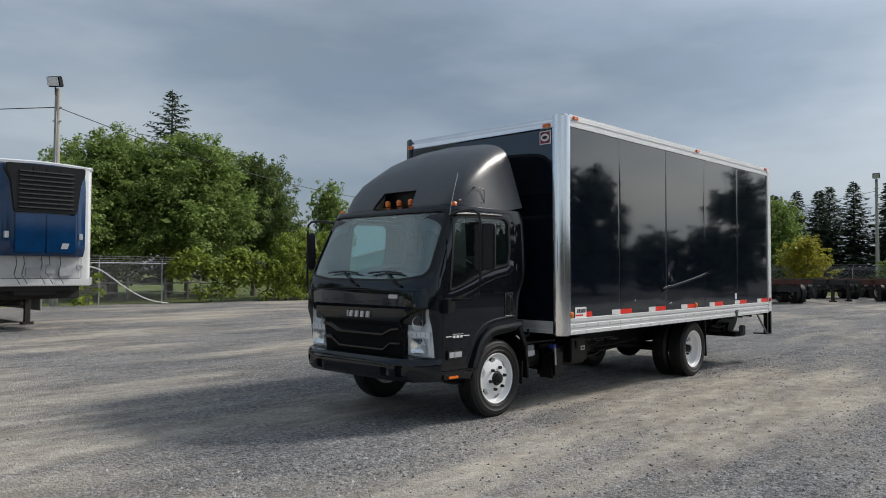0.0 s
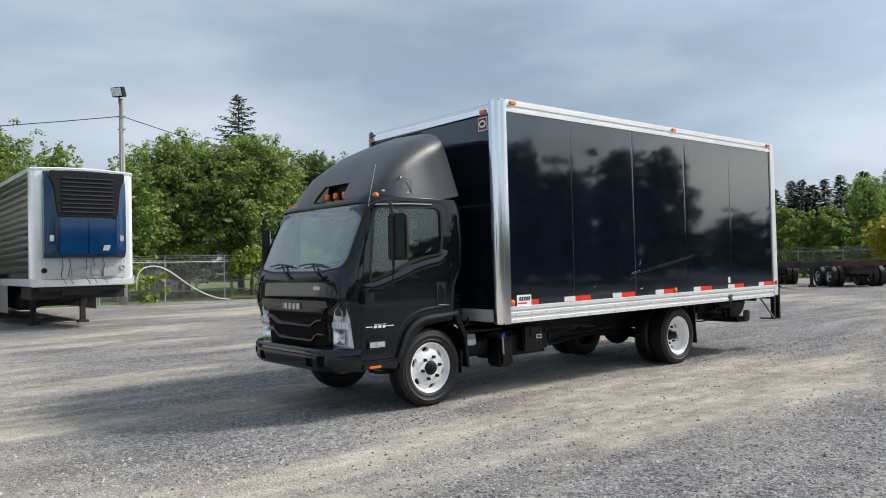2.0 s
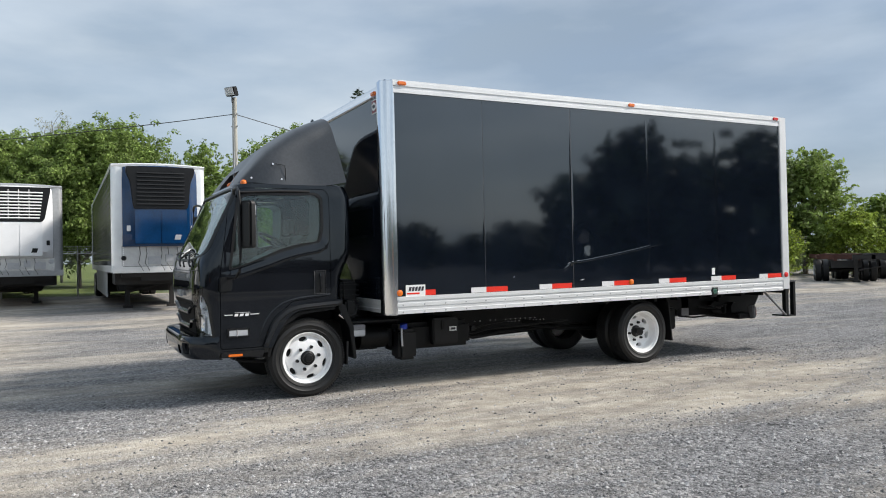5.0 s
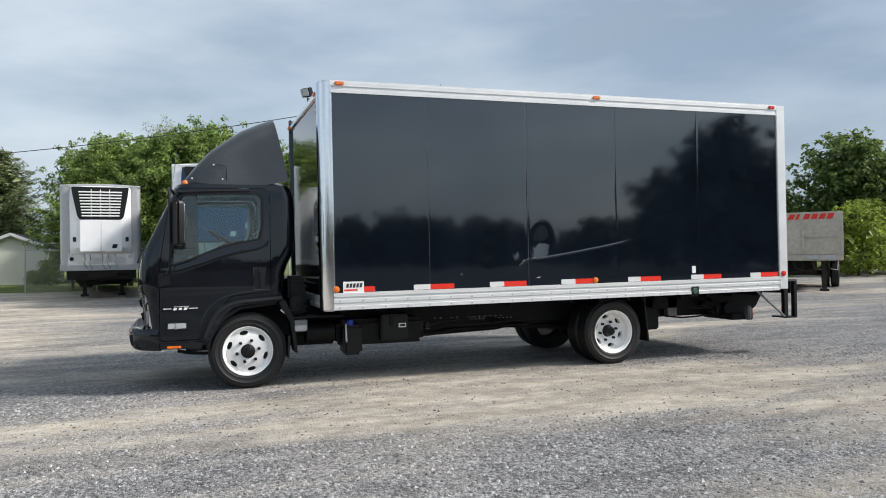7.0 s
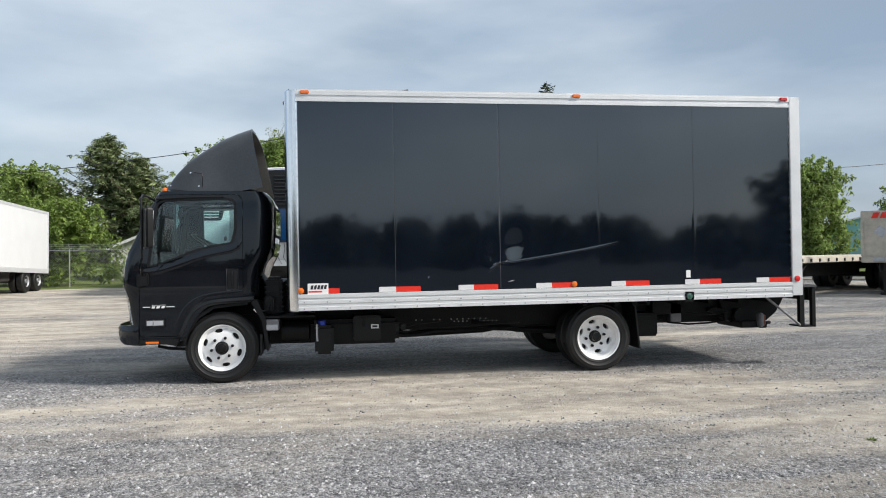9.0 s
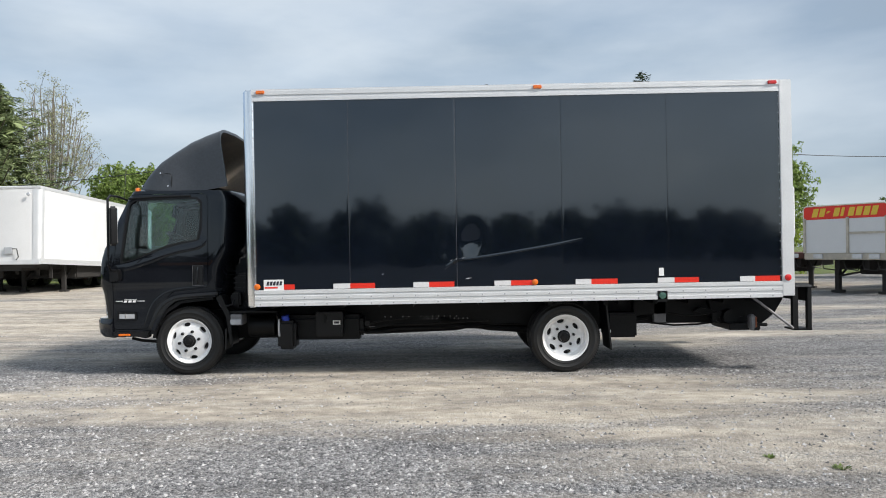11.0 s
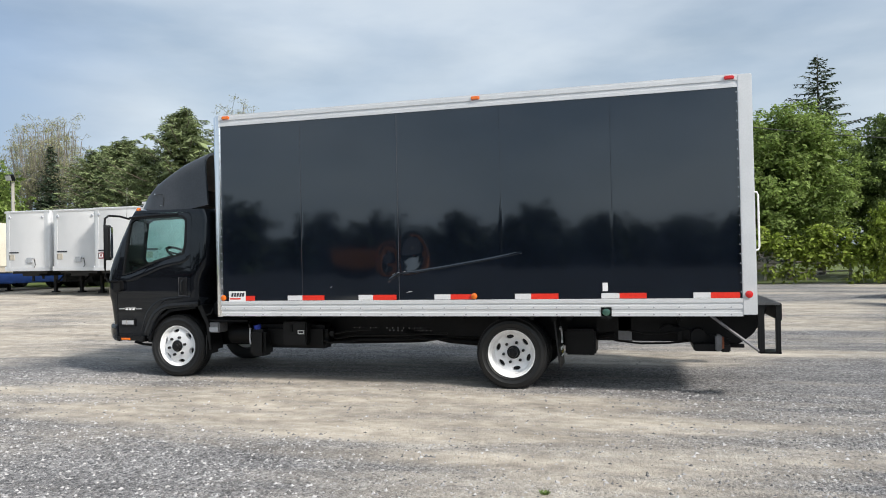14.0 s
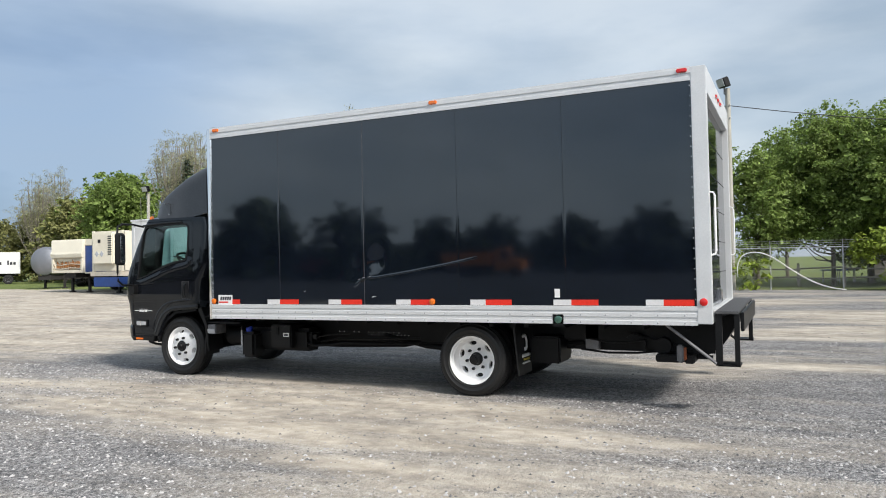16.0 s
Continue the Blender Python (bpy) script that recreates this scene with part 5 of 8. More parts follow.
# ---- ground ----
def ground_material():
    m = bpy.data.materials.new("gravel_and_grass")
    m.use_nodes = True
    nt = m.node_tree
    p, n, li = nt.nodes["Principled BSDF"], nt.nodes.new, nt.links.new
    co = n("ShaderNodeTexCoord")
    sep = n("ShaderNodeSeparateXYZ")
    li(co.outputs["Object"], sep.inputs[0])

    def noise_at(scale, detail, stretch=(1, 1, 1), rough=0.6):
        mp, t = n("ShaderNodeMapping"), n("ShaderNodeTexNoise")
        mp.inputs["Scale"].default_value = stretch
        mp.inputs["Rotation"].default_value = (0, 0, 0.12)
        t.inputs["Scale"].default_value, t.inputs["Detail"].default_value, t.inputs["Roughness"].default_value = scale, detail, rough
        li(co.outputs["Object"], mp.inputs["Vector"])
        li(mp.outputs["Vector"], t.inputs["Vector"])
        return t.outputs["Fac"]

    def math_node(op, a, b=None, c=None, clamp=False):
        q = n("ShaderNodeMath")
        q.operation, q.use_clamp = op, clamp
        for i, v in enumerate((a, b, c)):
            if v is None:
                continue
            if isinstance(v, (int, float)):
                q.inputs[i].default_value = v
            else:
                li(v, q.inputs[i])
        return q.outputs[0]

    def ramp(fac, stops):
        r = n("ShaderNodeValToRGB")
        while len(r.color_ramp.elements) < len(stops):
            r.color_ramp.elements.new(0.5)
        for e, (pos, col) in zip(r.color_ramp.elements, stops):
            e.position, e.color = pos, (*col, 1)
        li(fac, r.inputs["Fac"])
        return r.outputs["Color"]

    def mix(fac, a, b):
        q = n("ShaderNodeMix")
        q.data_type = "RGBA"
        li(fac, q.inputs["Factor"])
        li(a, q.inputs[6])
        li(b, q.inputs[7])
        return q.outputs[2]

    vor = n("ShaderNodeTexVoronoi")
    vor.inputs["Scale"].default_value = 38
    li(co.outputs["Object"], vor.inputs["Vector"])
    vor2 = n("ShaderNodeTexVoronoi")
    vor2.inputs["Scale"].default_value = 95
    li(co.outputs["Object"], vor2.inputs["Vector"])
    cell = n("ShaderNodeSeparateColor")
    li(vor.outputs["Color"], cell.inputs[0])
    cell2 = n("ShaderNodeSeparateColor")
    li(vor2.outputs["Color"], cell2.inputs[0])
    rough_mix = math_node("MULTIPLY_ADD", noise_at(140, 3), 0.4, math_node("MULTIPLY", noise_at(22, 4), 0.35))
    chips = math_node("MULTIPLY_ADD", cell.outputs["Red"], 0.15, math_node("MULTIPLY_ADD", cell2.outputs["Red"], 0.20, math_node("MULTIPLY_ADD", rough_mix, 0.8, 0.02)))
    gravel = ramp(chips, [(0.34, (0.06, 0.061, 0.066)), (0.44, (0.17, 0.168, 0.170)), (0.54, (0.285, 0.280, 0.282)), (0.65, (0.50, 0.492, 0.488))])
    sand = math_node("MULTIPLY_ADD", noise_at(7, 6, (1, 0.6, 1)), 0.42, math_node("MULTIPLY_ADD", noise_at(1.6, 4, (1, 0.4, 1)), 0.40, math_node("MULTIPLY", noise_at(170, 2), 0.18)))
    dust = ramp(sand, [(0.36, (0.27, 0.238, 0.196)), (0.5, (0.45, 0.402, 0.336)), (0.62, (0.60, 0.548, 0.468))])
    # packed dusty lanes are stored on the sheet; fine noise breaks their edges
    at = n("ShaderNodeAttribute")
    at.attribute_name = "dust"
    streak = noise_at(2.2, 5, (1.5, 0.22, 1))
    cover = math_node("ADD", at.outputs["Fac"], math_node("MULTIPLY_ADD", streak, 1.7, -0.85))
    cover = math_node("ADD", cover, math_node("MULTIPLY_ADD", rough_mix, 1.2, -0.45), clamp=True)
    yard = mix(cover, gravel, dust)
    # damp and worn patches a step or two wide
    worn = ramp(math_node("MULTIPLY_ADD", noise_at(0.9, 5, (1.2, 0.4, 1)), 0.6, math_node("MULTIPLY", noise_at(5, 5, (1, 0.5, 1)), 0.4)), [(0.38, (0.66, 0.66, 0.67)), (0.55, (1, 1, 1)), (0.68, (1.0, 1.0, 1.0))])
    shade = n("ShaderNodeMix")
    shade.data_type, shade.blend_type = "RGBA", "MULTIPLY"
    shade.inputs["Factor"].default_value = 1.0
    li(yard, shade.inputs[6])
    li(worn, shade.inputs[7])
    yard = shade.outputs[2]
    far = noise_at(0.12, 4)
    grass = ramp(math_node("MULTIPLY_ADD", noise_at(9, 5), 0.6, math_node("MULTIPLY", far, 0.4)), [(0.35, (0.075, 0.10, 0.03)), (0.55, (0.14, 0.175, 0.055)), (0.7, (0.25, 0.25, 0.10))])
    edge = math_node("ADD", sep.outputs["X"], math_node("MULTIPLY", noise_at(0.35, 4), 3.0))
    g1 = math_node("LESS_THAN", edge, -27.6)
    g2 = math_node("GREATER_THAN", math_node("ADD", sep.outputs["Y"], math_node("MULTIPLY", noise_at(0.35, 4), 4.0)), 52.0)
    g3 = math_node("LESS_THAN", math_node("ADD", sep.outputs["Y"], math_node("MULTIPLY", noise_at(0.25, 4), 6.0)), -47.0)
    g4 = math_node("GREATER_THAN", math_node("ADD", sep.outputs["X"], math_node("MULTIPLY", noise_at(0.3, 4), 4.0)), 17.0)
    green = math_node("MAXIMUM", g1, math_node("MAXIMUM", g2, g3))
    # out-of-view ground past x = 17, made dark to darken the panel reflections
    dark_ground = ramp(noise_at(1.5, 5), [(0.35, (0.028, 0.03, 0.034)), (0.65, (0.07, 0.072, 0.078))])
    li(mix(g4, mix(green, yard, grass), dark_ground), p.inputs["Base Color"])
    p.inputs["Roughness"].default_value, p.inputs["Diffuse Roughness"].default_value = 0.95, 0.25
    p.inputs["Specular IOR Level"].default_value = 0.2
    bp = n("ShaderNodeBump")
    bp.inputs["Strength"].default_value, bp.inputs["Distance"].default_value = 1.0, 0.028
    h = math_node("ADD", math_node("MULTIPLY", vor.outputs["Distance"], -0.5), math_node("ADD", math_node("MULTIPLY", vor2.outputs["Distance"], -0.35), math_node("MULTIPLY", noise_at(18, 6), 0.9)))
    h = math_node("MULTIPLY", h, math_node("MULTIPLY_ADD", cover, -0.5, 1.0))
    li(h, bp.inputs["Height"])
    li(bp.outputs["Normal"], p.inputs["Normal"])
    return m


def swell(x, y):
    """Shallow relief of the yard, flat under the truck."""
    v = 0.025 * noise.noise((x * 0.6, y * 0.25, 1.3)) + 0.012 * noise.noise((x * 2.1, y * 0.8, 5.0))
    dx, dy = max(0, abs(x + 1.3) - 1.5), max(0, abs(y - 3) - 5)
    k = min(1.0, math.hypot(dx, dy) / 3.0)
    return v * k


def step_up(a, b, v):
    k = min(1.0, max(0.0, (v - a) / (b - a)))
    return k * k * (3 - 2 * k)


def dustiness(x, y):
    """0 on loose gravel, 1 on the packed tan lanes."""
    side = 3.0 - 0.10 * (y - 2) + 0.5 * noise.noise((y * 0.35, 2.0, 9.0))
    lane = step_up(-1.5, 0.6, x) * (1 - step_up(side - 0.7, side + 0.5, x)) * step_up(-0.8, 2.2, y) * (1 - step_up(4.2, 7.0, y))
    v = 0.47 + 0.55 * noise.noise((x * 0.42, y * 0.16, 3.1)) + (0.42 - 0.24 * (1 - step_up(-3.5, 0.5, y))) * noise.noise((x * 1.5 + y * 0.15, y * 0.25, 7.7)) + 0.32 * lane + 0.30 * (1 - step_up(-4.5, -1.5, y)) - 0.25 * step_up(side - 0.2, side + 1.2, x) * (1 - step_up(7.5, 9.5, x)) * step_up(-7, -3, y) - 0.14 * step_up(7, 9.5, y) * (1 - step_up(26, 30, y)) * step_up(-9, -6, x)
    return 0.92 * step_up(0.24, 0.80, v)


def ground_mesh():
    xs = [-1500, -700, -300, -150, -90, -60, -45, -36] + [-30 + i * 0.75 for i in range(16)] + [-18 + i * 0.4 for i in range(40)] + [-2 + i * 0.16 for i in range(70)] + [9.3 + i * 0.6 for i in range(8)] + [14 + i * 2 for i in range(14)] + [50, 70, 100, 160, 300, 700, 1500]
    ys = [-1500, -700, -300, -150, -90, -60, -45, -36, -30, -26, -22] + [-19 + i * 0.5 for i in range(22)] + [-8 + i * 0.22 for i in range(100)] + [14.2, 14.9, 15.6, 16.3] + [17 + i * 1.0 for i in range(14)] + [33, 38, 44, 52, 64, 90, 150, 300, 700, 1500]
    b = bm_new()
    g = [[b.verts.new((x, y, swell(x, y))) for y in ys] for x in xs]
    for p, q in zip(g, g[1:]):
        for j in range(len(ys) - 1):
            b.faces.new((p[j], q[j], q[j + 1], p[j + 1]))
    me = mesh_of(b, 0)
    me.shade_smooth()
    at = me.attributes.new("dust", "FLOAT", "POINT")
    at.data.foreach_set("value", [dustiness(v.co.x, v.co.y) for v in me.vertices])
    return me


M_GROUND = ground_material()
setting("ground", ground_mesh(), M_GROUND, "grey gravel yard with tan dusty tracks and grass beyond", "ground")


def scatter_stones(count, x0, x1, y0, y1, s0, s1, seed):
    rnd = random.Random(seed)
    verts, faces = [], []
    for _ in range(count):
        x, y = rnd.uniform(x0, x1), rnd.uniform(y0, y1)
        if rnd.random() < dustiness(x, y) * 0.90:
            continue
        s = s0 + (s1 - s0) * rnd.random() ** 5
        a = rnd.uniform(0, 6.28)
        ca, sa = math.cos(a), math.sin(a)
        k = len(verts)
        z = swell(x, y)
        for ux, uy in ((-1, -0.65), (0.95, -0.75), (0.9, 0.7), (-0.85, 0.8)):
            px, py = ux * s * rnd.uniform(0.6, 1.2), uy * s * rnd.uniform(0.55, 1.05)
            verts.append((x + px * ca - py * sa, y + px * sa + py * ca, z - 0.003))
        verts.append((x + s * rnd.uniform(-0.5, 0.5), y + s * rnd.uniform(-0.5, 0.5), z - 0.003 + s * rnd.uniform(0.45, 0.95)))
        faces += [(k, k + 1, k + 4), (k + 1, k + 2, k + 4), (k + 2, k + 3, k + 4), (k + 3, k, k + 4)]
    me = bpy.data.meshes.new("stones")
    me.from_pydata(verts, [], faces)
    return me


M_STONE = surf("crushed_stone", (0.295, 0.288, 0.287), 0.9, 0, 0.58, 12, 90, 0.3, island=0.9)
tagged(part("gravel", scatter_stones(140000, -0.4, 5.2, -6.5, 11.0, 0.0045, 0.022, 3), M_STONE), "loose grey crushed stones on the yard", "gravel", kind="stuff")
tagged(part("gravel", scatter_stones(9000, -14, -0.4, -14, 16, 0.008, 0.026, 4), M_STONE), "loose grey crushed stones on the yard", "gravel", kind="stuff")

# ---- plants ----
M_PALEBARK = surf("pale_grey_bark", (0.20, 0.18, 0.15), 0.9, 0, 0.3, 6, 40, 0.5, dist=0.01)
M_BARK = surf("bark", (0.11, 0.09, 0.07), 0.9, 0, 0.35, 6, 40, 0.6, dist=0.01, stretch=(1, 1, 0.3))


def leaf_material(name, base, var=0.35, trans=0.45):
    m = surf(name, base, 0.55, 0, var, 0.9, 25, 0.0, island=0.5, spec=0.3)
    nt = m.node_tree
    n, li = nt.nodes.new, nt.links.new
    p, out = nt.nodes["Principled BSDF"], nt.nodes["Material Output"]
    tl, mx = n("ShaderNodeBsdfTranslucent"), n("ShaderNodeMixShader")
    src = p.inputs["Base Color"].links[0].from_socket
    li(src, tl.inputs["Color"])
    mx.inputs["Fac"].default_value = trans
    li(p.outputs["BSDF"], mx.inputs[1])
    li(tl.outputs["BSDF"], mx.inputs[2])
    li(mx.outputs["Shader"], out.inputs["Surface"])
    return m


M_LEAF = leaf_material("maple_leaves", (0.225, 0.305, 0.085), 0.45)
M_LEAFD = leaf_material("deep_green_leaves", (0.14, 0.195, 0.06), 0.45)
M_LEAFY = leaf_material("yellow_leaves", (0.36, 0.34, 0.05))
M_OLIVE = leaf_material("dry_olive_leaves", (0.23, 0.235, 0.09), 0.4, 0.35)
M_VINE = leaf_material("vine_leaves", (0.25, 0.32, 0.055), 0.55)
M_SHRUB = leaf_material("bright_shrub_leaves", (0.19, 0.265, 0.06))
M_SPARSE = leaf_material("thin_pale_leaves", (0.33, 0.33, 0.19))
M_FARLEAF = leaf_material("distant_leaves", (0.05, 0.075, 0.04), 0.35, 0.15)
M_NEEDLE = leaf_material("pine_needles", (0.20, 0.245, 0.115), 0.45, 0.25)
M_SPRUCE = leaf_material("spruce_needles", (0.06, 0.088, 0.052), 0.35, 0.15)


def leaf_mesh(clumps, per, size, aspect, rnd, droop=0.3):
    """Small folded leaves on the upper shells of clumps (x, y, z, radius), facing up and out."""
    verts, faces = [], []
    for cx, cy, cz, cr in clumps:
        tilt = Vector((rnd.gauss(0, 0.4), rnd.gauss(0, 0.4), 0.5))
        for _ in range(int(per * cr * cr * 1.6) + 4):
            d = (Vector((rnd.gauss(0, 1), rnd.gauss(0, 1), rnd.gauss(0, 0.75))) + tilt * 0.8).normalized()
            r = cr * (rnd.uniform(0.45, 1.0) if rnd.random() < 0.82 else rnd.uniform(1.0, 1.3))
            c = Vector((cx, cy, cz)) + Vector((d.x * r, d.y * r, d.z * r * 0.8))
            face = (d * 0.7 + Vector((rnd.gauss(0, 0.45), rnd.gauss(0, 0.45), 0.55 + rnd.gauss(0, 0.4)))).normalized()
            out = face.cross(Vector((rnd.gauss(0, 1), rnd.gauss(0, 1), rnd.gauss(0, 1)))).normalized()
            side = face.cross(out)
            s = size * rnd.uniform(0.55, 1.35)
            k = len(verts)
            up = face * s * 0.2
            verts += [c - out * s, c + side * s * aspect + up, c + out * s, c - side * s * aspect + up]
            faces.append((k, k + 1, k + 2, k + 3))
    me = bpy.data.meshes.new("leaves")
    me.from_pydata(verts, [], faces)
    return me


def limb_mesh(h, limbs, r0, rnd, clump_pts=()):
    b = bm_new()

    def stem(pts, ra, rb, n=7):
        pts = [Vector(p) for p in pts]
        rings = []
        for i, p in enumerate(pts):
            d = (pts[min(i + 1, len(pts) - 1)] - pts[max(i - 1, 0)]).normalized()
            s = d.cross(Vector((0.3, 1, 0.2))).normalized()
            u = s.cross(d)
            r = ra + (rb - ra) * i / (len(pts) - 1)
            rings.append([p + r * (math.cos(2 * math.pi * k / n) * s + math.sin(2 * math.pi * k / n) * u) for k in range(n)])
        loft(b, rings)
    lean = [rnd.uniform(-0.02, 0.02) * h for _ in range(2)]
    stem([(0, 0, -0.1), (lean[0] * 0.3, lean[1] * 0.3, h * 0.3), (lean[0], lean[1], h * 0.6), (lean[0], lean[1], h * 0.9)], r0, r0 * 0.15)
    for x, y, z, _ in limbs:
        k = rnd.uniform(0.18, 0.45) * min(1.0, z / h + 0.3)
        base = Vector((lean[0] * k, lean[1] * k, h * k))
        tip = Vector((x, y, z))
        mid = base.lerp(tip, 0.5) + Vector((0, 0, -0.06 * h * rnd.random()))
        stem([base, mid, tip], r0 * 0.4, r0 * 0.06, 5)
    return b


def broad_tree(name, h, w, leafmat, seed, dense=1.0, base=0.16, leaf=0.17, label="", category="tree", trunk=0.16, clump=0.12, dome=False, solid=1.0):
    """Boughs reach out and up to a lumpy crown; each carries a chain of leafy tufts."""
    rnd = random.Random(seed)
    t = thing(name, label, category)
    clumps, limbs = [], []
    count = int(92 * dense)
    for i in range(count):
        u, a = ((i + rnd.random()) / count) ** 0.85, i * 2.39996 + rnd.uniform(-0.5, 0.5)
        z = h * (base + (0.95 - base) * u)
        if dome:
            prof = math.sqrt(max(0.02, 1 - u * u))
        elif u < 0.34:
            prof = 0.70 + 0.30 * math.sin(u / 0.34 * math.pi / 2)
        else:
            prof = max(0.0, 1 - ((u - 0.34) / 0.68) ** 2.1) ** 0.62
        lump = 0.88 + 0.42 * noise.noise((math.cos(a) * 1.4 + seed, math.sin(a) * 1.4, z * 0.33))
        rr = max(0.05, w * 0.5 * prof * lump * rnd.uniform(0.72, 1.06))
        out = Vector((math.cos(a), math.sin(a), -0.15 + 1.3 * u + rnd.uniform(-0.2, 0.35))).normalized()
        tip = Vector((rr * math.cos(a), rr * math.sin(a), z))
        L = h * rnd.uniform(0.13, 0.24)
        limbs.append((tip.x * 0.8, tip.y * 0.8, max(h * base, tip.z - 0.25 * L), 0))
        cr = h * clump * 0.62 * rnd.uniform(0.75, 1.2)
        for k in range(5):
            c = tip + out * L * (k / 4 - 0.72) + Vector((rnd.gauss(0, 1), rnd.gauss(0, 1), rnd.gauss(0, 0.8))) * cr * 0.4
            clumps.append((c.x, c.y, max(c.z, cr * 0.5), cr * (1.08 - 0.17 * k)))
    # leading shoots that break the top outline
    for i in range(int(9 * dense)):
        a, q = rnd.uniform(0, 6.283), w * 0.36 * math.sqrt(rnd.random())
        z = h * (0.95 - 0.30 * (q / (w * 0.5)) ** 1.6)
        for k in range(3):
            clumps.append((q * math.cos(a), q * math.sin(a), z + h * 0.03 * k, h * clump * (0.34 - 0.08 * k)))
    part("trunk", limb_mesh(h, rnd.sample(limbs, min(16, len(limbs))), trunk, rnd), M_BARK, t)
    crown = leaf_mesh(clumps, 52 * (0.17 / leaf) ** 2, leaf, 0.55, rnd)
    part("crown", crown, leafmat, t)
    # the shaded leaf mass deep in the crown
    core = []
    for i in range(int(26 * dense * solid)):
        u, a = rnd.random(), rnd.uniform(0, 6.283)
        q = w * 0.28 * math.sin(math.pi * (0.18 + 0.72 * u)) * math.sqrt(rnd.random())
        core.append((q * math.cos(a), q * math.sin(a), h * (base + 0.08 + (0.74 - base) * u), h * clump * 1.1))
    part("inner_crown", leaf_mesh(core, 9 * (0.17 / leaf) ** 2, leaf * 2.3, 0.6, rnd), leafmat, t)
    return t


def pine_tree(name, h, w, mat, seed, label):
    """Plumed pine: upswept boughs in loose whorls, each ending in needle tufts."""
    rnd = random.Random(seed)
    t = thing(name, label, "conifer")
    clumps = []
    b = bm_new()
    cyl(b, (0, 0, -0.1), (0, 0, h * 0.97), 0.016 * h + 0.05, 0.03, 8)
    for i in range(96):
        u = ((i + rnd.random()) / 96) ** 0.92
        z, a = h * (0.05 + 0.9 * u), i * 2.39996 + rnd.uniform(-0.4, 0.4)
        lump = 0.92 + 0.75 * noise.noise((math.cos(a) * 1.1 + seed, math.sin(a) * 1.1, z * 0.45))
        L = (w * 0.5 * (1 - u) ** 0.78 + 0.25) * lump * rnd.uniform(0.7, 1.1)
        rise = 0.12 + 0.55 * u
        way = Vector((math.cos(a), math.sin(a), rise))
        root = Vector((0, 0, z))
        mid, tip = root + way * L * 0.55 - Vector((0, 0, 0.05 * L)), root + way * L + Vector((0, 0, 0.12 * L))
        tube(b, [tuple(root), tuple(mid), tuple(tip)], 0.022, 3)
        for k in range(6):
            c = root.lerp(tip, 0.34 + 0.66 * k / 5) + Vector((rnd.gauss(0, 0.16), rnd.gauss(0, 0.16), rnd.gauss(0.04, 0.12))) * (0.4 + 0.12 * L)
            clumps.append((c.x, c.y, c.z, 0.40 * (1.12 - 0.13 * k) * (0.75 + 0.06 * L)))
    for k in range(5):
        clumps.append((0, 0, h * (0.93 + 0.018 * k), 0.34 - 0.05 * k))
    part("trunk", b, M_BARK, t)
    part("crown", leaf_mesh(clumps, 165, 0.155, 0.2, rnd, 0.0), mat, t)
    core = [(rnd.gauss(0, 0.09) * w * (1 - k / 26), rnd.gauss(0, 0.09) * w * (1 - k / 26), h * (0.10 + 0.78 * k / 26), 0.75) for k in range(26)]
    part("inner_crown", leaf_mesh(core, 30, 0.36, 0.4, rnd), mat, t)
    return t


def conifer(name, h, w, mat, seed, label="", tiers=22, tuft=0.26, power=0.95, droop=0.22, arms=9):
    rnd = random.Random(seed)
    t = thing(name, label, "conifer")
    verts, faces = [], []
    b = bm_new()
    cyl(b, (0, 0, -0.1), (0, 0, h), 0.014 * h + 0.06, 0.015, 8)
    for i in range(tiers * arms):
        u = (i + rnd.random()) / (tiers * arms)
        u = u ** 0.9
        z = h * (0.06 + 0.93 * u)
        a = i * 2.39996 + rnd.uniform(-0.5, 0.5)
        L = (w * 0.5 * (1 - u) ** power + 0.10) * rnd.uniform(0.55, 1.15) * (0.9 + 0.25 * noise.noise((math.cos(a) * 1.5, math.sin(a) * 1.5, z * 0.5 + seed)))
        dirv = Vector((math.cos(a), math.sin(a), 0))
        dr = droop * (1 - 1.6 * u)
        root = Vector((0, 0, z))
        mid = root + dirv * L * 0.55 + Vector((0, 0, -dr * L * 0.75))
        tip = root + dirv * L + Vector((0, 0, -dr * L + 0.06 * L))
        tube(b, [tuple(root), tuple(mid), tuple(tip)], 0.016, 3)
        k = max(3, int(L / 0.2))
        across = Vector((-dirv.y, dirv.x, 0))
        for q in range(k + 1):
            s = (q + rnd.random() * 0.6) / k
            c = root.lerp(mid, s * 2) if s < 0.5 else mid.lerp(tip, min(1.1, s * 2 - 1))
            for side in (-1, 1, 0.4):
                o = (dirv * 0.6 + across * side * rnd.uniform(0.5, 1.1) + Vector((0, 0, rnd.uniform(-0.55, 0.2)))).normalized()
                sd = (o.cross(Vector((0, 0, 1))) + Vector((0, 0, rnd.gauss(0, 0.6)))).normalized()
                s2 = tuft * rnd.uniform(0.6, 1.3) * (1.0 - 0.45 * u) * (1.15 - 0.5 * s)
                n0 = len(verts)
                verts += [c, c + o * s2 * 0.5 + sd * s2 * 0.24, c + o * s2 * 1.4, c + o * s2 * 0.5 - sd * s2 * 0.24]
                faces.append((n0, n0 + 1, n0 + 2, n0 + 3))
    part("trunk", b, M_BARK, t)
    me = bpy.data.meshes.new("needles")
    me.from_pydata(verts, [], faces)
    part("crown", me, mat, t)
    return t


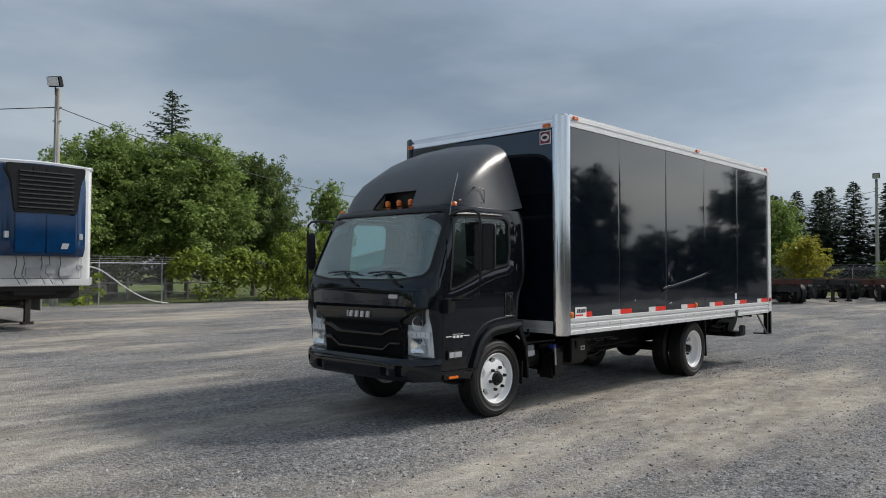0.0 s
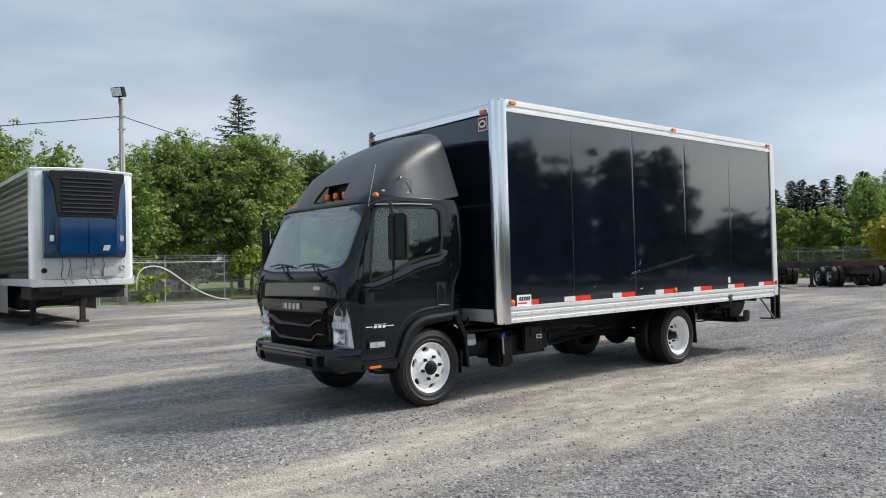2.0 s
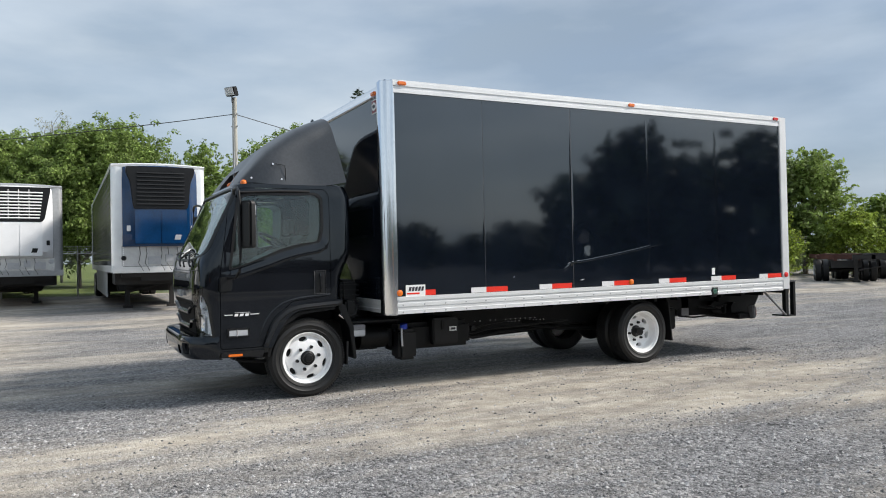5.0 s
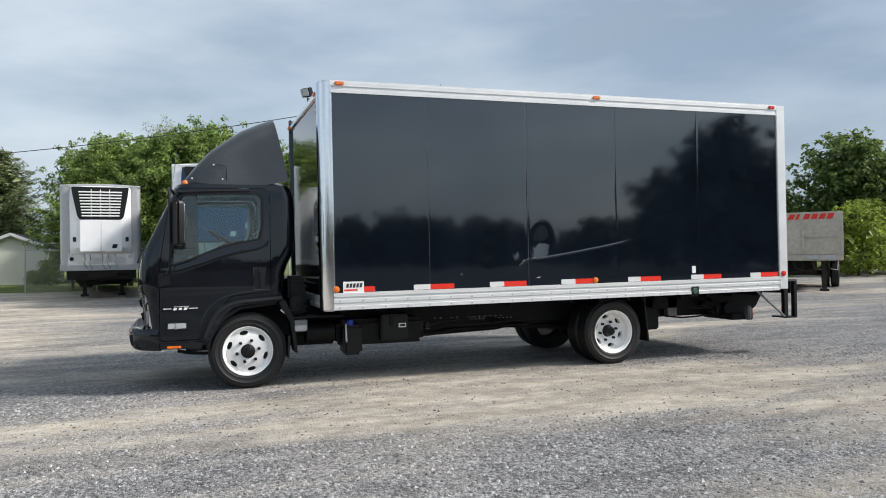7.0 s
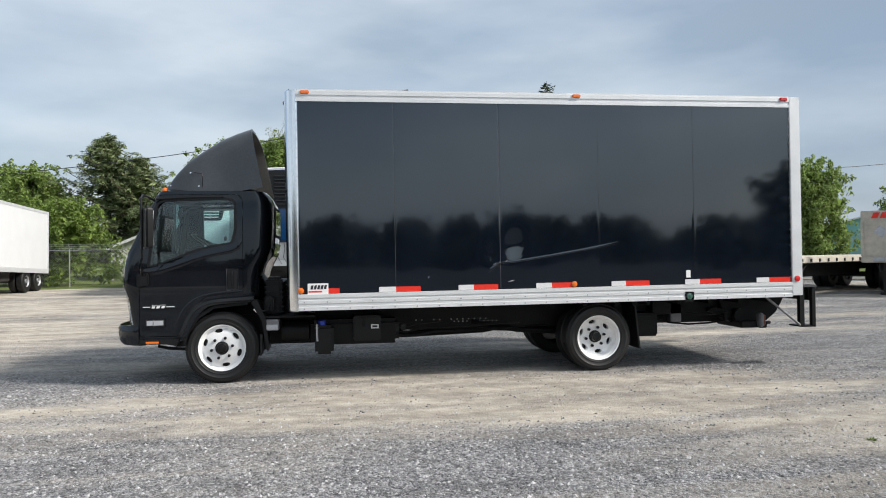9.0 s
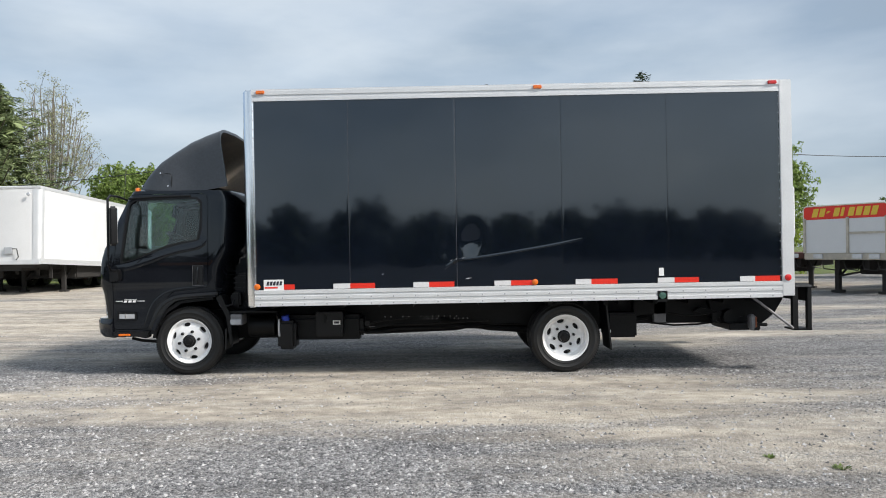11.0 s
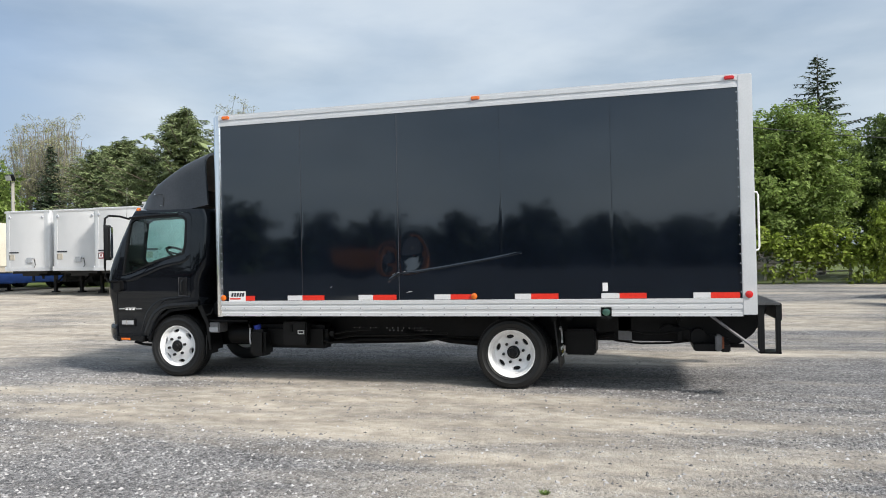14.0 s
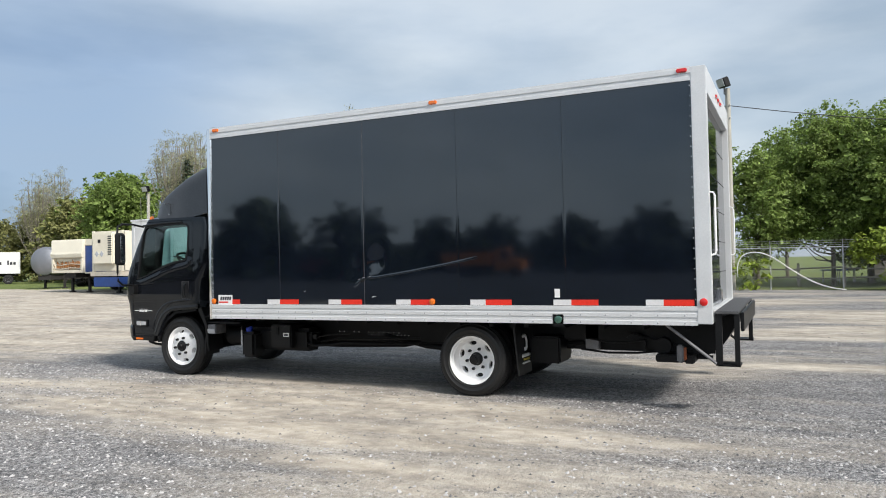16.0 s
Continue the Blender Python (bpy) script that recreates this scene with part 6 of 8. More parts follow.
def sparse_tree(name, h, w, seed, label):
    """Tall fan of fine rising branches with few leaves."""
    rnd = random.Random(seed)
    t = thing(name, label, "tree")
    b = bm_new()
    tube(b, [(0, 0, -0.1), (0.1, 0, h * 0.3), (0, 0.1, h * 0.6)], 0.13, 6)
    tips = []
    for i in range(46):
        a, v = i * 2.39996, math.sqrt((i + 0.5) / 46)
        top = h * (1.0 - 0.42 * v ** 2.2) * rnd.uniform(0.9, 1.0)
        q = w * 0.5 * v * rnd.uniform(0.85, 1.05)
        z0 = h * rnd.uniform(0.12, 0.42)
        end = Vector((q * math.cos(a), q * math.sin(a), top))
        root = Vector((0, 0, z0))
        mid = root.lerp(end, 0.5) + Vector((math.cos(a), math.sin(a), 0)) * q * 0.18
        tube(b, [tuple(root), tuple(mid), tuple(end)], 0.034, 4)
        for k in range(7):
            s = mid.lerp(end, k / 6)
            e = s + Vector((rnd.gauss(0, 0.5), rnd.gauss(0, 0.5), rnd.uniform(0.4, 1.5)))
            tube(b, [tuple(s), tuple(e)], 0.014, 3)
            tips.append((e.x, e.y, e.z - 0.3, rnd.uniform(0.3, 0.6)))
    part("trunk", b, M_PALEBARK, t)
    part("crown", leaf_mesh(tips, 75, 0.085, 0.4, rnd), M_SPARSE, t)
    return t


MAPLES = [broad_tree("maple_tree", 9.0, 8.5, M_LEAF, 11, 1.3, 0.25, 0.09, "broad green maple tree with dense crown", trunk=0.13),
          broad_tree("maple_tree", 9.0, 7.4, M_LEAF, 12, 1.2, 0.25, 0.09, "broad green maple tree with dense crown", trunk=0.13),
          broad_tree("maple_tree", 9.0, 8.0, M_LEAFD, 13, 1.2, 0.25, 0.09, "deep green leafy tree with dense crown", trunk=0.2)]
FARMAPLE = [broad_tree("maple_tree", 9.0, 8.0, M_LEAF, 41, 1.0, 0.12, 0.158, "broad green maple tree beyond the yard", trunk=0.2),
            broad_tree("maple_tree", 9.0, 7.6, M_LEAFD, 42, 1.0, 0.12, 0.158, "deep green leafy tree beyond the yard", trunk=0.2)]
YOUNG = broad_tree("young_tree", 6.8, 3.6, M_LEAF, 14, 0.6, 0.2, 0.09, "slender young leafy tree", trunk=0.09, clump=0.10)
YELLOW = broad_tree("yellow_tree", 5.0, 5.0, M_LEAFY, 15, 0.7, 0.06, 0.1, "small tree with yellow autumn leaves", trunk=0.1)
BUSH = broad_tree("bush", 4.0, 4.4, M_VINE, 16, 0.9, 0.02, 0.085, "bright green bush overgrown with vine", "bush", 0.06, 0.12, True)
HEDGE = broad_tree("bush", 4.6, 5.0, M_SHRUB, 17, 1.0, 0.02, 0.095, "rounded dense green leafy shrub", "bush", 0.06, 0.11, True)
FARHEDGE = broad_tree("bush", 4.6, 5.0, M_SHRUB, 27, 0.8, 0.02, 0.16, "rounded dense green leafy shrub", "bush", 0.06, 0.11, True)
PINE = pine_tree("pine_tree", 12.0, 9.5, M_NEEDLE, 18, "large feathery dark green pine tree")
SPRUCE = conifer("spruce_tree", 13.0, 8.6, M_SPRUCE, 19, "tall dark spruce tree", 20, 0.6, 0.85, 0.2, 8)
SPRUCE2 = conifer("spruce_tree", 10.0, 6.4, M_SPRUCE, 20, "tall dark spruce tree", 18, 0.6, 0.85, 0.2, 8)
OPENSPRUCE = conifer("spruce_tree", 13.0, 13.0, M_SPRUCE, 23, "tall open spruce tree with separate tiers of arms", 26, 0.46, 0.8, 0.05, 6)
FAR = [broad_tree("distant_tree", 9.0, 8.5, M_FARLEAF, 31 + i, 0.2, 0.03, 0.42, "distant green tree across the yard", trunk=0.2, clump=0.18, solid=3.2) for i in range(3)]
OLIVE = broad_tree("olive_tree", 8.0, 8.0, M_OLIVE, 61, 0.7, 0.02, 0.17, "scrubby tree with dry olive-brown leaves", trunk=0.12)
THIN = sparse_tree("thin_tree", 15.0, 6.6, 21, "tall thin-leaved tree with bare branches")


def plant(src, x, y, h, base_h, turn=None, wide=1.0, first=[]):
    """The first use of a kind stands the original; later ones are copies."""
    s = h / base_h
    a = turn if turn is not None else (x * 37.1 + y * 17.3) % 360
    m = pose(x, y, swell(x, y), 0, 0, a)
    if src not in first:
        first.append(src)
        src.matrix_world = m @ Matrix.Diagonal((s * wide, s * wide, s, 1))
        return src
    o = copy_thing(src, m)
    o.scale = (s * wide, s * wide, s)
    return o


for i, x, y, h, w in ((0, -34.3, 9.6, 8.9, 0.95), (1, -33.0, 13.2, 9.0, 1.1), (2, -36, 19.2, 9.0, 0.85), (2, -38.5, 11.6, 8.6, 1.0), (0, -41, 0.5, 10.0, 0.95), (1, -41, -1.5, 9.6, 1.0),
                      (0, -43.5, -5.4, 9.4, 0.95), (2, -47, -3.5, 9.8, 1.0), (2, -24.2, 35.1, 8.1, 1.0), (0, -22.5, 38.0, 7.6, 1.0), (1, -27, 32.4, 5.2, 0.9),
                      (1, -39.2, -46.4, 10.0, 1.0), (0, -42.2, -49.5, 10.3, 1.0), (0, -50, -66, 9.5, 1.0), (0, -52, -24, 9.0, 0.8), (1, -48.5, -20, 8.4, 0.9)):
    far_off = y > 30 or y < -15 or (x, y) in ((-38.5, 11.6), (-47, -3.5))
    plant(FARMAPLE[i // 2] if far_off else MAPLES[i], x, y, h, 9.0, wide=w)
for x, y, h, w in ((-30.5, 21.0, 7.0, 0.85), (-52.0, 7.4, 10.8, 0.9), (-29.8, -5.8, 5.0, 1.2), (-32.0, 6.2, 7.0, 1.1)):
    plant(YOUNG, x, y, h, 6.8, wide=w)
plant(YELLOW, -12.5, 49.3, 4.3, 5.0)
for x, y, h, w in ((-28.2, 16.3, 3.6, 0.55), (-28.6, 17.7, 3.9, 0.7), (-28.9, 19.4, 3.8, 0.8), (-20.2, 31.2, 3.8, 1.0), (-21.5, 33.5, 4.0, 1.0), (-19.0, 37.5, 3.8, 1.0), (-22, 27.5, 2.6, 1.0)):
    plant(BUSH, x, y, h, 4.0, wide=w)
for x, y, h in ((-33.5, -12.6, 4.8), (-35.5, -14.8, 4.9), (-38.2, -8.2, 1.5), (-40.6, -9.4, 0.9), (-40.4, -12.3, 1.2), (-34, -17, 4.6), (-17.5, 51.4, 5.2), (-21, 51, 5.4), (-14, 52, 4.2), (-25, 49.7, 5.4), (-8, 53, 2.6), (-5, 52, 2.4)):
    plant(FARHEDGE if y > 40 or h < 2 else HEDGE, x, y, h, 4.6)
for x, y, h in ((-35.4, -24.2, 11.9), (-49.4, -15.2, 10.7), (-47.9, -12.6, 9.0), (-39.5, -32.2, 11.0), (-51, -13.2, 8.2), (-41, -36, 10.5), (-50, -42, 12.6), (-37, -28.5, 9.8)):
    plant(PINE, x, y, h, 12.0, wide=1.7)
for x, y, h in ((-14.9, 71, 10.4), (-20.5, 72.5, 10.0), (-8.5, 73, 10.4), (-51, -50, 13.0), (-17.6, 73, 10.3), (-11.6, 74, 10.6)):
    plant(SPRUCE, x, y, h, 13.0, wide=0.85 if y < 60 else 1.25)
plant(OPENSPRUCE, -42.0, 16.6, 13.7, 13.0)
for x, y, h in ((-30.6, 61.8, 7.9), (-28.9, 62.2, 7.8), (-23.2, 68, 9.2), (-21.5, 69, 9.4), (-17.5, 69.5, 9.6), (-11.8, 70.5, 10.0), (-6, 69.5, 10.4), (-3, 74, 10.5), (1.5, 72, 10.5), (-24, 75, 9.5), (-55, -46, 9.0), (-53, -53, 8.0), (-30.2, 69.5, 8.5), (-28.8, 70.0, 9.3), (-28.0, 70.6, 9.4), (-27.1, 71.0, 8.8), (-26.1, 71.4, 9.3)):
    plant(SPRUCE2, x, y, h, 10.0, wide=1.1)
plant(FARMAPLE[0], -16.2, 55.4, 7.6, 9.0, wide=0.7)
plant(FARMAPLE[0], -23.3, 23.9, 5.8, 9.0, wide=0.72)
for x, y, h in ((-52.6, -30.0, 16.0), (-58, -55, 17.2), (-56, -57.5, 16.5), (-53, -52.5, 16.0), (-51, -74, 12.6), (-56, -2.5, 12.5), (-55.5, -79, 12.2)):
    plant(THIN, x, y, h, 15.0)
for x, y, h in ((-50.4, -80.5, 7.8), (-53.2, -78.2, 8.6), (-55.6, -75.6, 9.2), (-48.2, -64.0, 9.4), (-50, -60.5, 10.0)):
    plant(OLIVE, x, y, h, 8.0, wide=1.15)
plant(THIN, -57.5, -79.0, 14.5, 15.0)
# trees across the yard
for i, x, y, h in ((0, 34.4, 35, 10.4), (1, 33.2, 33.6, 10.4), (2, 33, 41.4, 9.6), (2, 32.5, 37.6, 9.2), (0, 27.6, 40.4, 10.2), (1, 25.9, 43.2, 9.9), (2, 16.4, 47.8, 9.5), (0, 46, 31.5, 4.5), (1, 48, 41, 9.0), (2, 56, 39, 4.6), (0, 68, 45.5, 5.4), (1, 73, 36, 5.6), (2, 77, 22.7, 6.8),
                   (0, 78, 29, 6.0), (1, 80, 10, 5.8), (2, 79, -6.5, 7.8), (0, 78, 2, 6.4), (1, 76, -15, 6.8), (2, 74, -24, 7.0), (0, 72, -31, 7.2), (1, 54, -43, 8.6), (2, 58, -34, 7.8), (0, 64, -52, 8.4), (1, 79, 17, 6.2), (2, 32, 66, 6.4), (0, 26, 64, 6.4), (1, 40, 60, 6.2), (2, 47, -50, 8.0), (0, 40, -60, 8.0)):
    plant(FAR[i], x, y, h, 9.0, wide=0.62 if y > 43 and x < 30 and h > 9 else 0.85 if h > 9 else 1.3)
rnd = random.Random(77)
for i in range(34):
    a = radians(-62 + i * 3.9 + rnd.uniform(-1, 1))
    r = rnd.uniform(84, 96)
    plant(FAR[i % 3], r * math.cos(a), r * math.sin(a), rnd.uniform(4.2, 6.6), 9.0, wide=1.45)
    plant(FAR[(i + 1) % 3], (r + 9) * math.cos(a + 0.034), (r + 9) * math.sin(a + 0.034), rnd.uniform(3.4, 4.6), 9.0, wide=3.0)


# small weeds between the stones
def weed(x, y, seed, r):
    rnd = random.Random(seed)
    verts, faces = [], []
    for _ in range(60):
        a, q = rnd.uniform(0, 6.283), r * rnd.random()
        c = Vector((x + q * math.cos(a), y + q * math.sin(a), swell(x, y) - 0.002))
        o = Vector((math.cos(a) * 0.8, math.sin(a) * 0.8, rnd.uniform(0.25, 0.9))).normalized()
        sd = o.cross(Vector((0, 0, 1))).normalized() * rnd.uniform(0.004, 0.009)
        L = rnd.uniform(0.012, 0.04)
        k = len(verts)
        verts += [c - sd * 0.6, c + o * L * 0.6 + sd, c + o * L, c + o * L * 0.6 - sd]
        faces.append((k, k + 1, k + 2, k + 3))
    me = bpy.data.meshes.new("weed")
    me.from_pydata(verts, [], faces)
    tagged(part("weed", me, M_LEAFD), "small green weed tuft growing in the gravel", "weed")


for i, (x, y, r) in enumerate(((3.33, 5.31, 0.025), (3.61, 5.65, 0.04))):
    weed(x, y, 50 + i, r)

# ---- fence, poles, lawn things ----
M_GALV = surf("galvanised_steel", (0.45, 0.46, 0.47), 0.5, 0.6, 0.15, 10, 80, 0.1)
M_POLE = surf("weathered_wood_pole", (0.37, 0.36, 0.32), 0.85, 0, 0.25, 5, 50, 0.5, dist=0.006, stretch=(1, 1, 0.15))
M_WIRE = surf("dark_cable", (0.03, 0.03, 0.03), 0.6, 0, 0.2, 10, 50, 0)
M_PVC = surf("white_plastic_pipe", (0.7, 0.7, 0.68), 0.5, 0, 0.1, 6, 50, 0.1)


def fence_run(pts, label):
    f = thing("chain_link_fence", label, "fence")
    for (x0, y0), (x1, y1) in zip(pts, pts[1:]):
        L = math.hypot(x1 - x0, y1 - y0)
        k = max(1, round(L / 3.0))
        for i in range(k):
            x, y = x0 + (x1 - x0) * i / k, y0 + (y1 - y0) * i / k
            b = cyl(bm_new(), (x, y, -0.05), (x, y, 1.95), 0.03, n=8)
            tube(b, [(x, y, 1.92), (x + 0.12, y, 2.2)], 0.015, 5)
            part("fence_post", b, M_GALV, f)
        part("top_rail", tube(bm_new(), [(x0, y0, 1.88), (x1, y1, 1.88)], 0.022, 6), M_GALV, f)
        verts, faces = [], []
        ux, uy = (x1 - x0) / L, (y1 - y0) / L
        n = int(L / 0.12)
        for i in range(-15, n):
            for d in (0, 1):
                s0, s1 = i * 0.12, i * 0.12 + 1.84
                za, zb = (0.03, 1.87) if d == 0 else (1.87, 0.03)
                if s0 < 0:
                    za += (zb - za) * (-s0 / 1.84)
                    s0 = 0
                if s1 > L:
                    zb = za + (zb - za) * ((L - s0) / (s1 - s0))
                    s1 = L
                q = len(verts)
                for s, z in ((s0, za), (s1, zb)):
                    verts += [(x0 + ux * (s - 0.004), y0 + uy * (s - 0.004), z), (x0 + ux * (s + 0.004), y0 + uy * (s + 0.004), z)]
                faces.append((q, q + 1, q + 3, q + 2))
        me = bpy.data.meshes.new("mesh")
        me.from_pydata(verts, [], faces)
        tagged(part("chain_mesh", me, M_GALV, f), kind="stuff")
        for z, o in ((1.97, 0.04), (2.07, 0.075), (2.17, 0.11)):
            part("barbed_wire", tube(bm_new(), [(x0 + o, y0, z), (x1 + o, y1, z)], 0.006, 4), M_GALV, f)
    return f


fence_run([(-28.6, -7.5), (-28.6, 21.2), (-19.5, 34.0)], "galvanised chain-link fence along the yard edge")
fence_run([(-31.5, -20.0), (-31.2, -9.2)], "galvanised chain-link fence in front of shrubs")
fence_run([(-28, 49.0), (6, 49.0)], "chain-link fence behind stored chassis")


def vine(x0, y0, x1, y1, z0, z1, thick, seed, count):
    rnd = random.Random(seed)
    clumps = []
    for _ in range(count):
        k = rnd.random()
        clumps.append((x0 + (x1 - x0) * k + rnd.gauss(0, thick * 0.4), y0 + (y1 - y0) * k + rnd.gauss(0, 0.2), rnd.uniform(z0, z1) + 0.25 * math.sin(9 * k + seed), rnd.uniform(0.22, 0.5)))
    return leaf_mesh(clumps, 150, 0.105, 0.6, rnd)


tagged(part("vine", vine(-28.4, 10.2, -28.2, 13.6, 1.35, 2.15, 0.3, 5, 90), M_VINE), "bright green vine hanging over the fence", "vine", kind="stuff")
tagged(part("vine", vine(-28.3, 13.4, -28.3, 16.6, 1.0, 2.25, 0.35, 6, 100), M_VINE), "bright green vine hanging over the fence", "vine", kind="stuff")
tagged(part("vine", vine(-28.4, 11.4, -28.2, 15.2, 0.15, 1.3, 0.15, 8, 16), M_VINE), "bright green vine hanging over the fence", "vine", kind="stuff")
tagged(part("vine", vine(-28.5, 5.4, -28.3, 6.6, 0.2, 1.6, 0.2, 7, 12), M_VINE), "bright green vine hanging over the fence", "vine", kind="stuff")


def lamp_pole(x, y, h, turn, label):
    t = thing("lamp_pole", label, "lamp pole", pose(x, y, 0, 0, 0, turn))
    part("pole", cyl(bm_new(), (0, 0, -0.1), (0, 0, h), 0.16, 0.11, 12), M_POLE, t)
    part("bracket", tube(bm_new(), [(0, 0, h - 0.4), (0.18, 0, h - 0.25), (0.18, 0, h + 0.05)], 0.03), M_WIRE, t)
    b = bevel(prism(bm_new(), [(-0.02, h + 0.08), (0.30, h + 0.02), (0.44, h + 0.42), (0.16, h + 0.52)], "y", -0.28, 0.28), 0.03)
    head = part("floodlight", b, M_FRAME, t, "square black floodlight")
    b = prism(bm_new(), [(0.315, h + 0.06), (0.335, h + 0.055), (0.458, h + 0.395), (0.438, h + 0.402)], "y", -0.24, 0.24)
    part("floodlight_glass", b, M_GREYL, head)
    part("conduit", tube(bm_new(), [(0.15, 0.05, 0.0), (0.14, 0.05, 2.2), (0.12, 0.03, h - 1)], 0.02, 6), M_GALV, t)
    part("meter_box", bevel(box(bm_new(), 0.12, 0.24, -0.14, 0.14, 1.9, 2.15), 0.01), M_GALV, t)
    for z in (h - 0.8, h - 1.4):
        part("insulator", cyl(bm_new(), (0, -0.2, z), (0, 0.2, z), 0.03, n=8), M_GALV, t)
    return t


lamp_pole(-29.2, 5.2, 9.4, -50, "weathered wooden pole with a square floodlight")
lamp_pole(-11.4, 64.1, 9.6, -80, "weathered wooden pole with a square floodlight")
lamp_pole(-33.2, -36.4, 7.2, 0, "weathered wooden pole with a square floodlight")


def cable(p, q, sag):
    pts = []
    for i in range(17):
        k = i / 16
        v = Vector(p).lerp(Vector(q), k)
        v.z -= sag * 4 * k * (1 - k)
        pts.append(tuple(v))
    tagged(part("overhead_cable", tube(bm_new(), pts, 0.02, 5), M_WIRE), "thin dark overhead cable on the poles", "cable")


cable((-29.2, 5.2, 8.6), (-36, -34, 5.4), 1.0)
cable((-29.2, 5.2, 8.6), (-36, 42, 7.6), 1.6)
cable((-11.4, 64.1, 8.6), (-45, 60, 4.5), 0.6)
b = tube(bm_new(), eased([(-28.3, 5.5, 0.6), (-28.3, 5.5, 1.1), (-28.3, 5.66, 1.5), (-28.3, 5.98, 1.68), (-28.3, 6.45, 1.68), (-28.3, 6.98, 1.45), (-28.3, 7.7, 0.92), (-28.25, 8.4, 0.46), (-28.2, 9.1, 0.16), (-28.1, 9.8, 0.03)]), 0.024)
tagged(part("bent_pipe", b, M_PVC), "white plastic pipe bent over beside the fence", "pipe")

# ---- parked trailers ----
M_VAN = surf("white_trailer_skin", (0.66, 0.665, 0.67), 0.45, 0, 0.06, 1.5, 30, 0.05)
M_CREAM = surf("cream_trailer_skin", (0.70, 0.66, 0.55), 0.5, 0, 0.12, 1.5, 25, 0.1)
M_STEEL = surf("polished_stainless", (0.10, 0.108, 0.128), 0.2, 1.0, 0.12, 1.2, 30, 0.12, rvar=0.4)
M_BRIGHT = surf("bright_corner_metal", (0.92, 0.93, 0.94), 0.2, 0.4, 0.08, 4, 40, 0.1)
M_SHINE = surf("mirror_stainless", (0.86, 0.87, 0.88), 0.22, 0.55, 0.15, 4, 30, 0.25, rvar=0.4)
M_NAVY = surf("navy_gelcoat", (0.004, 0.032, 0.098), 0.08, 0, 0.3, 3, 40, 0.01, coat=0.0, spec=0.6)
M_UNITW = surf("white_gelcoat", (0.86, 0.87, 0.89), 0.25, 0, 0.06, 3, 40, 0.03, coat=0.4)
M_DARK = surf("charcoal_plastic", (0.008, 0.0085, 0.01), 0.45, 0, 0.3, 8, 60, 0.2, spec=0.3)
M_UNDER = surf("dark_chassis_paint", (0.025, 0.023, 0.022), 0.8, 0, 0.5, 3, 40, 0.3)
M_RUST = surf("rusty_red_steel", (0.075, 0.03, 0.022), 0.85, 0, 0.5, 3, 40, 0.4)
M_ORUST = surf("bright_orange_rust", (0.34, 0.15, 0.055), 0.85, 0, 0.5, 3, 40, 0.4)
M_BEIGE = surf("weathered_beige_panel", (0.47, 0.43, 0.36), 0.7, 0, 0.22, 1.2, 8, 0.2)
M_ORANGE = surf("orange_paint", (0.62, 0.20, 0.03), 0.5, 0, 0.3, 3, 40, 0.2)
M_ROYAL = surf("royal_blue_paint", (0.015, 0.05, 0.2), 0.5, 0, 0.25, 3, 40, 0.2)
M_TANK = surf("dull_tank_metal", (0.25, 0.26, 0.285), 0.45, 0.6, 0.15, 1.5, 30, 0.1)


def trailer_wheel(t, x, y, r=0.5, w=0.26, rim=None):
    b = bm_new()
    prof = [(-w / 2, r * 0.55), (-w / 2, r * 0.93), (-w / 2 + 0.03, r), (w / 2 - 0.03, r), (w / 2, r * 0.93), (w / 2, r * 0.55), (w / 2 - 0.05, r * 0.5)]
    lathe(b, prof, 22)
    bmesh.ops.rotate(b, verts=b.verts, matrix=Matrix.Rotation(radians(90), 3, "Z"))
    bmesh.ops.translate(b, verts=b.verts, vec=(x, y, r))
    wl = part("tyre", b, M_RUBBER, t)
    b = lathe(bm_new(), [(-w / 2 - 0.006, r * 0.5), (-w / 2 + 0.08, r * 0.42), (-w / 2 + 0.08, r * 0.2), (-w / 2 - 0.01, r * 0.16), (w / 2 + 0.01, r * 0.16), (w / 2 - 0.08, r * 0.2), (w / 2 - 0.08, r * 0.42), (w / 2 + 0.006, r * 0.5)], 18, cap=False)
    bmesh.ops.rotate(b, verts=b.verts, matrix=Matrix.Rotation(radians(90), 3, "Z"))
    bmesh.ops.translate(b, verts=b.verts, vec=(x, y, r))
    part("rim", b, rim or M_GALV, wl)


def running_gear(t, width, L, axles=2, rim=None):
    for i in range(axles):
        x = -L + 1.1 + i * 1.3
        for s in (-1, 1):
            trailer_wheel(t, x, s * (width / 2 - 0.15), rim=rim)
            trailer_wheel(t, x, s * (width / 2 - 0.46), rim=rim)
        part("axle", cyl(bm_new(), (x, -width / 2 + 0.5, 0.5), (x, width / 2 - 0.5, 0.5), 0.07, n=8), M_UNDER, t)


def landing_gear(t, z, x=-2.6, half=0.8):
    for s in (-1, 1):
        b = box(bm_new(), x - 0.07, x + 0.07, s * half - 0.07, s * half + 0.07, 0.08, z)
        box(b, x - 0.15, x + 0.15, s * half - 0.14, s * half + 0.14, 0.0, 0.08)
        leg = part("landing_leg", b, M_UNDER, t)
        part("leg_brace", tube(bm_new(), [(x, s * half, 0.45), (x - 0.9, s * half, z)], 0.035, 6), M_UNDER, t)
    part("cross_brace", tube(bm_new(), [(x, -half, 0.5), (x, half, 0.8)], 0.035, 6), M_UNDER, t)


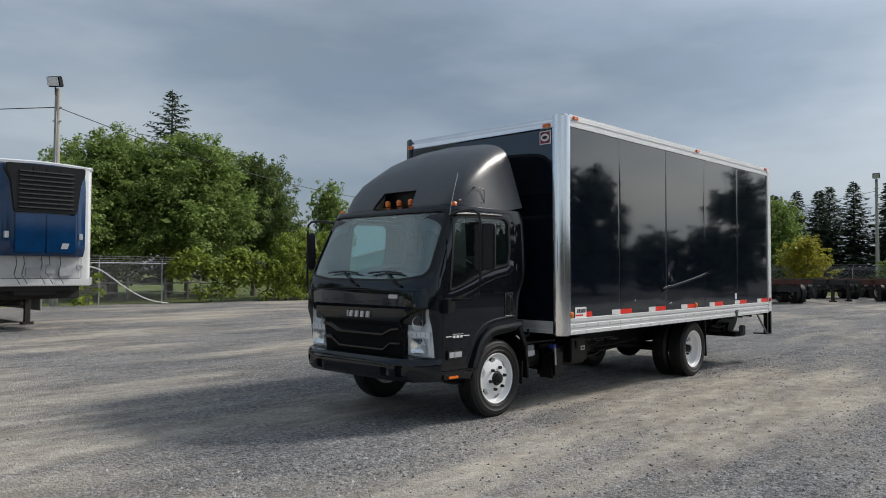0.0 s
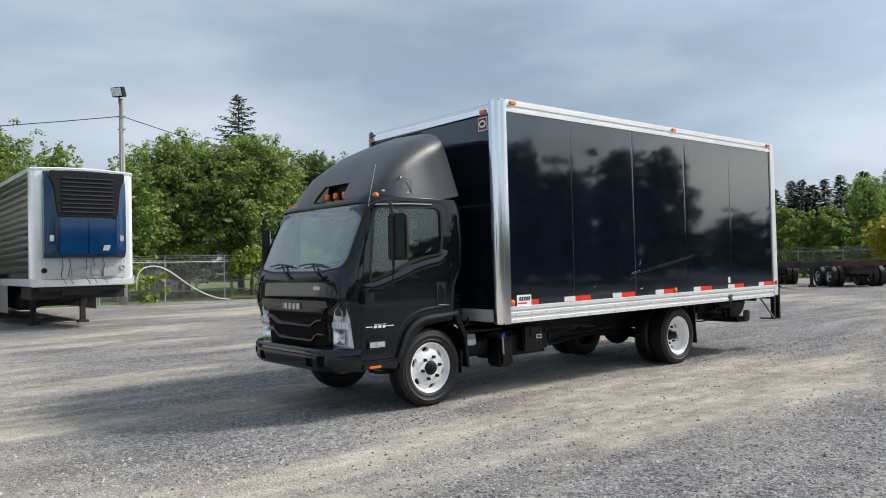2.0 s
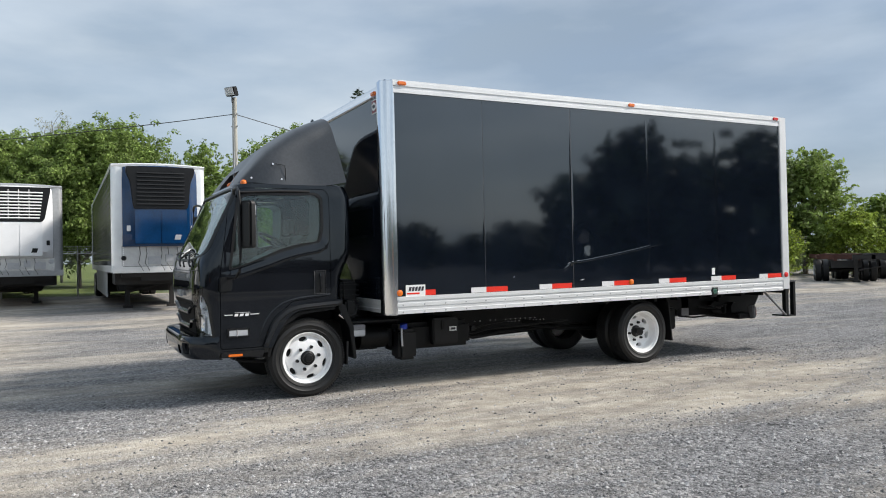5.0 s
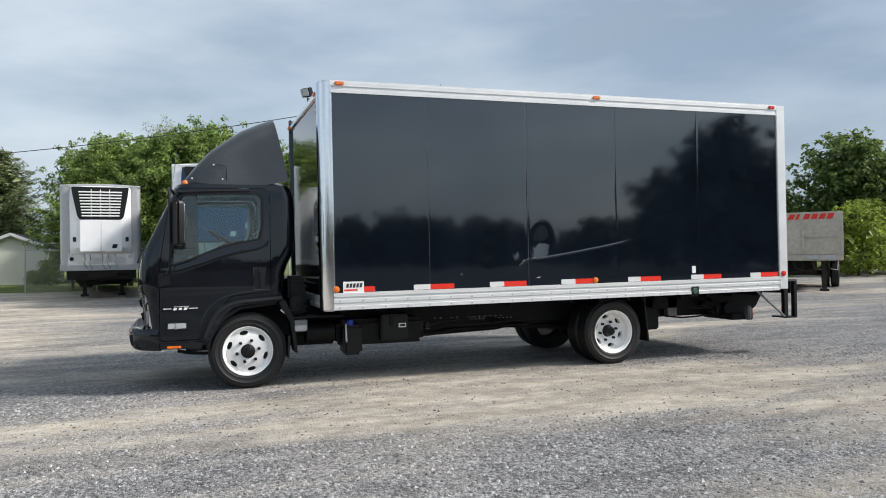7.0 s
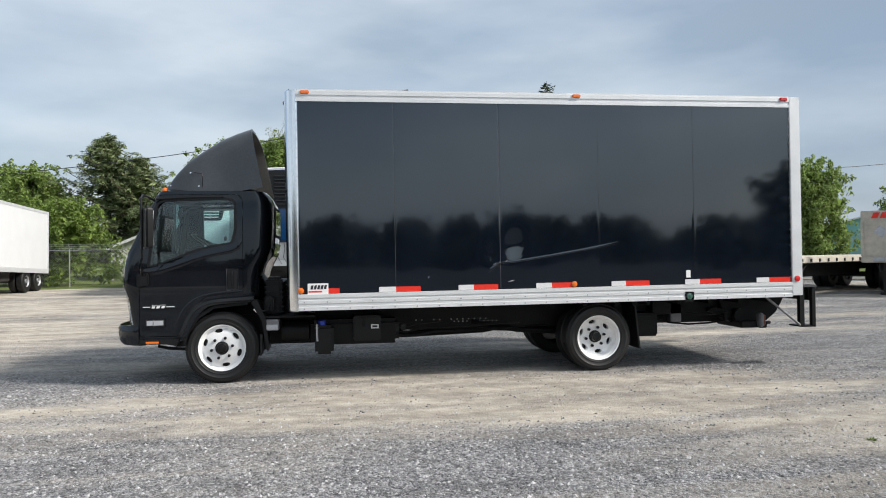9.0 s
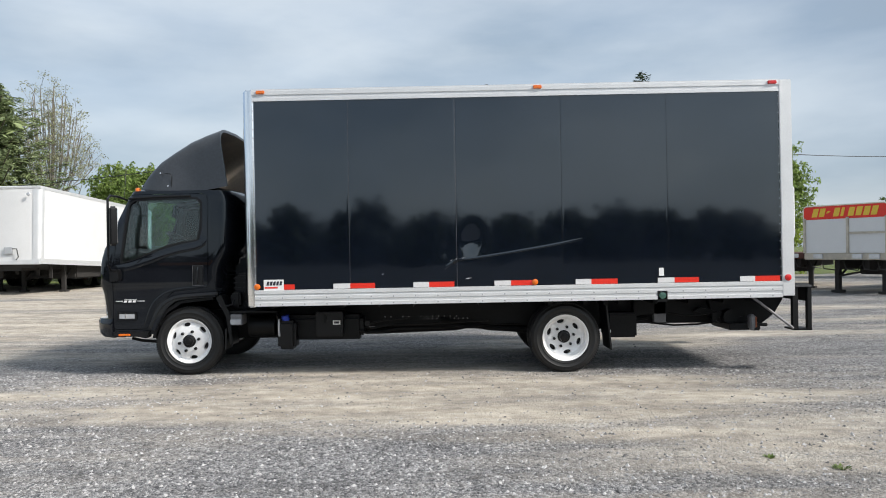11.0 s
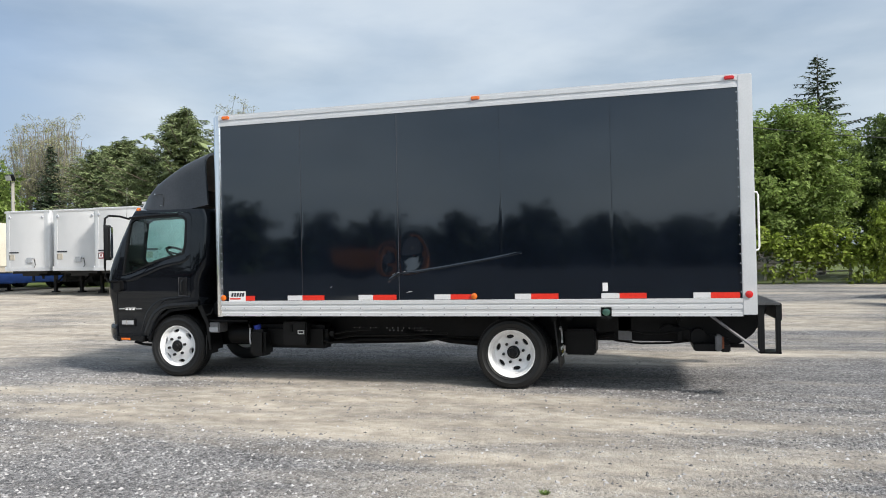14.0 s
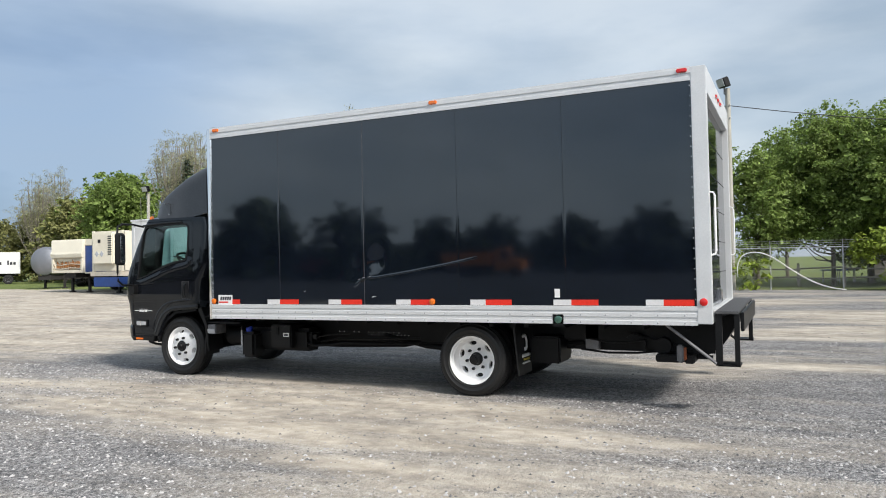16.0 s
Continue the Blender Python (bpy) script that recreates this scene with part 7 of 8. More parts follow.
def van_trailer(x, y, z0, z1, L, label, skin, post, width=2.6, pitch=0.0, unit=None, dark=None, ribs=False, extras=True, turn=0.0, skirt=False):
    t = thing("semi_trailer", label, "trailer", pose(x, y, 0, 0, 0, turn))
    h = width / 2

    def tilt(b):
        if pitch:
            bmesh.ops.transform(b, matrix=Matrix.Translation((0, 0, z0)) @ Matrix.Rotation(radians(-pitch), 4, "Y") @ Matrix.Translation((0, 0, -z0)), verts=b.verts)
        return b
    body = part("body", tilt(prism(bm_new(), [(-L, -h), (-0.16, -h), (-0.05, -h + 0.04), (0, -h + 0.16), (0, h - 0.16), (-0.05, h - 0.04), (-0.16, h), (-L, h)], "z", z0, z1)), skin, t)
    for s in (-1, 1):
        pts = [(0.012, s * (h - 0.28))]
        for i in range(7):
            a = math.pi / 2 * i / 6
            pts.append((-0.14 + 0.152 * math.cos(a), s * (h - 0.14 + 0.152 * math.sin(a))))
        pts += [(-0.24, s * (h + 0.012)), (-0.24, s * (h - 0.02)), (-0.14, s * (h - 0.03)), (-0.03, s * (h - 0.15)), (-0.02, s * (h - 0.28))]
        part("corner_post", tilt(prism(bm_new(), pts, "z", z0 - 0.02, z1 + 0.01)), post, body)
        part("top_rail", tilt(box(bm_new(), -L, -0.2, s * h - 0.014, s * h + 0.014, z1 - 0.10, z1 + 0.012)), post, body)
        part("bottom_rail", tilt(box(bm_new(), -L, 0.0, s * h - 0.016, s * h + 0.016, z0 - 0.06, z0 + 0.14)), M_RAIL, body)
        part("rear_post", tilt(box(bm_new(), -L - 0.01, -L + 0.09, s * h - 0.03, s * h + 0.018, z0, z1)), M_RAIL, body)
        if ribs:
            for i in range(13):
                z = z0 + 0.28 + i * (z1 - z0 - 0.45) / 13
                b = prism(bm_new(), [(s * h, z), (s * (h + 0.012), z + 0.03), (s * (h + 0.012), z + 0.15), (s * h, z + 0.18)], "x", -L + 0.1, -0.25)
                part("side_corrugation", tilt(b), skin, body)
    part("front_sill", tilt(bevel(box(bm_new(), -0.12, 0.03, -h, h, z0 - 0.08, z0 + 0.10), 0.02)), post, body)
    rings = []
    for i in range(13):
        v = -1 + i / 6
        zt = z1 + (0.05 * (1 - v * v) if unit else 0.02)
        xf = 0.05 * (1 - v * v) if unit else 0.016
        rings.append([(-0.12, h * v, z1 - 0.08), (xf, h * v, z1 - 0.08), (xf + 0.01, h * v, zt - 0.03), (xf - 0.03, h * v, zt), (-0.12, h * v, zt)])
    part("front_header", tilt(loft(bm_new(), rings)), post, body)
    part("under_frame", bevel(box(bm_new(), -L + 0.2, -0.2, -0.5, 0.5, z0 - 0.32, z0 - 0.06), 0.02), M_UNDER, t)
    part("king_plate", box(bm_new(), -1.6, -0.15, -1.0, 1.0, z0 - 0.2, z0 - 0.07), M_UNDER, t)
    landing_gear(t, z0 - 0.1, -3.0 if unit else -2.6, 0.66 if unit else 0.8)
    if unit:
        part("cross_member", bevel(box(bm_new(), -1.9, -0.5, -1.15, 1.15, z0 - 0.42, z0 - 0.08), 0.02), M_UNDER, t)
        part("fuel_tank", cyl(bm_new(), (-5.4, -0.7, z0 - 0.42), (-5.4, 0.7, z0 - 0.42), 0.28, n=18), M_UNDER, t)
        part("belly_box", bevel(box(bm_new(), -13.0, -5.8, -1.1, 1.1, 0.42, z0 - 0.1), 0.05), M_UNDER, t)
        part("tyre_carrier", bevel(box(bm_new(), -4.4, -3.4, -0.9, 0.9, z0 - 0.7, z0 - 0.3), 0.03), M_UNDER, t)
    running_gear(t, width, L)
    if not unit:
        part("belly_rack", bevel(box(bm_new(), -L + 3.4, -3.2, -1.0, 1.0, 0.5, z0 - 0.1), 0.05), M_UNDER, t)
        for yy in (-0.9, -0.3, 0.5, 1.0):
            part("hanging_strap", box(bm_new(), -1.3, -1.25, yy - 0.06, yy + 0.06, z0 - 0.42 - 0.2 * abs(yy), z0 - 0.06), M_UNDER, t)
    if skirt:
        for s in (-1, 1):
            part("side_skirt", box(bm_new(), -L + 4.0, -3.6, s * (h - 0.05), s * (h - 0.02), 0.35, z0 - 0.06), M_GALV, t)
    if unit:
        navy = unit is M_NAVY
        w, a0, a1 = 0.99, z0 + (0.66 if navy else 0.52), z1 - 0.05
        H = a1 - a0
        # bowed front, wider at its foot than its rounded crown
        rings = []
        for i in range(13):
            k = i / 12
            z = a0 + H * k
            out = 0.44 * min(1.0, (0.55 + k * 6) if k < 0.08 else 1.0) * (1.0 if k < 0.62 else 1 - 0.42 * ((k - 0.62) / 0.38) ** 2)
            ww = w * (1.0 if k < 0.9 else 1 - 0.05 * (k - 0.9) / 0.1)
            r = []
            for j in range(17):
                v = -1 + j / 8
                r.append((out * (1 - 0.42 * abs(v) ** 5), ww * v, z + (0.05 * (1 - v * v) - 0.05 if k > 0.95 else 0)))
            r += [(-0.02, ww, z), (-0.02, -ww, z)]
            rings.append(r)
        u = part("cooling_unit", loft(bm_new(), rings), unit, t)
        hw = 0.72 if navy else 0.70
        top = a1 - 0.05
        low = a0 + H * (0.46 if navy else 0.50)
        if navy:
            shape = [(-0.90, top), (-0.90, top - 0.16), (-0.80, top - 0.42), (-hw - 0.01, low + 0.10), (-hw + 0.02, low), (hw - 0.02, low), (hw + 0.01, low + 0.10), (0.80, top - 0.42), (0.90, top - 0.16), (0.90, top)]
        else:
            shape = [(-0.92, top), (-0.92, top - 0.10), (-hw - 0.04, low + 0.10), (-hw + 0.04, low), (hw - 0.04, low), (hw + 0.04, low + 0.10), (0.92, top - 0.10), (0.92, top)]
        gm = part("grille_surround", bevel(prism(bm_new(), rounded(shape, 0.05), "x", 0.15, 0.462), 0.015), M_DARK, u, "dark moulded grille surround")
        n = 9
        for i in range(n):
            z = low + 0.10 + i * (top - low - 0.2) / n
            ww = hw - 0.10 + (0.0 if navy else 0.012 * i)
            b = prism(bm_new(), [(0.45, z), (0.50, z + 0.012), (0.485, z + 0.05), (0.45, z + 0.038)], "y", -ww, ww)
            part("grille_slat", bevel(b, 0.004, 1), dark or M_DARK, gm)
        for yy in (-hw * 0.42, 0.0, hw * 0.42):
            part("grille_mullion", box(bm_new(), 0.45, 0.478, yy - 0.012, yy + 0.012, low + 0.08, top - 0.08), dark or M_DARK, gm)
        for y0, y1 in ((-hw + 0.03, -0.006), (0.006, hw - 0.03)):
            b = prism(bm_new(), rounded([(y0, a0 + 0.07), (y0, low - 0.03), (y1, low - 0.03), (y1, a0 + 0.07)], 0.04), "x", 0.40, 0.462)
            part("access_door", bevel(b, 0.012), unit, u)
        for s in (-1, 1):
            part("side_latch", bevel(box(bm_new(), 0.30, 0.40, s * 0.84 - 0.05, s * 0.84 + 0.05, a0 + 0.42, a0 + 0.58), 0.01), M_GREYL if navy else M_DARK, u)
        part("maker_plate", prism(bm_new(), [(0.34, a0 + 0.18), (0.50, a0 + 0.18), (0.54, a0 + 0.32), (0.38, a0 + 0.32)], "x", 0.462, 0.470), M_GREYL if navy else M_DARK, u, "plain maker plate")
        part("lower_sheet", box(bm_new(), 0.0, 0.014, -h + 0.24, h - 0.24, z0 + 0.11, a0 + 0.02), M_SHINE, t, "shiny stainless lower front sheet")
        for yy, zz, rr in ((-0.95, 0.34, 0.07), (0.62, 0.36, 0.06), (0.95, 0.40, 0.08)):
            part("gauge", lathe(bm_new(), [(0, rr), (0.05, rr * 0.95), (0.055, rr * 0.6), (0.04, rr * 0.5)], 16, (0.012, yy, z0 + zz)), M_DARK if yy < 0 else M_GREYL, t)
        for yy in (-0.55, -0.38, 0.02, 0.20, 0.45):
            part("hanging_cable", tube(bm_new(), [(0.10, yy, a0 + 0.02), (0.08, yy + 0.03, a0 - 0.2), (0.06, yy - 0.02, z0 + 0.2), (0.09, yy + 0.1, z0 - 0.02)], 0.009, 5), M_WIRE, t)
        for yy, ww, zz in ((-0.15, 0.17, 0.16), (0.24, 0.10, 0.22), (0.62, 0.17, 0.16)):
            part("connector_box", bevel(box(bm_new(), 0.01, 0.09, yy - ww, yy + ww, z0 + zz, z0 + zz + 0.22), 0.012), M_GREYL, t)
        for s in (-1, 1):
            places = [(0.012, s * (h - 0.29), z0 + 0.15 + i * 0.055) for i in range(10)]
            rivets("rivet", places, (1, 0, 0), 0.014, 0.012, M_STICK if navy else M_GREYL, body)
    elif extras:
        part("connector_box", bevel(box(bm_new(), 0.0, 0.06, 0.0, 0.3, z0 + 0.32, z0 + 0.56), 0.01), M_GREYL, t)
        part("air_hose", tube(bm_new(), [(0.03, 0.3, z0 + 0.5), (0.10, 0.5, z0 + 0.5), (0.08, 0.55, z0 + 0.2), (0.05, 0.45, z0 + 0.1)], 0.02, 5), M_WIRE, t)
        for yy in (-1.0, 0.9):
            b = lathe(bm_new(), [(0, 0.07), (0.03, 0.06), (0.035, 0.02)], 12, (0.0, yy, z1 - 0.3))
            part("marker_lamp", b, M_GREYL, t)
        placard = part("placard", box(bm_new(), 0.0, 0.012, -1.05, -0.75, z0 + 0.45, z0 + 0.72), M_WINE if extras == 2 else M_BEIGE, t)
        if extras == 2:
            part("placard_field", box(bm_new(), 0.008, 0.015, -1.0, -0.80, z0 + 0.50, z0 + 0.67), M_STICK, placard)
            part("placard_mark", box(bm_new(), 0.010, 0.018, -0.94, -0.86, z0 + 0.54, z0 + 0.64), M_WINE, placard)
            part("notice_plate", box(bm_new(), 0.0, 0.012, -0.62, -0.36, z0 + 0.42, z0 + 0.74), M_BEIGE, t)
        part("placard_bars", box(bm_new(), 0.0, 0.014, -1.05, -0.5, z0 + 0.78, z0 + 0.84), M_INK, t)
    return t


van_trailer(-15.15, 0.17, 1.22, 4.20, 15.8, "stainless refrigerated trailer with navy cooling unit", M_STEEL, M_BRIGHT, width=2.5, unit=M_NAVY, ribs=True, skirt=True)
van_trailer(-20.8, -3.6, 1.12, 4.07, 15.8, "refrigerated trailer with white cooling unit", M_GALV, M_GALV, unit=M_UNITW, dark=M_STICK, turn=5)
van_trailer(-18.3, -13.15, 1.22, 4.02, 10.0, "short white box trailer with nose raised on its legs", M_VAN, M_RAIL, pitch=2.2)
van_trailer(-19.0, -16.15, 1.22, 3.90, 10.0, "white box trailer with a small placard", M_VAN, M_RAIL, extras=2)
van_trailer(-19.8, -19.1, 1.22, 3.95, 10.0, "plain white box trailer", M_VAN, M_RAIL)
van_trailer(-20.3, -22.35, 1.22, 4.0, 10.0, "plain white box trailer", M_VAN, M_RAIL)
t = van_trailer(-37.3, -73.3, 1.17, 3.4, 9.0, "far white box trailer with dark side lettering", M_VAN, M_VAN, turn=-35, extras=False)
for i, (x0, w, h) in enumerate(((-8.6, 0.22, 0.30), (-8.3, 0.24, 0.30), (-7.98, 0.16, 0.46), (-7.3, 0.26, 0.30), (-6.95, 0.24, 0.30), (-6.6, 0.12, 0.44), (-6.35, 0.26, 0.30), (-6.0, 0.3, 0.46), (-5.5, 0.28, 0.30), (-5.1, 0.3, 0.46))):
    part("lettering_bar", box(bm_new(), x0, x0 + w, 1.304, 1.312, 2.05, 2.05 + h), M_INK, t)

# cream refrigerated container on a blue chassis
t = thing("container_trailer", "cream refrigerated container on a blue flat trailer", "trailer", pose(-23.0, -28.6, 0))
body = part("body", bevel(box(bm_new(), -9, 0, -1.3, 1.3, 1.35, 3.7), 0.02), M_CREAM, t)
part("end_frame", bevel(box(bm_new(), -0.1, 0.05, -1.3, -1.12, 1.3, 3.72), 0.02), M_CREAM, body)
part("end_frame", bevel(box(bm_new(), -0.1, 0.05, 1.12, 1.3, 1.3, 3.72), 0.02), M_CREAM, body)
u = part("cooling_unit", bevel(box(bm_new(), 0, 0.35, -0.9, 0.75, 1.75, 3.6), 0.06), M_CREAM, t)
for i in range(9):
    part("vent_slat", box(bm_new(), 0.34, 0.37, 0.42, 0.70, 2.3 + i * 0.13, 2.36 + i * 0.13), M_DARK, u)
for yy in (-0.5, -0.1):
    part("diamond_placard", prism(bm_new(), [(yy - 0.17, 2.35), (yy, 2.18), (yy + 0.17, 2.35), (yy, 2.52)], "x", 0.35, 0.365), M_GREYL, u)
part("hatch", box(bm_new(), 0.35, 0.362, -0.42, -0.2, 3.0, 3.2), M_DARK, u)
part("chassis", bevel(box(bm_new(), -9, 0.4, -0.75, 1.4, 0.42, 0.98), 0.03), M_ROYAL, t, "royal blue flat chassis")
part("deck", box(bm_new(), -9, 0.2, -1.25, 1.25, 1.05, 1.32), M_BEIGE, t)
landing_gear(t, 0.6, -1.5)
running_gear(t, 2.5, 9)
t = thing("cargo_trailer", "cream box body with rusty torn lower front", "trailer", pose(-24.2, -33.7, 0))
b = bm_new()
box(b, -7, -0.22, -1.5, 1.4, 1.25, 3.36)
part("body", bevel(b, 0.03), M_CREAM, t)
part("front_cap", bevel(prism(bm_new(), [(-0.22, 2.16), (0.04, 2.22), (0.10, 2.45), (0.0, 2.62), (0.0, 3.26), (-0.06, 3.36), (-0.22, 3.36)], "y", -1.5, 1.4), 0.02), M_CREAM, t, "bulged cream front sheet")
for s in (-1.5, 1.2):
    part("front_cheek", bevel(box(bm_new(), -0.22, 0.0, s, s + 0.2, 1.25, 2.2), 0.02), M_CREAM, t)
part("front_sill", bevel(box(bm_new(), -0.22, 0.02, -1.3, 1.2, 1.25, 1.42), 0.02), M_CREAM, t)
rnd = random.Random(9)
for i in range(13):
    y0, z = -1.26 + i * 0.18, rnd.uniform(1.48, 1.62)
    q = [(y0, z), (y0 + rnd.uniform(0.1, 0.22), z + rnd.uniform(-0.06, 0.02)), (y0 + rnd.uniform(0.12, 0.24), z + rnd.uniform(0.28, 0.46)), (y0 + rnd.uniform(-0.04, 0.08), z + rnd.uniform(0.24, 0.5))]
    part("torn_strip", prism(bm_new(), q, "x", -0.2 + 0.012 * i, -0.18 + 0.012 * i), M_ORUST, t, "rusty torn sheet")
for z in (1.55, 1.80):
    part("bent_rail", tube(bm_new(), [(0.0, -1.3, z), (0.03, -0.5, z - 0.06), (0.0, 0.3, z + 0.03), (0.02, 1.2, z - 0.02)], 0.03, 6), M_BEIGE, t)
part("blue_panel", bevel(box(bm_new(), -6.8, -0.18, 1.41, 2.16, 1.3, 2.95), 0.02), M_ROYAL, t, "royal blue end panel")
part("blue_cap", bevel(box(bm_new(), -6.8, -0.16, 1.41, 2.18, 2.955, 3.36), 0.02), M_CREAM, t)
part("blue_base", bevel(box(bm_new(), -6.8, -0.16, 1.41, 2.18, 1.2, 1.295), 0.01), M_CREAM, t)
part("under_frame", box(bm_new(), -7, -0.2, -0.5, 0.5, 0.95, 1.25), M_UNDER, t)
landing_gear(t, 1.0, -1.0)
running_gear(t, 2.5, 7)
t = thing("tank_trailer", "dull metal tank trailer seen from its end", "tank trailer", pose(-29.5, -43.5, 0, 0, 0, 20))
b = lathe(bm_new(), [(-9.0, 0.3), (-8.9, 0.8), (-8.7, 1.05), (-8.4, 1.12), (-0.5, 1.12), (-0.2, 1.05), (0.0, 0.8), (0.08, 0.3)], 28, (0, 0, 2.1))
part("tank", b, M_TANK, t)
part("under_frame", box(bm_new(), -9, -0.3, -0.5, 0.5, 0.7, 1.05), M_UNDER, t)
running_gear(t, 2.5, 9)
landing_gear(t, 1.0, -1.6)


def flatbed(x, y, L, label, head, lettering, deck, rows=2, turn=0.0, gear=True):
    t = thing("flatbed_trailer", label, "trailer", pose(x, y, 0, 0, 0, turn))
    part("deck", bevel(box(bm_new(), -L, 0, -1.28, 1.28, 1.02, 1.22), 0.02), deck, t)
    for i in range(int(L / 0.6)):
        part("deck_stake", box(bm_new(), -i * 0.6 - 0.2, -i * 0.6 - 0.12, -1.31, 1.31, 1.06, 1.16), M_UNDER, t)
    for s in (-0.45, 0.45):
        part("main_beam", box(bm_new(), -L, -0.4, s - 0.06, s + 0.06, 0.72, 1.02), M_UNDER, t)
    if head:
        hb = part("headboard", bevel(box(bm_new(), -0.1, 0.0, -1.28, 1.28, 1.22, 2.6 if head is M_BEIGE else 2.3), 0.015), M_BEIGE if head is M_BEIGE else M_VAN, t, "tall headboard with slanted lettering bars")
        if head is not M_BEIGE:
            part("header_band", prism(bm_new(), rounded([(-1.28, 2.24), (1.28, 2.24), (1.28, 2.64), (-1.28, 2.64)], 0.09), "x", -0.1, 0.008), head, hb)
            part("header_edge", tube(bm_new(), [(0.0, -1.28, 1.25), (0.0, -1.28, 2.54), (0.0, -1.25, 2.61), (0.0, -1.18, 2.645), (0.0, 1.18, 2.645), (0.0, 1.25, 2.61), (0.0, 1.28, 2.54), (0.0, 1.28, 1.25)], 0.022, 6), M_CREAM, hb)
        for yy in (-1.24, 0.12, 1.24):
            part("headboard_stake", bevel(box(bm_new(), 0.0, 0.04, yy - 0.04, yy + 0.04, 1.22, 2.28), 0.006), M_BEIGE, hb)
        part("headboard_rail", bevel(box(bm_new(), 0.0, 0.035, 0.12, 1.28, 1.78, 1.84), 0.006), M_BEIGE, hb)
        if head is M_BEIGE:
            part("notice_plate", prism(bm_new(), [(-0.95, 1.95), (-0.72, 1.78), (-0.55, 1.98), (-0.78, 2.15)], "x", 0.002, 0.008), M_GREYL, hb)
        low, tall = (2.37, 0.17) if head is M_BEIGE else (2.31, 0.255)
        for i in range(9):
            # plain slanted bars in place of the lettering
            y0, w = -1.0 + i * 0.225, (0.09 if i in (2, 4) else 0.17)
            z0, z1 = (low + 0.4 * tall, low + 0.65 * tall) if i == 2 else (low, low + tall)
            b = prism(bm_new(), [(y0, z0), (y0 + w, z0), (y0 + w + 0.07, z1), (y0 + 0.07, z1)], "x", 0.006, 0.016)
            part("lettering_bar", b, lettering, hb)
    part("belly_rack", bevel(box(bm_new(), -L + 2.9, -1.6, -0.5, 0.5, 0.55, 1.0), 0.03), M_UNDER, t)
    for yy in (-0.9, -0.2, 0.35, 0.8):
        part("hanging_hose", tube(bm_new(), [(-0.3, yy, 0.98), (-0.25, yy + 0.1, 0.75), (-0.5, yy + 0.3, 0.7), (-0.8, yy + 0.3, 0.95)], 0.02, 5), M_WIRE, t)
    for yy in (-0.8, 0.4, 0.9):
        part("front_fitting", bevel(box(bm_new(), 0.0, 0.05, yy - 0.15, yy + 0.15, 1.05, 1.19), 0.01), M_GREYL, t)
    if gear:
        landing_gear(t, 1.0, -0.85, 0.72)
        if rows:
            running_gear(t, 2.5, L, rows, M_UNDER)
    return t


flatbed(-10.93, 18.18, 6.4, "grey flatbed trailer with beige headboard and red lettering bars", M_BEIGE, M_TAPER, M_BEIGE, turn=-46)
M_GOLD = surf("yellow_lettering", (0.75, 0.5, 0.05), 0.5, 0, 0.1, 20, 80, 0)
flatbed(-13.2, 14.75, 9.2, "grey flatbed trailer with white headboard and red header", M_TAPER, M_GOLD, M_BEIGE, turn=-60)
flatbed(-16.5, 14.4, 5.0, "rusty low flatbed trailer standing on its legs", None, None, M_RUST, rows=0, turn=-40)


def chassis(x, y, turn, paint):
    t = thing("container_chassis", "skeletal container chassis stored on the gravel", "chassis", pose(x, y, 0, 0, 0, turn), "stored chassis")
    for s in (-0.45, 0.45):
        part("main_beam", box(bm_new(), -9, 0, s - 0.07, s + 0.07, 0.95, 1.25), paint, t)
    for xx in (-8.9, -6.0, -3.0, -0.1):
        part("cross_beam", bevel(box(bm_new(), xx - 0.1, xx + 0.1, -1.2, 1.2, 1.02, 1.22), 0.01), paint, t)
    landing_gear(t, 1.0, -2.4)
    running_gear(t, 2.5, 9, 2, M_VAN if paint is M_RUST else M_UNDER)
    for s in (-1, 1):
        part("side_sill", box(bm_new(), -9, -6.4, s * 1.1 - 0.06, s * 1.1 + 0.06, 1.04, 1.18), paint, t)
    part("spring_hanger", box(bm_new(), -8.9, -6.2, -0.6, 0.6, 0.62, 0.95), M_UNDER, t)
    return t


c0 = chassis(-19.0, 35.6, 128, M_RUST)
c1 = chassis(-10.9, 27.2, -50, M_UNDER)
for i in range(9):
    x, y = -9.6 + i * 1.45, 30.0 + i * 2.7
    turn = -50 + 6 * math.sin(i * 1.7)
    if i % 3 == 1:
        copy_thing(c0, pose(x, y, 0, 0, 0, turn + 180) @ Matrix.Translation((9.0, 0, 0)))
    else:
        copy_thing((c1, c0)[i % 2], pose(x, y, 0, 0, 0, turn))

# ---- buildings ----
M_SIDING = surf("pale_siding", (0.66, 0.65, 0.58), 0.7, 0, 0.08, 2, 30, 0.1)
M_SHINGLE = surf("grey_shingles", (0.13, 0.12, 0.12), 0.9, 0, 0.3, 4, 50, 0.4)
M_TEAL = surf("teal_metal_siding", (0.20, 0.42, 0.45), 0.5, 0.1, 0.1, 1, 20, 0.1)
M_BLUEROOF = surf("blue_metal_roof", (0.07, 0.16, 0.36), 0.45, 0.1, 0.15, 1, 20, 0.1)


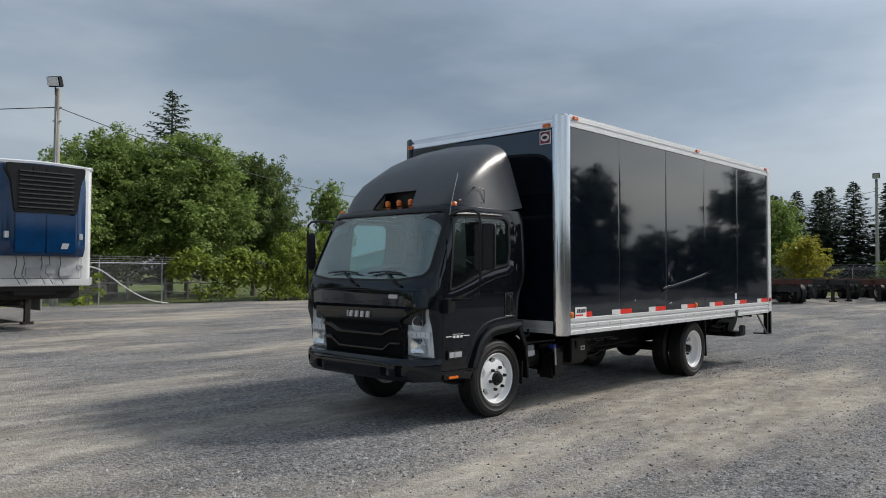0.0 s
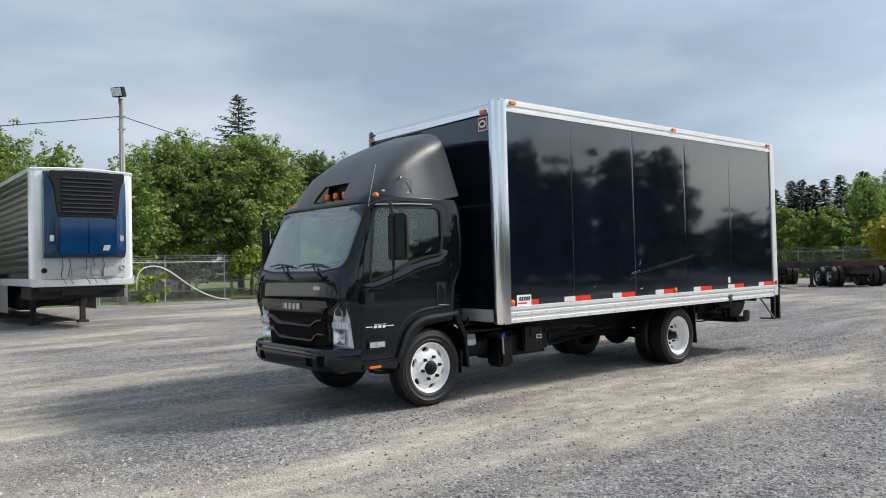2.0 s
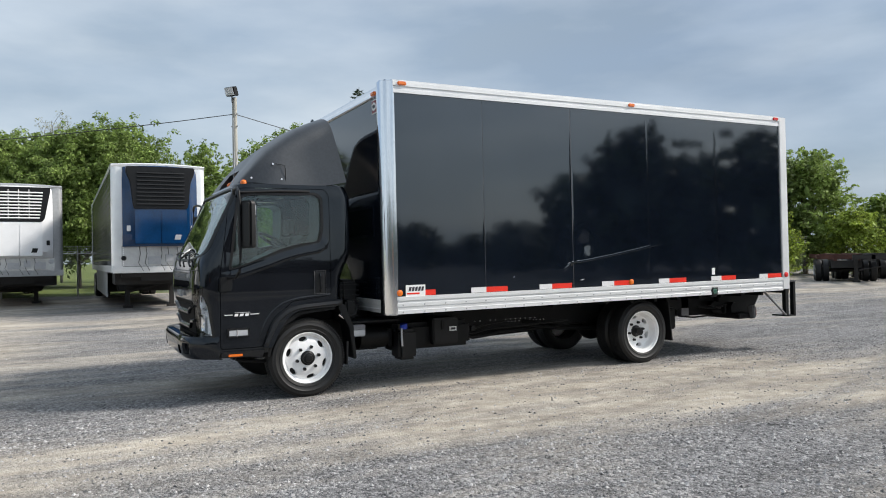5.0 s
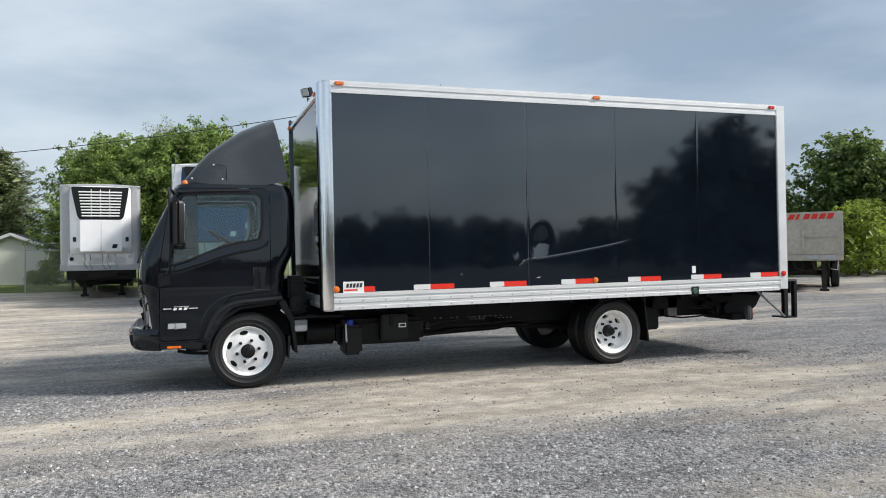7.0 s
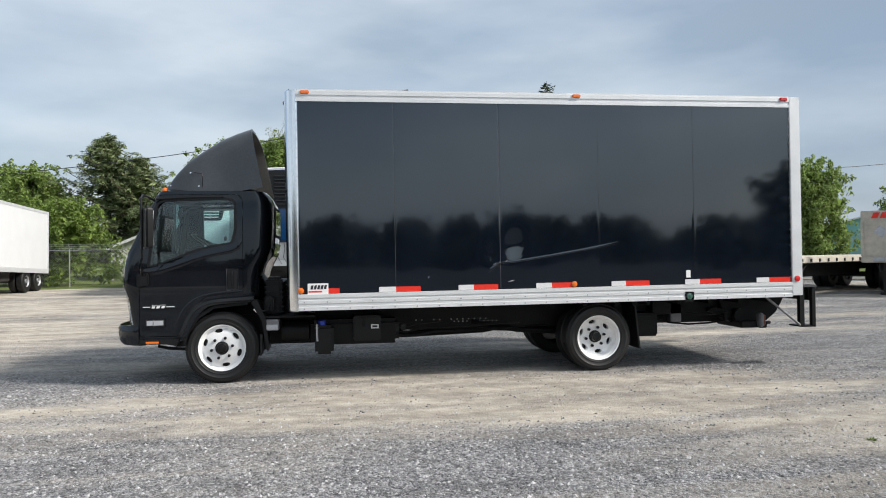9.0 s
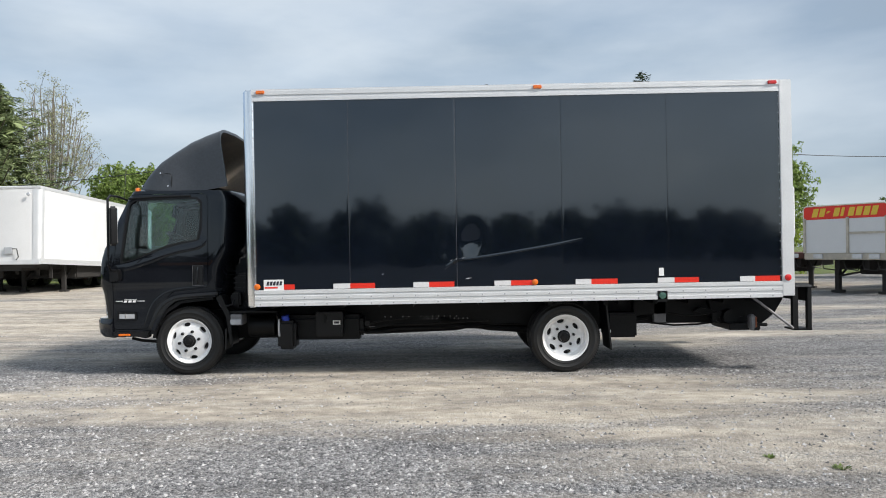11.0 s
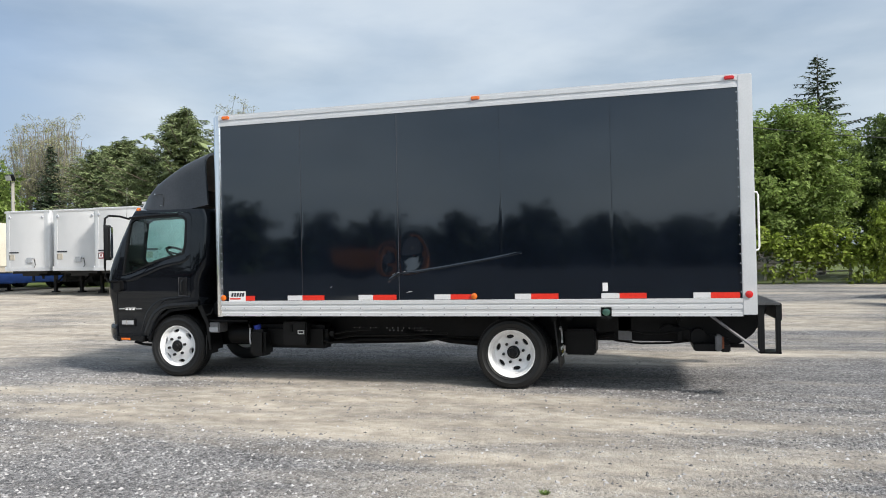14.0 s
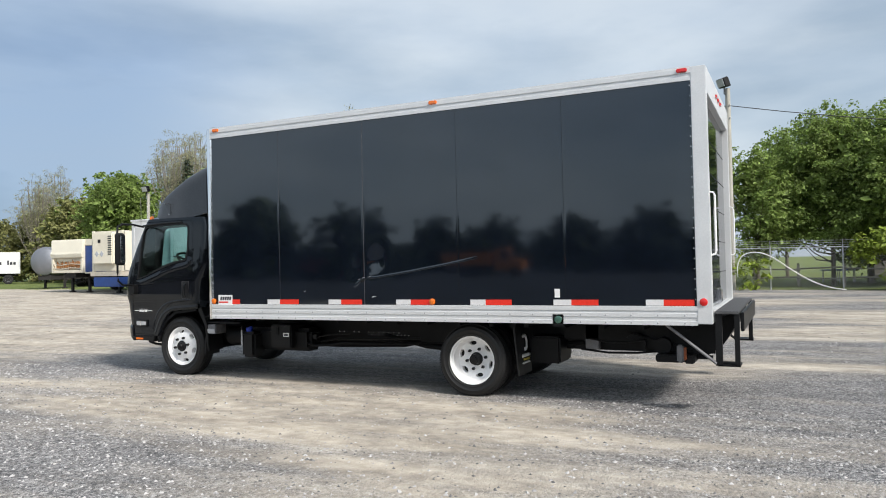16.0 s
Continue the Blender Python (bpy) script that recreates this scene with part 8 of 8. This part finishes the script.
def gable_house(name, x, y, w, d, eave, ridge, wall, roof, label, turn=0.0, boards=0.2, vertical=False):
    t = thing(name, label, "building", pose(x, y, 0, 0, 0, turn))
    h = w / 2
    body = part("wall", prism(bm_new(), [(-h, 0), (h, 0), (h, eave), (0, ridge), (-h, eave)], "x", -d, 0), wall, t)
    for s in (-1, 1):
        b = prism(bm_new(), [(s * (h + 0.3), eave - 0.3 * (ridge - eave) / h), (s * (h + 0.3), eave - 0.3 * (ridge - eave) / h + 0.12), (0, ridge + 0.14), (0, ridge + 0.02)], "x", -d - 0.3, 0.3)
        part("roof_slope", b, roof, t)
        b = prism(bm_new(), [(s * (h + 0.32), eave - 0.32 * (ridge - eave) / h - 0.06), (s * (h + 0.32), eave - 0.32 * (ridge - eave) / h + 0.13), (0, ridge + 0.15), (0, ridge - 0.04)], "x", 0.30, 0.33)
        part("barge_board", b, M_VAN, t)
    if vertical:
        n = int(w / boards)
        for i in range(n):
            yy = -h + i * boards
            part("wall_rib", box(bm_new(), 0.0, 0.03, yy, yy + 0.06, 0.0, eave + (ridge - eave) * (1 - abs(yy + 0.03) / h)), wall, body)
    else:
        for i in range(int(eave / boards)):
            part("siding_board", prism(bm_new(), [(0, i * boards), (0.03, i * boards), (0.008, (i + 1) * boards)], "y", -h, h), wall, body)
    return t


gable_house("garage", -42.0, -10.75, 4.3, 4.5, 2.1, 2.97, M_SIDING, M_SHINGLE, "small pale-sided garage with a gable roof behind the fence")
gable_house("metal_building", -70.0, 66.0, 16, 30, 3.6, 5.7, M_TEAL, M_BLUEROOF, "teal metal building with a blue roof", -35, 0.6, True)



# ---- on the lawn behind the fence ----
t = thing("trampoline", "round trampoline with a blue rim on the lawn", "trampoline", pose(-40.0, 10.1, 0))
ring = [(0.95 * math.cos(2 * math.pi * i / 24), 0.95 * math.sin(2 * math.pi * i / 24)) for i in range(24)]
inner = [(x * 0.80, y * 0.80) for x, y in ring]
part("mat", prism(bm_new(), inner, "z", 0.66, 0.67), M_DARK, t)
b = bm_new()
loft(b, [[(*p, z) for p, z in zip((ring[i], ring[i], inner[i], inner[i]), (0.64, 0.70, 0.70, 0.64))] for i in (*range(24), 0)], True, False)
part("rim_pad", b, M_ROYAL, t, "blue rim pad")
for i in range(6):
    x, y = ring[i * 4]
    part("leg", cyl(bm_new(), (x * 0.95, y * 0.95, 0.0), (x * 0.95, y * 0.95, 0.64), 0.025, n=8), M_GALV, t)
M_OLDWOOD = surf("grey_weathered_wood", (0.26, 0.24, 0.21), 0.9, 0, 0.3, 6, 50, 0.4, stretch=(1, 0.2, 1))
t = thing("rail_fence", "grey weathered wooden rail fence on the lawn", "fence")
for i in range(6):
    part("post", bevel(box(bm_new(), -33.06, -32.94, 5.94 + i * 2.0, 6.06 + i * 2.0, -0.05, 1.15), 0.01), M_OLDWOOD, t)
for z, d in ((0.42, 0.05), (0.88, -0.06)):
    for i in range(5):
        part("rail", tube(bm_new(), [(-32.92, 5.9 + i * 2.0, z), (-32.92, 8.1 + i * 2.0, z + d * (-1) ** i)], 0.045, 6), M_OLDWOOD, t)
gable_house("shed", -47.0, 13.6, 2.4, 2.2, 1.9, 2.4, M_OLDWOOD, M_SHINGLE, "small grey wooden garden shed on the lawn")

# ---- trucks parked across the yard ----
M_FIRE = surf("red_truck_paint", (0.30, 0.022, 0.018), 0.35, 0, 0.2, 3, 40, 0.05)


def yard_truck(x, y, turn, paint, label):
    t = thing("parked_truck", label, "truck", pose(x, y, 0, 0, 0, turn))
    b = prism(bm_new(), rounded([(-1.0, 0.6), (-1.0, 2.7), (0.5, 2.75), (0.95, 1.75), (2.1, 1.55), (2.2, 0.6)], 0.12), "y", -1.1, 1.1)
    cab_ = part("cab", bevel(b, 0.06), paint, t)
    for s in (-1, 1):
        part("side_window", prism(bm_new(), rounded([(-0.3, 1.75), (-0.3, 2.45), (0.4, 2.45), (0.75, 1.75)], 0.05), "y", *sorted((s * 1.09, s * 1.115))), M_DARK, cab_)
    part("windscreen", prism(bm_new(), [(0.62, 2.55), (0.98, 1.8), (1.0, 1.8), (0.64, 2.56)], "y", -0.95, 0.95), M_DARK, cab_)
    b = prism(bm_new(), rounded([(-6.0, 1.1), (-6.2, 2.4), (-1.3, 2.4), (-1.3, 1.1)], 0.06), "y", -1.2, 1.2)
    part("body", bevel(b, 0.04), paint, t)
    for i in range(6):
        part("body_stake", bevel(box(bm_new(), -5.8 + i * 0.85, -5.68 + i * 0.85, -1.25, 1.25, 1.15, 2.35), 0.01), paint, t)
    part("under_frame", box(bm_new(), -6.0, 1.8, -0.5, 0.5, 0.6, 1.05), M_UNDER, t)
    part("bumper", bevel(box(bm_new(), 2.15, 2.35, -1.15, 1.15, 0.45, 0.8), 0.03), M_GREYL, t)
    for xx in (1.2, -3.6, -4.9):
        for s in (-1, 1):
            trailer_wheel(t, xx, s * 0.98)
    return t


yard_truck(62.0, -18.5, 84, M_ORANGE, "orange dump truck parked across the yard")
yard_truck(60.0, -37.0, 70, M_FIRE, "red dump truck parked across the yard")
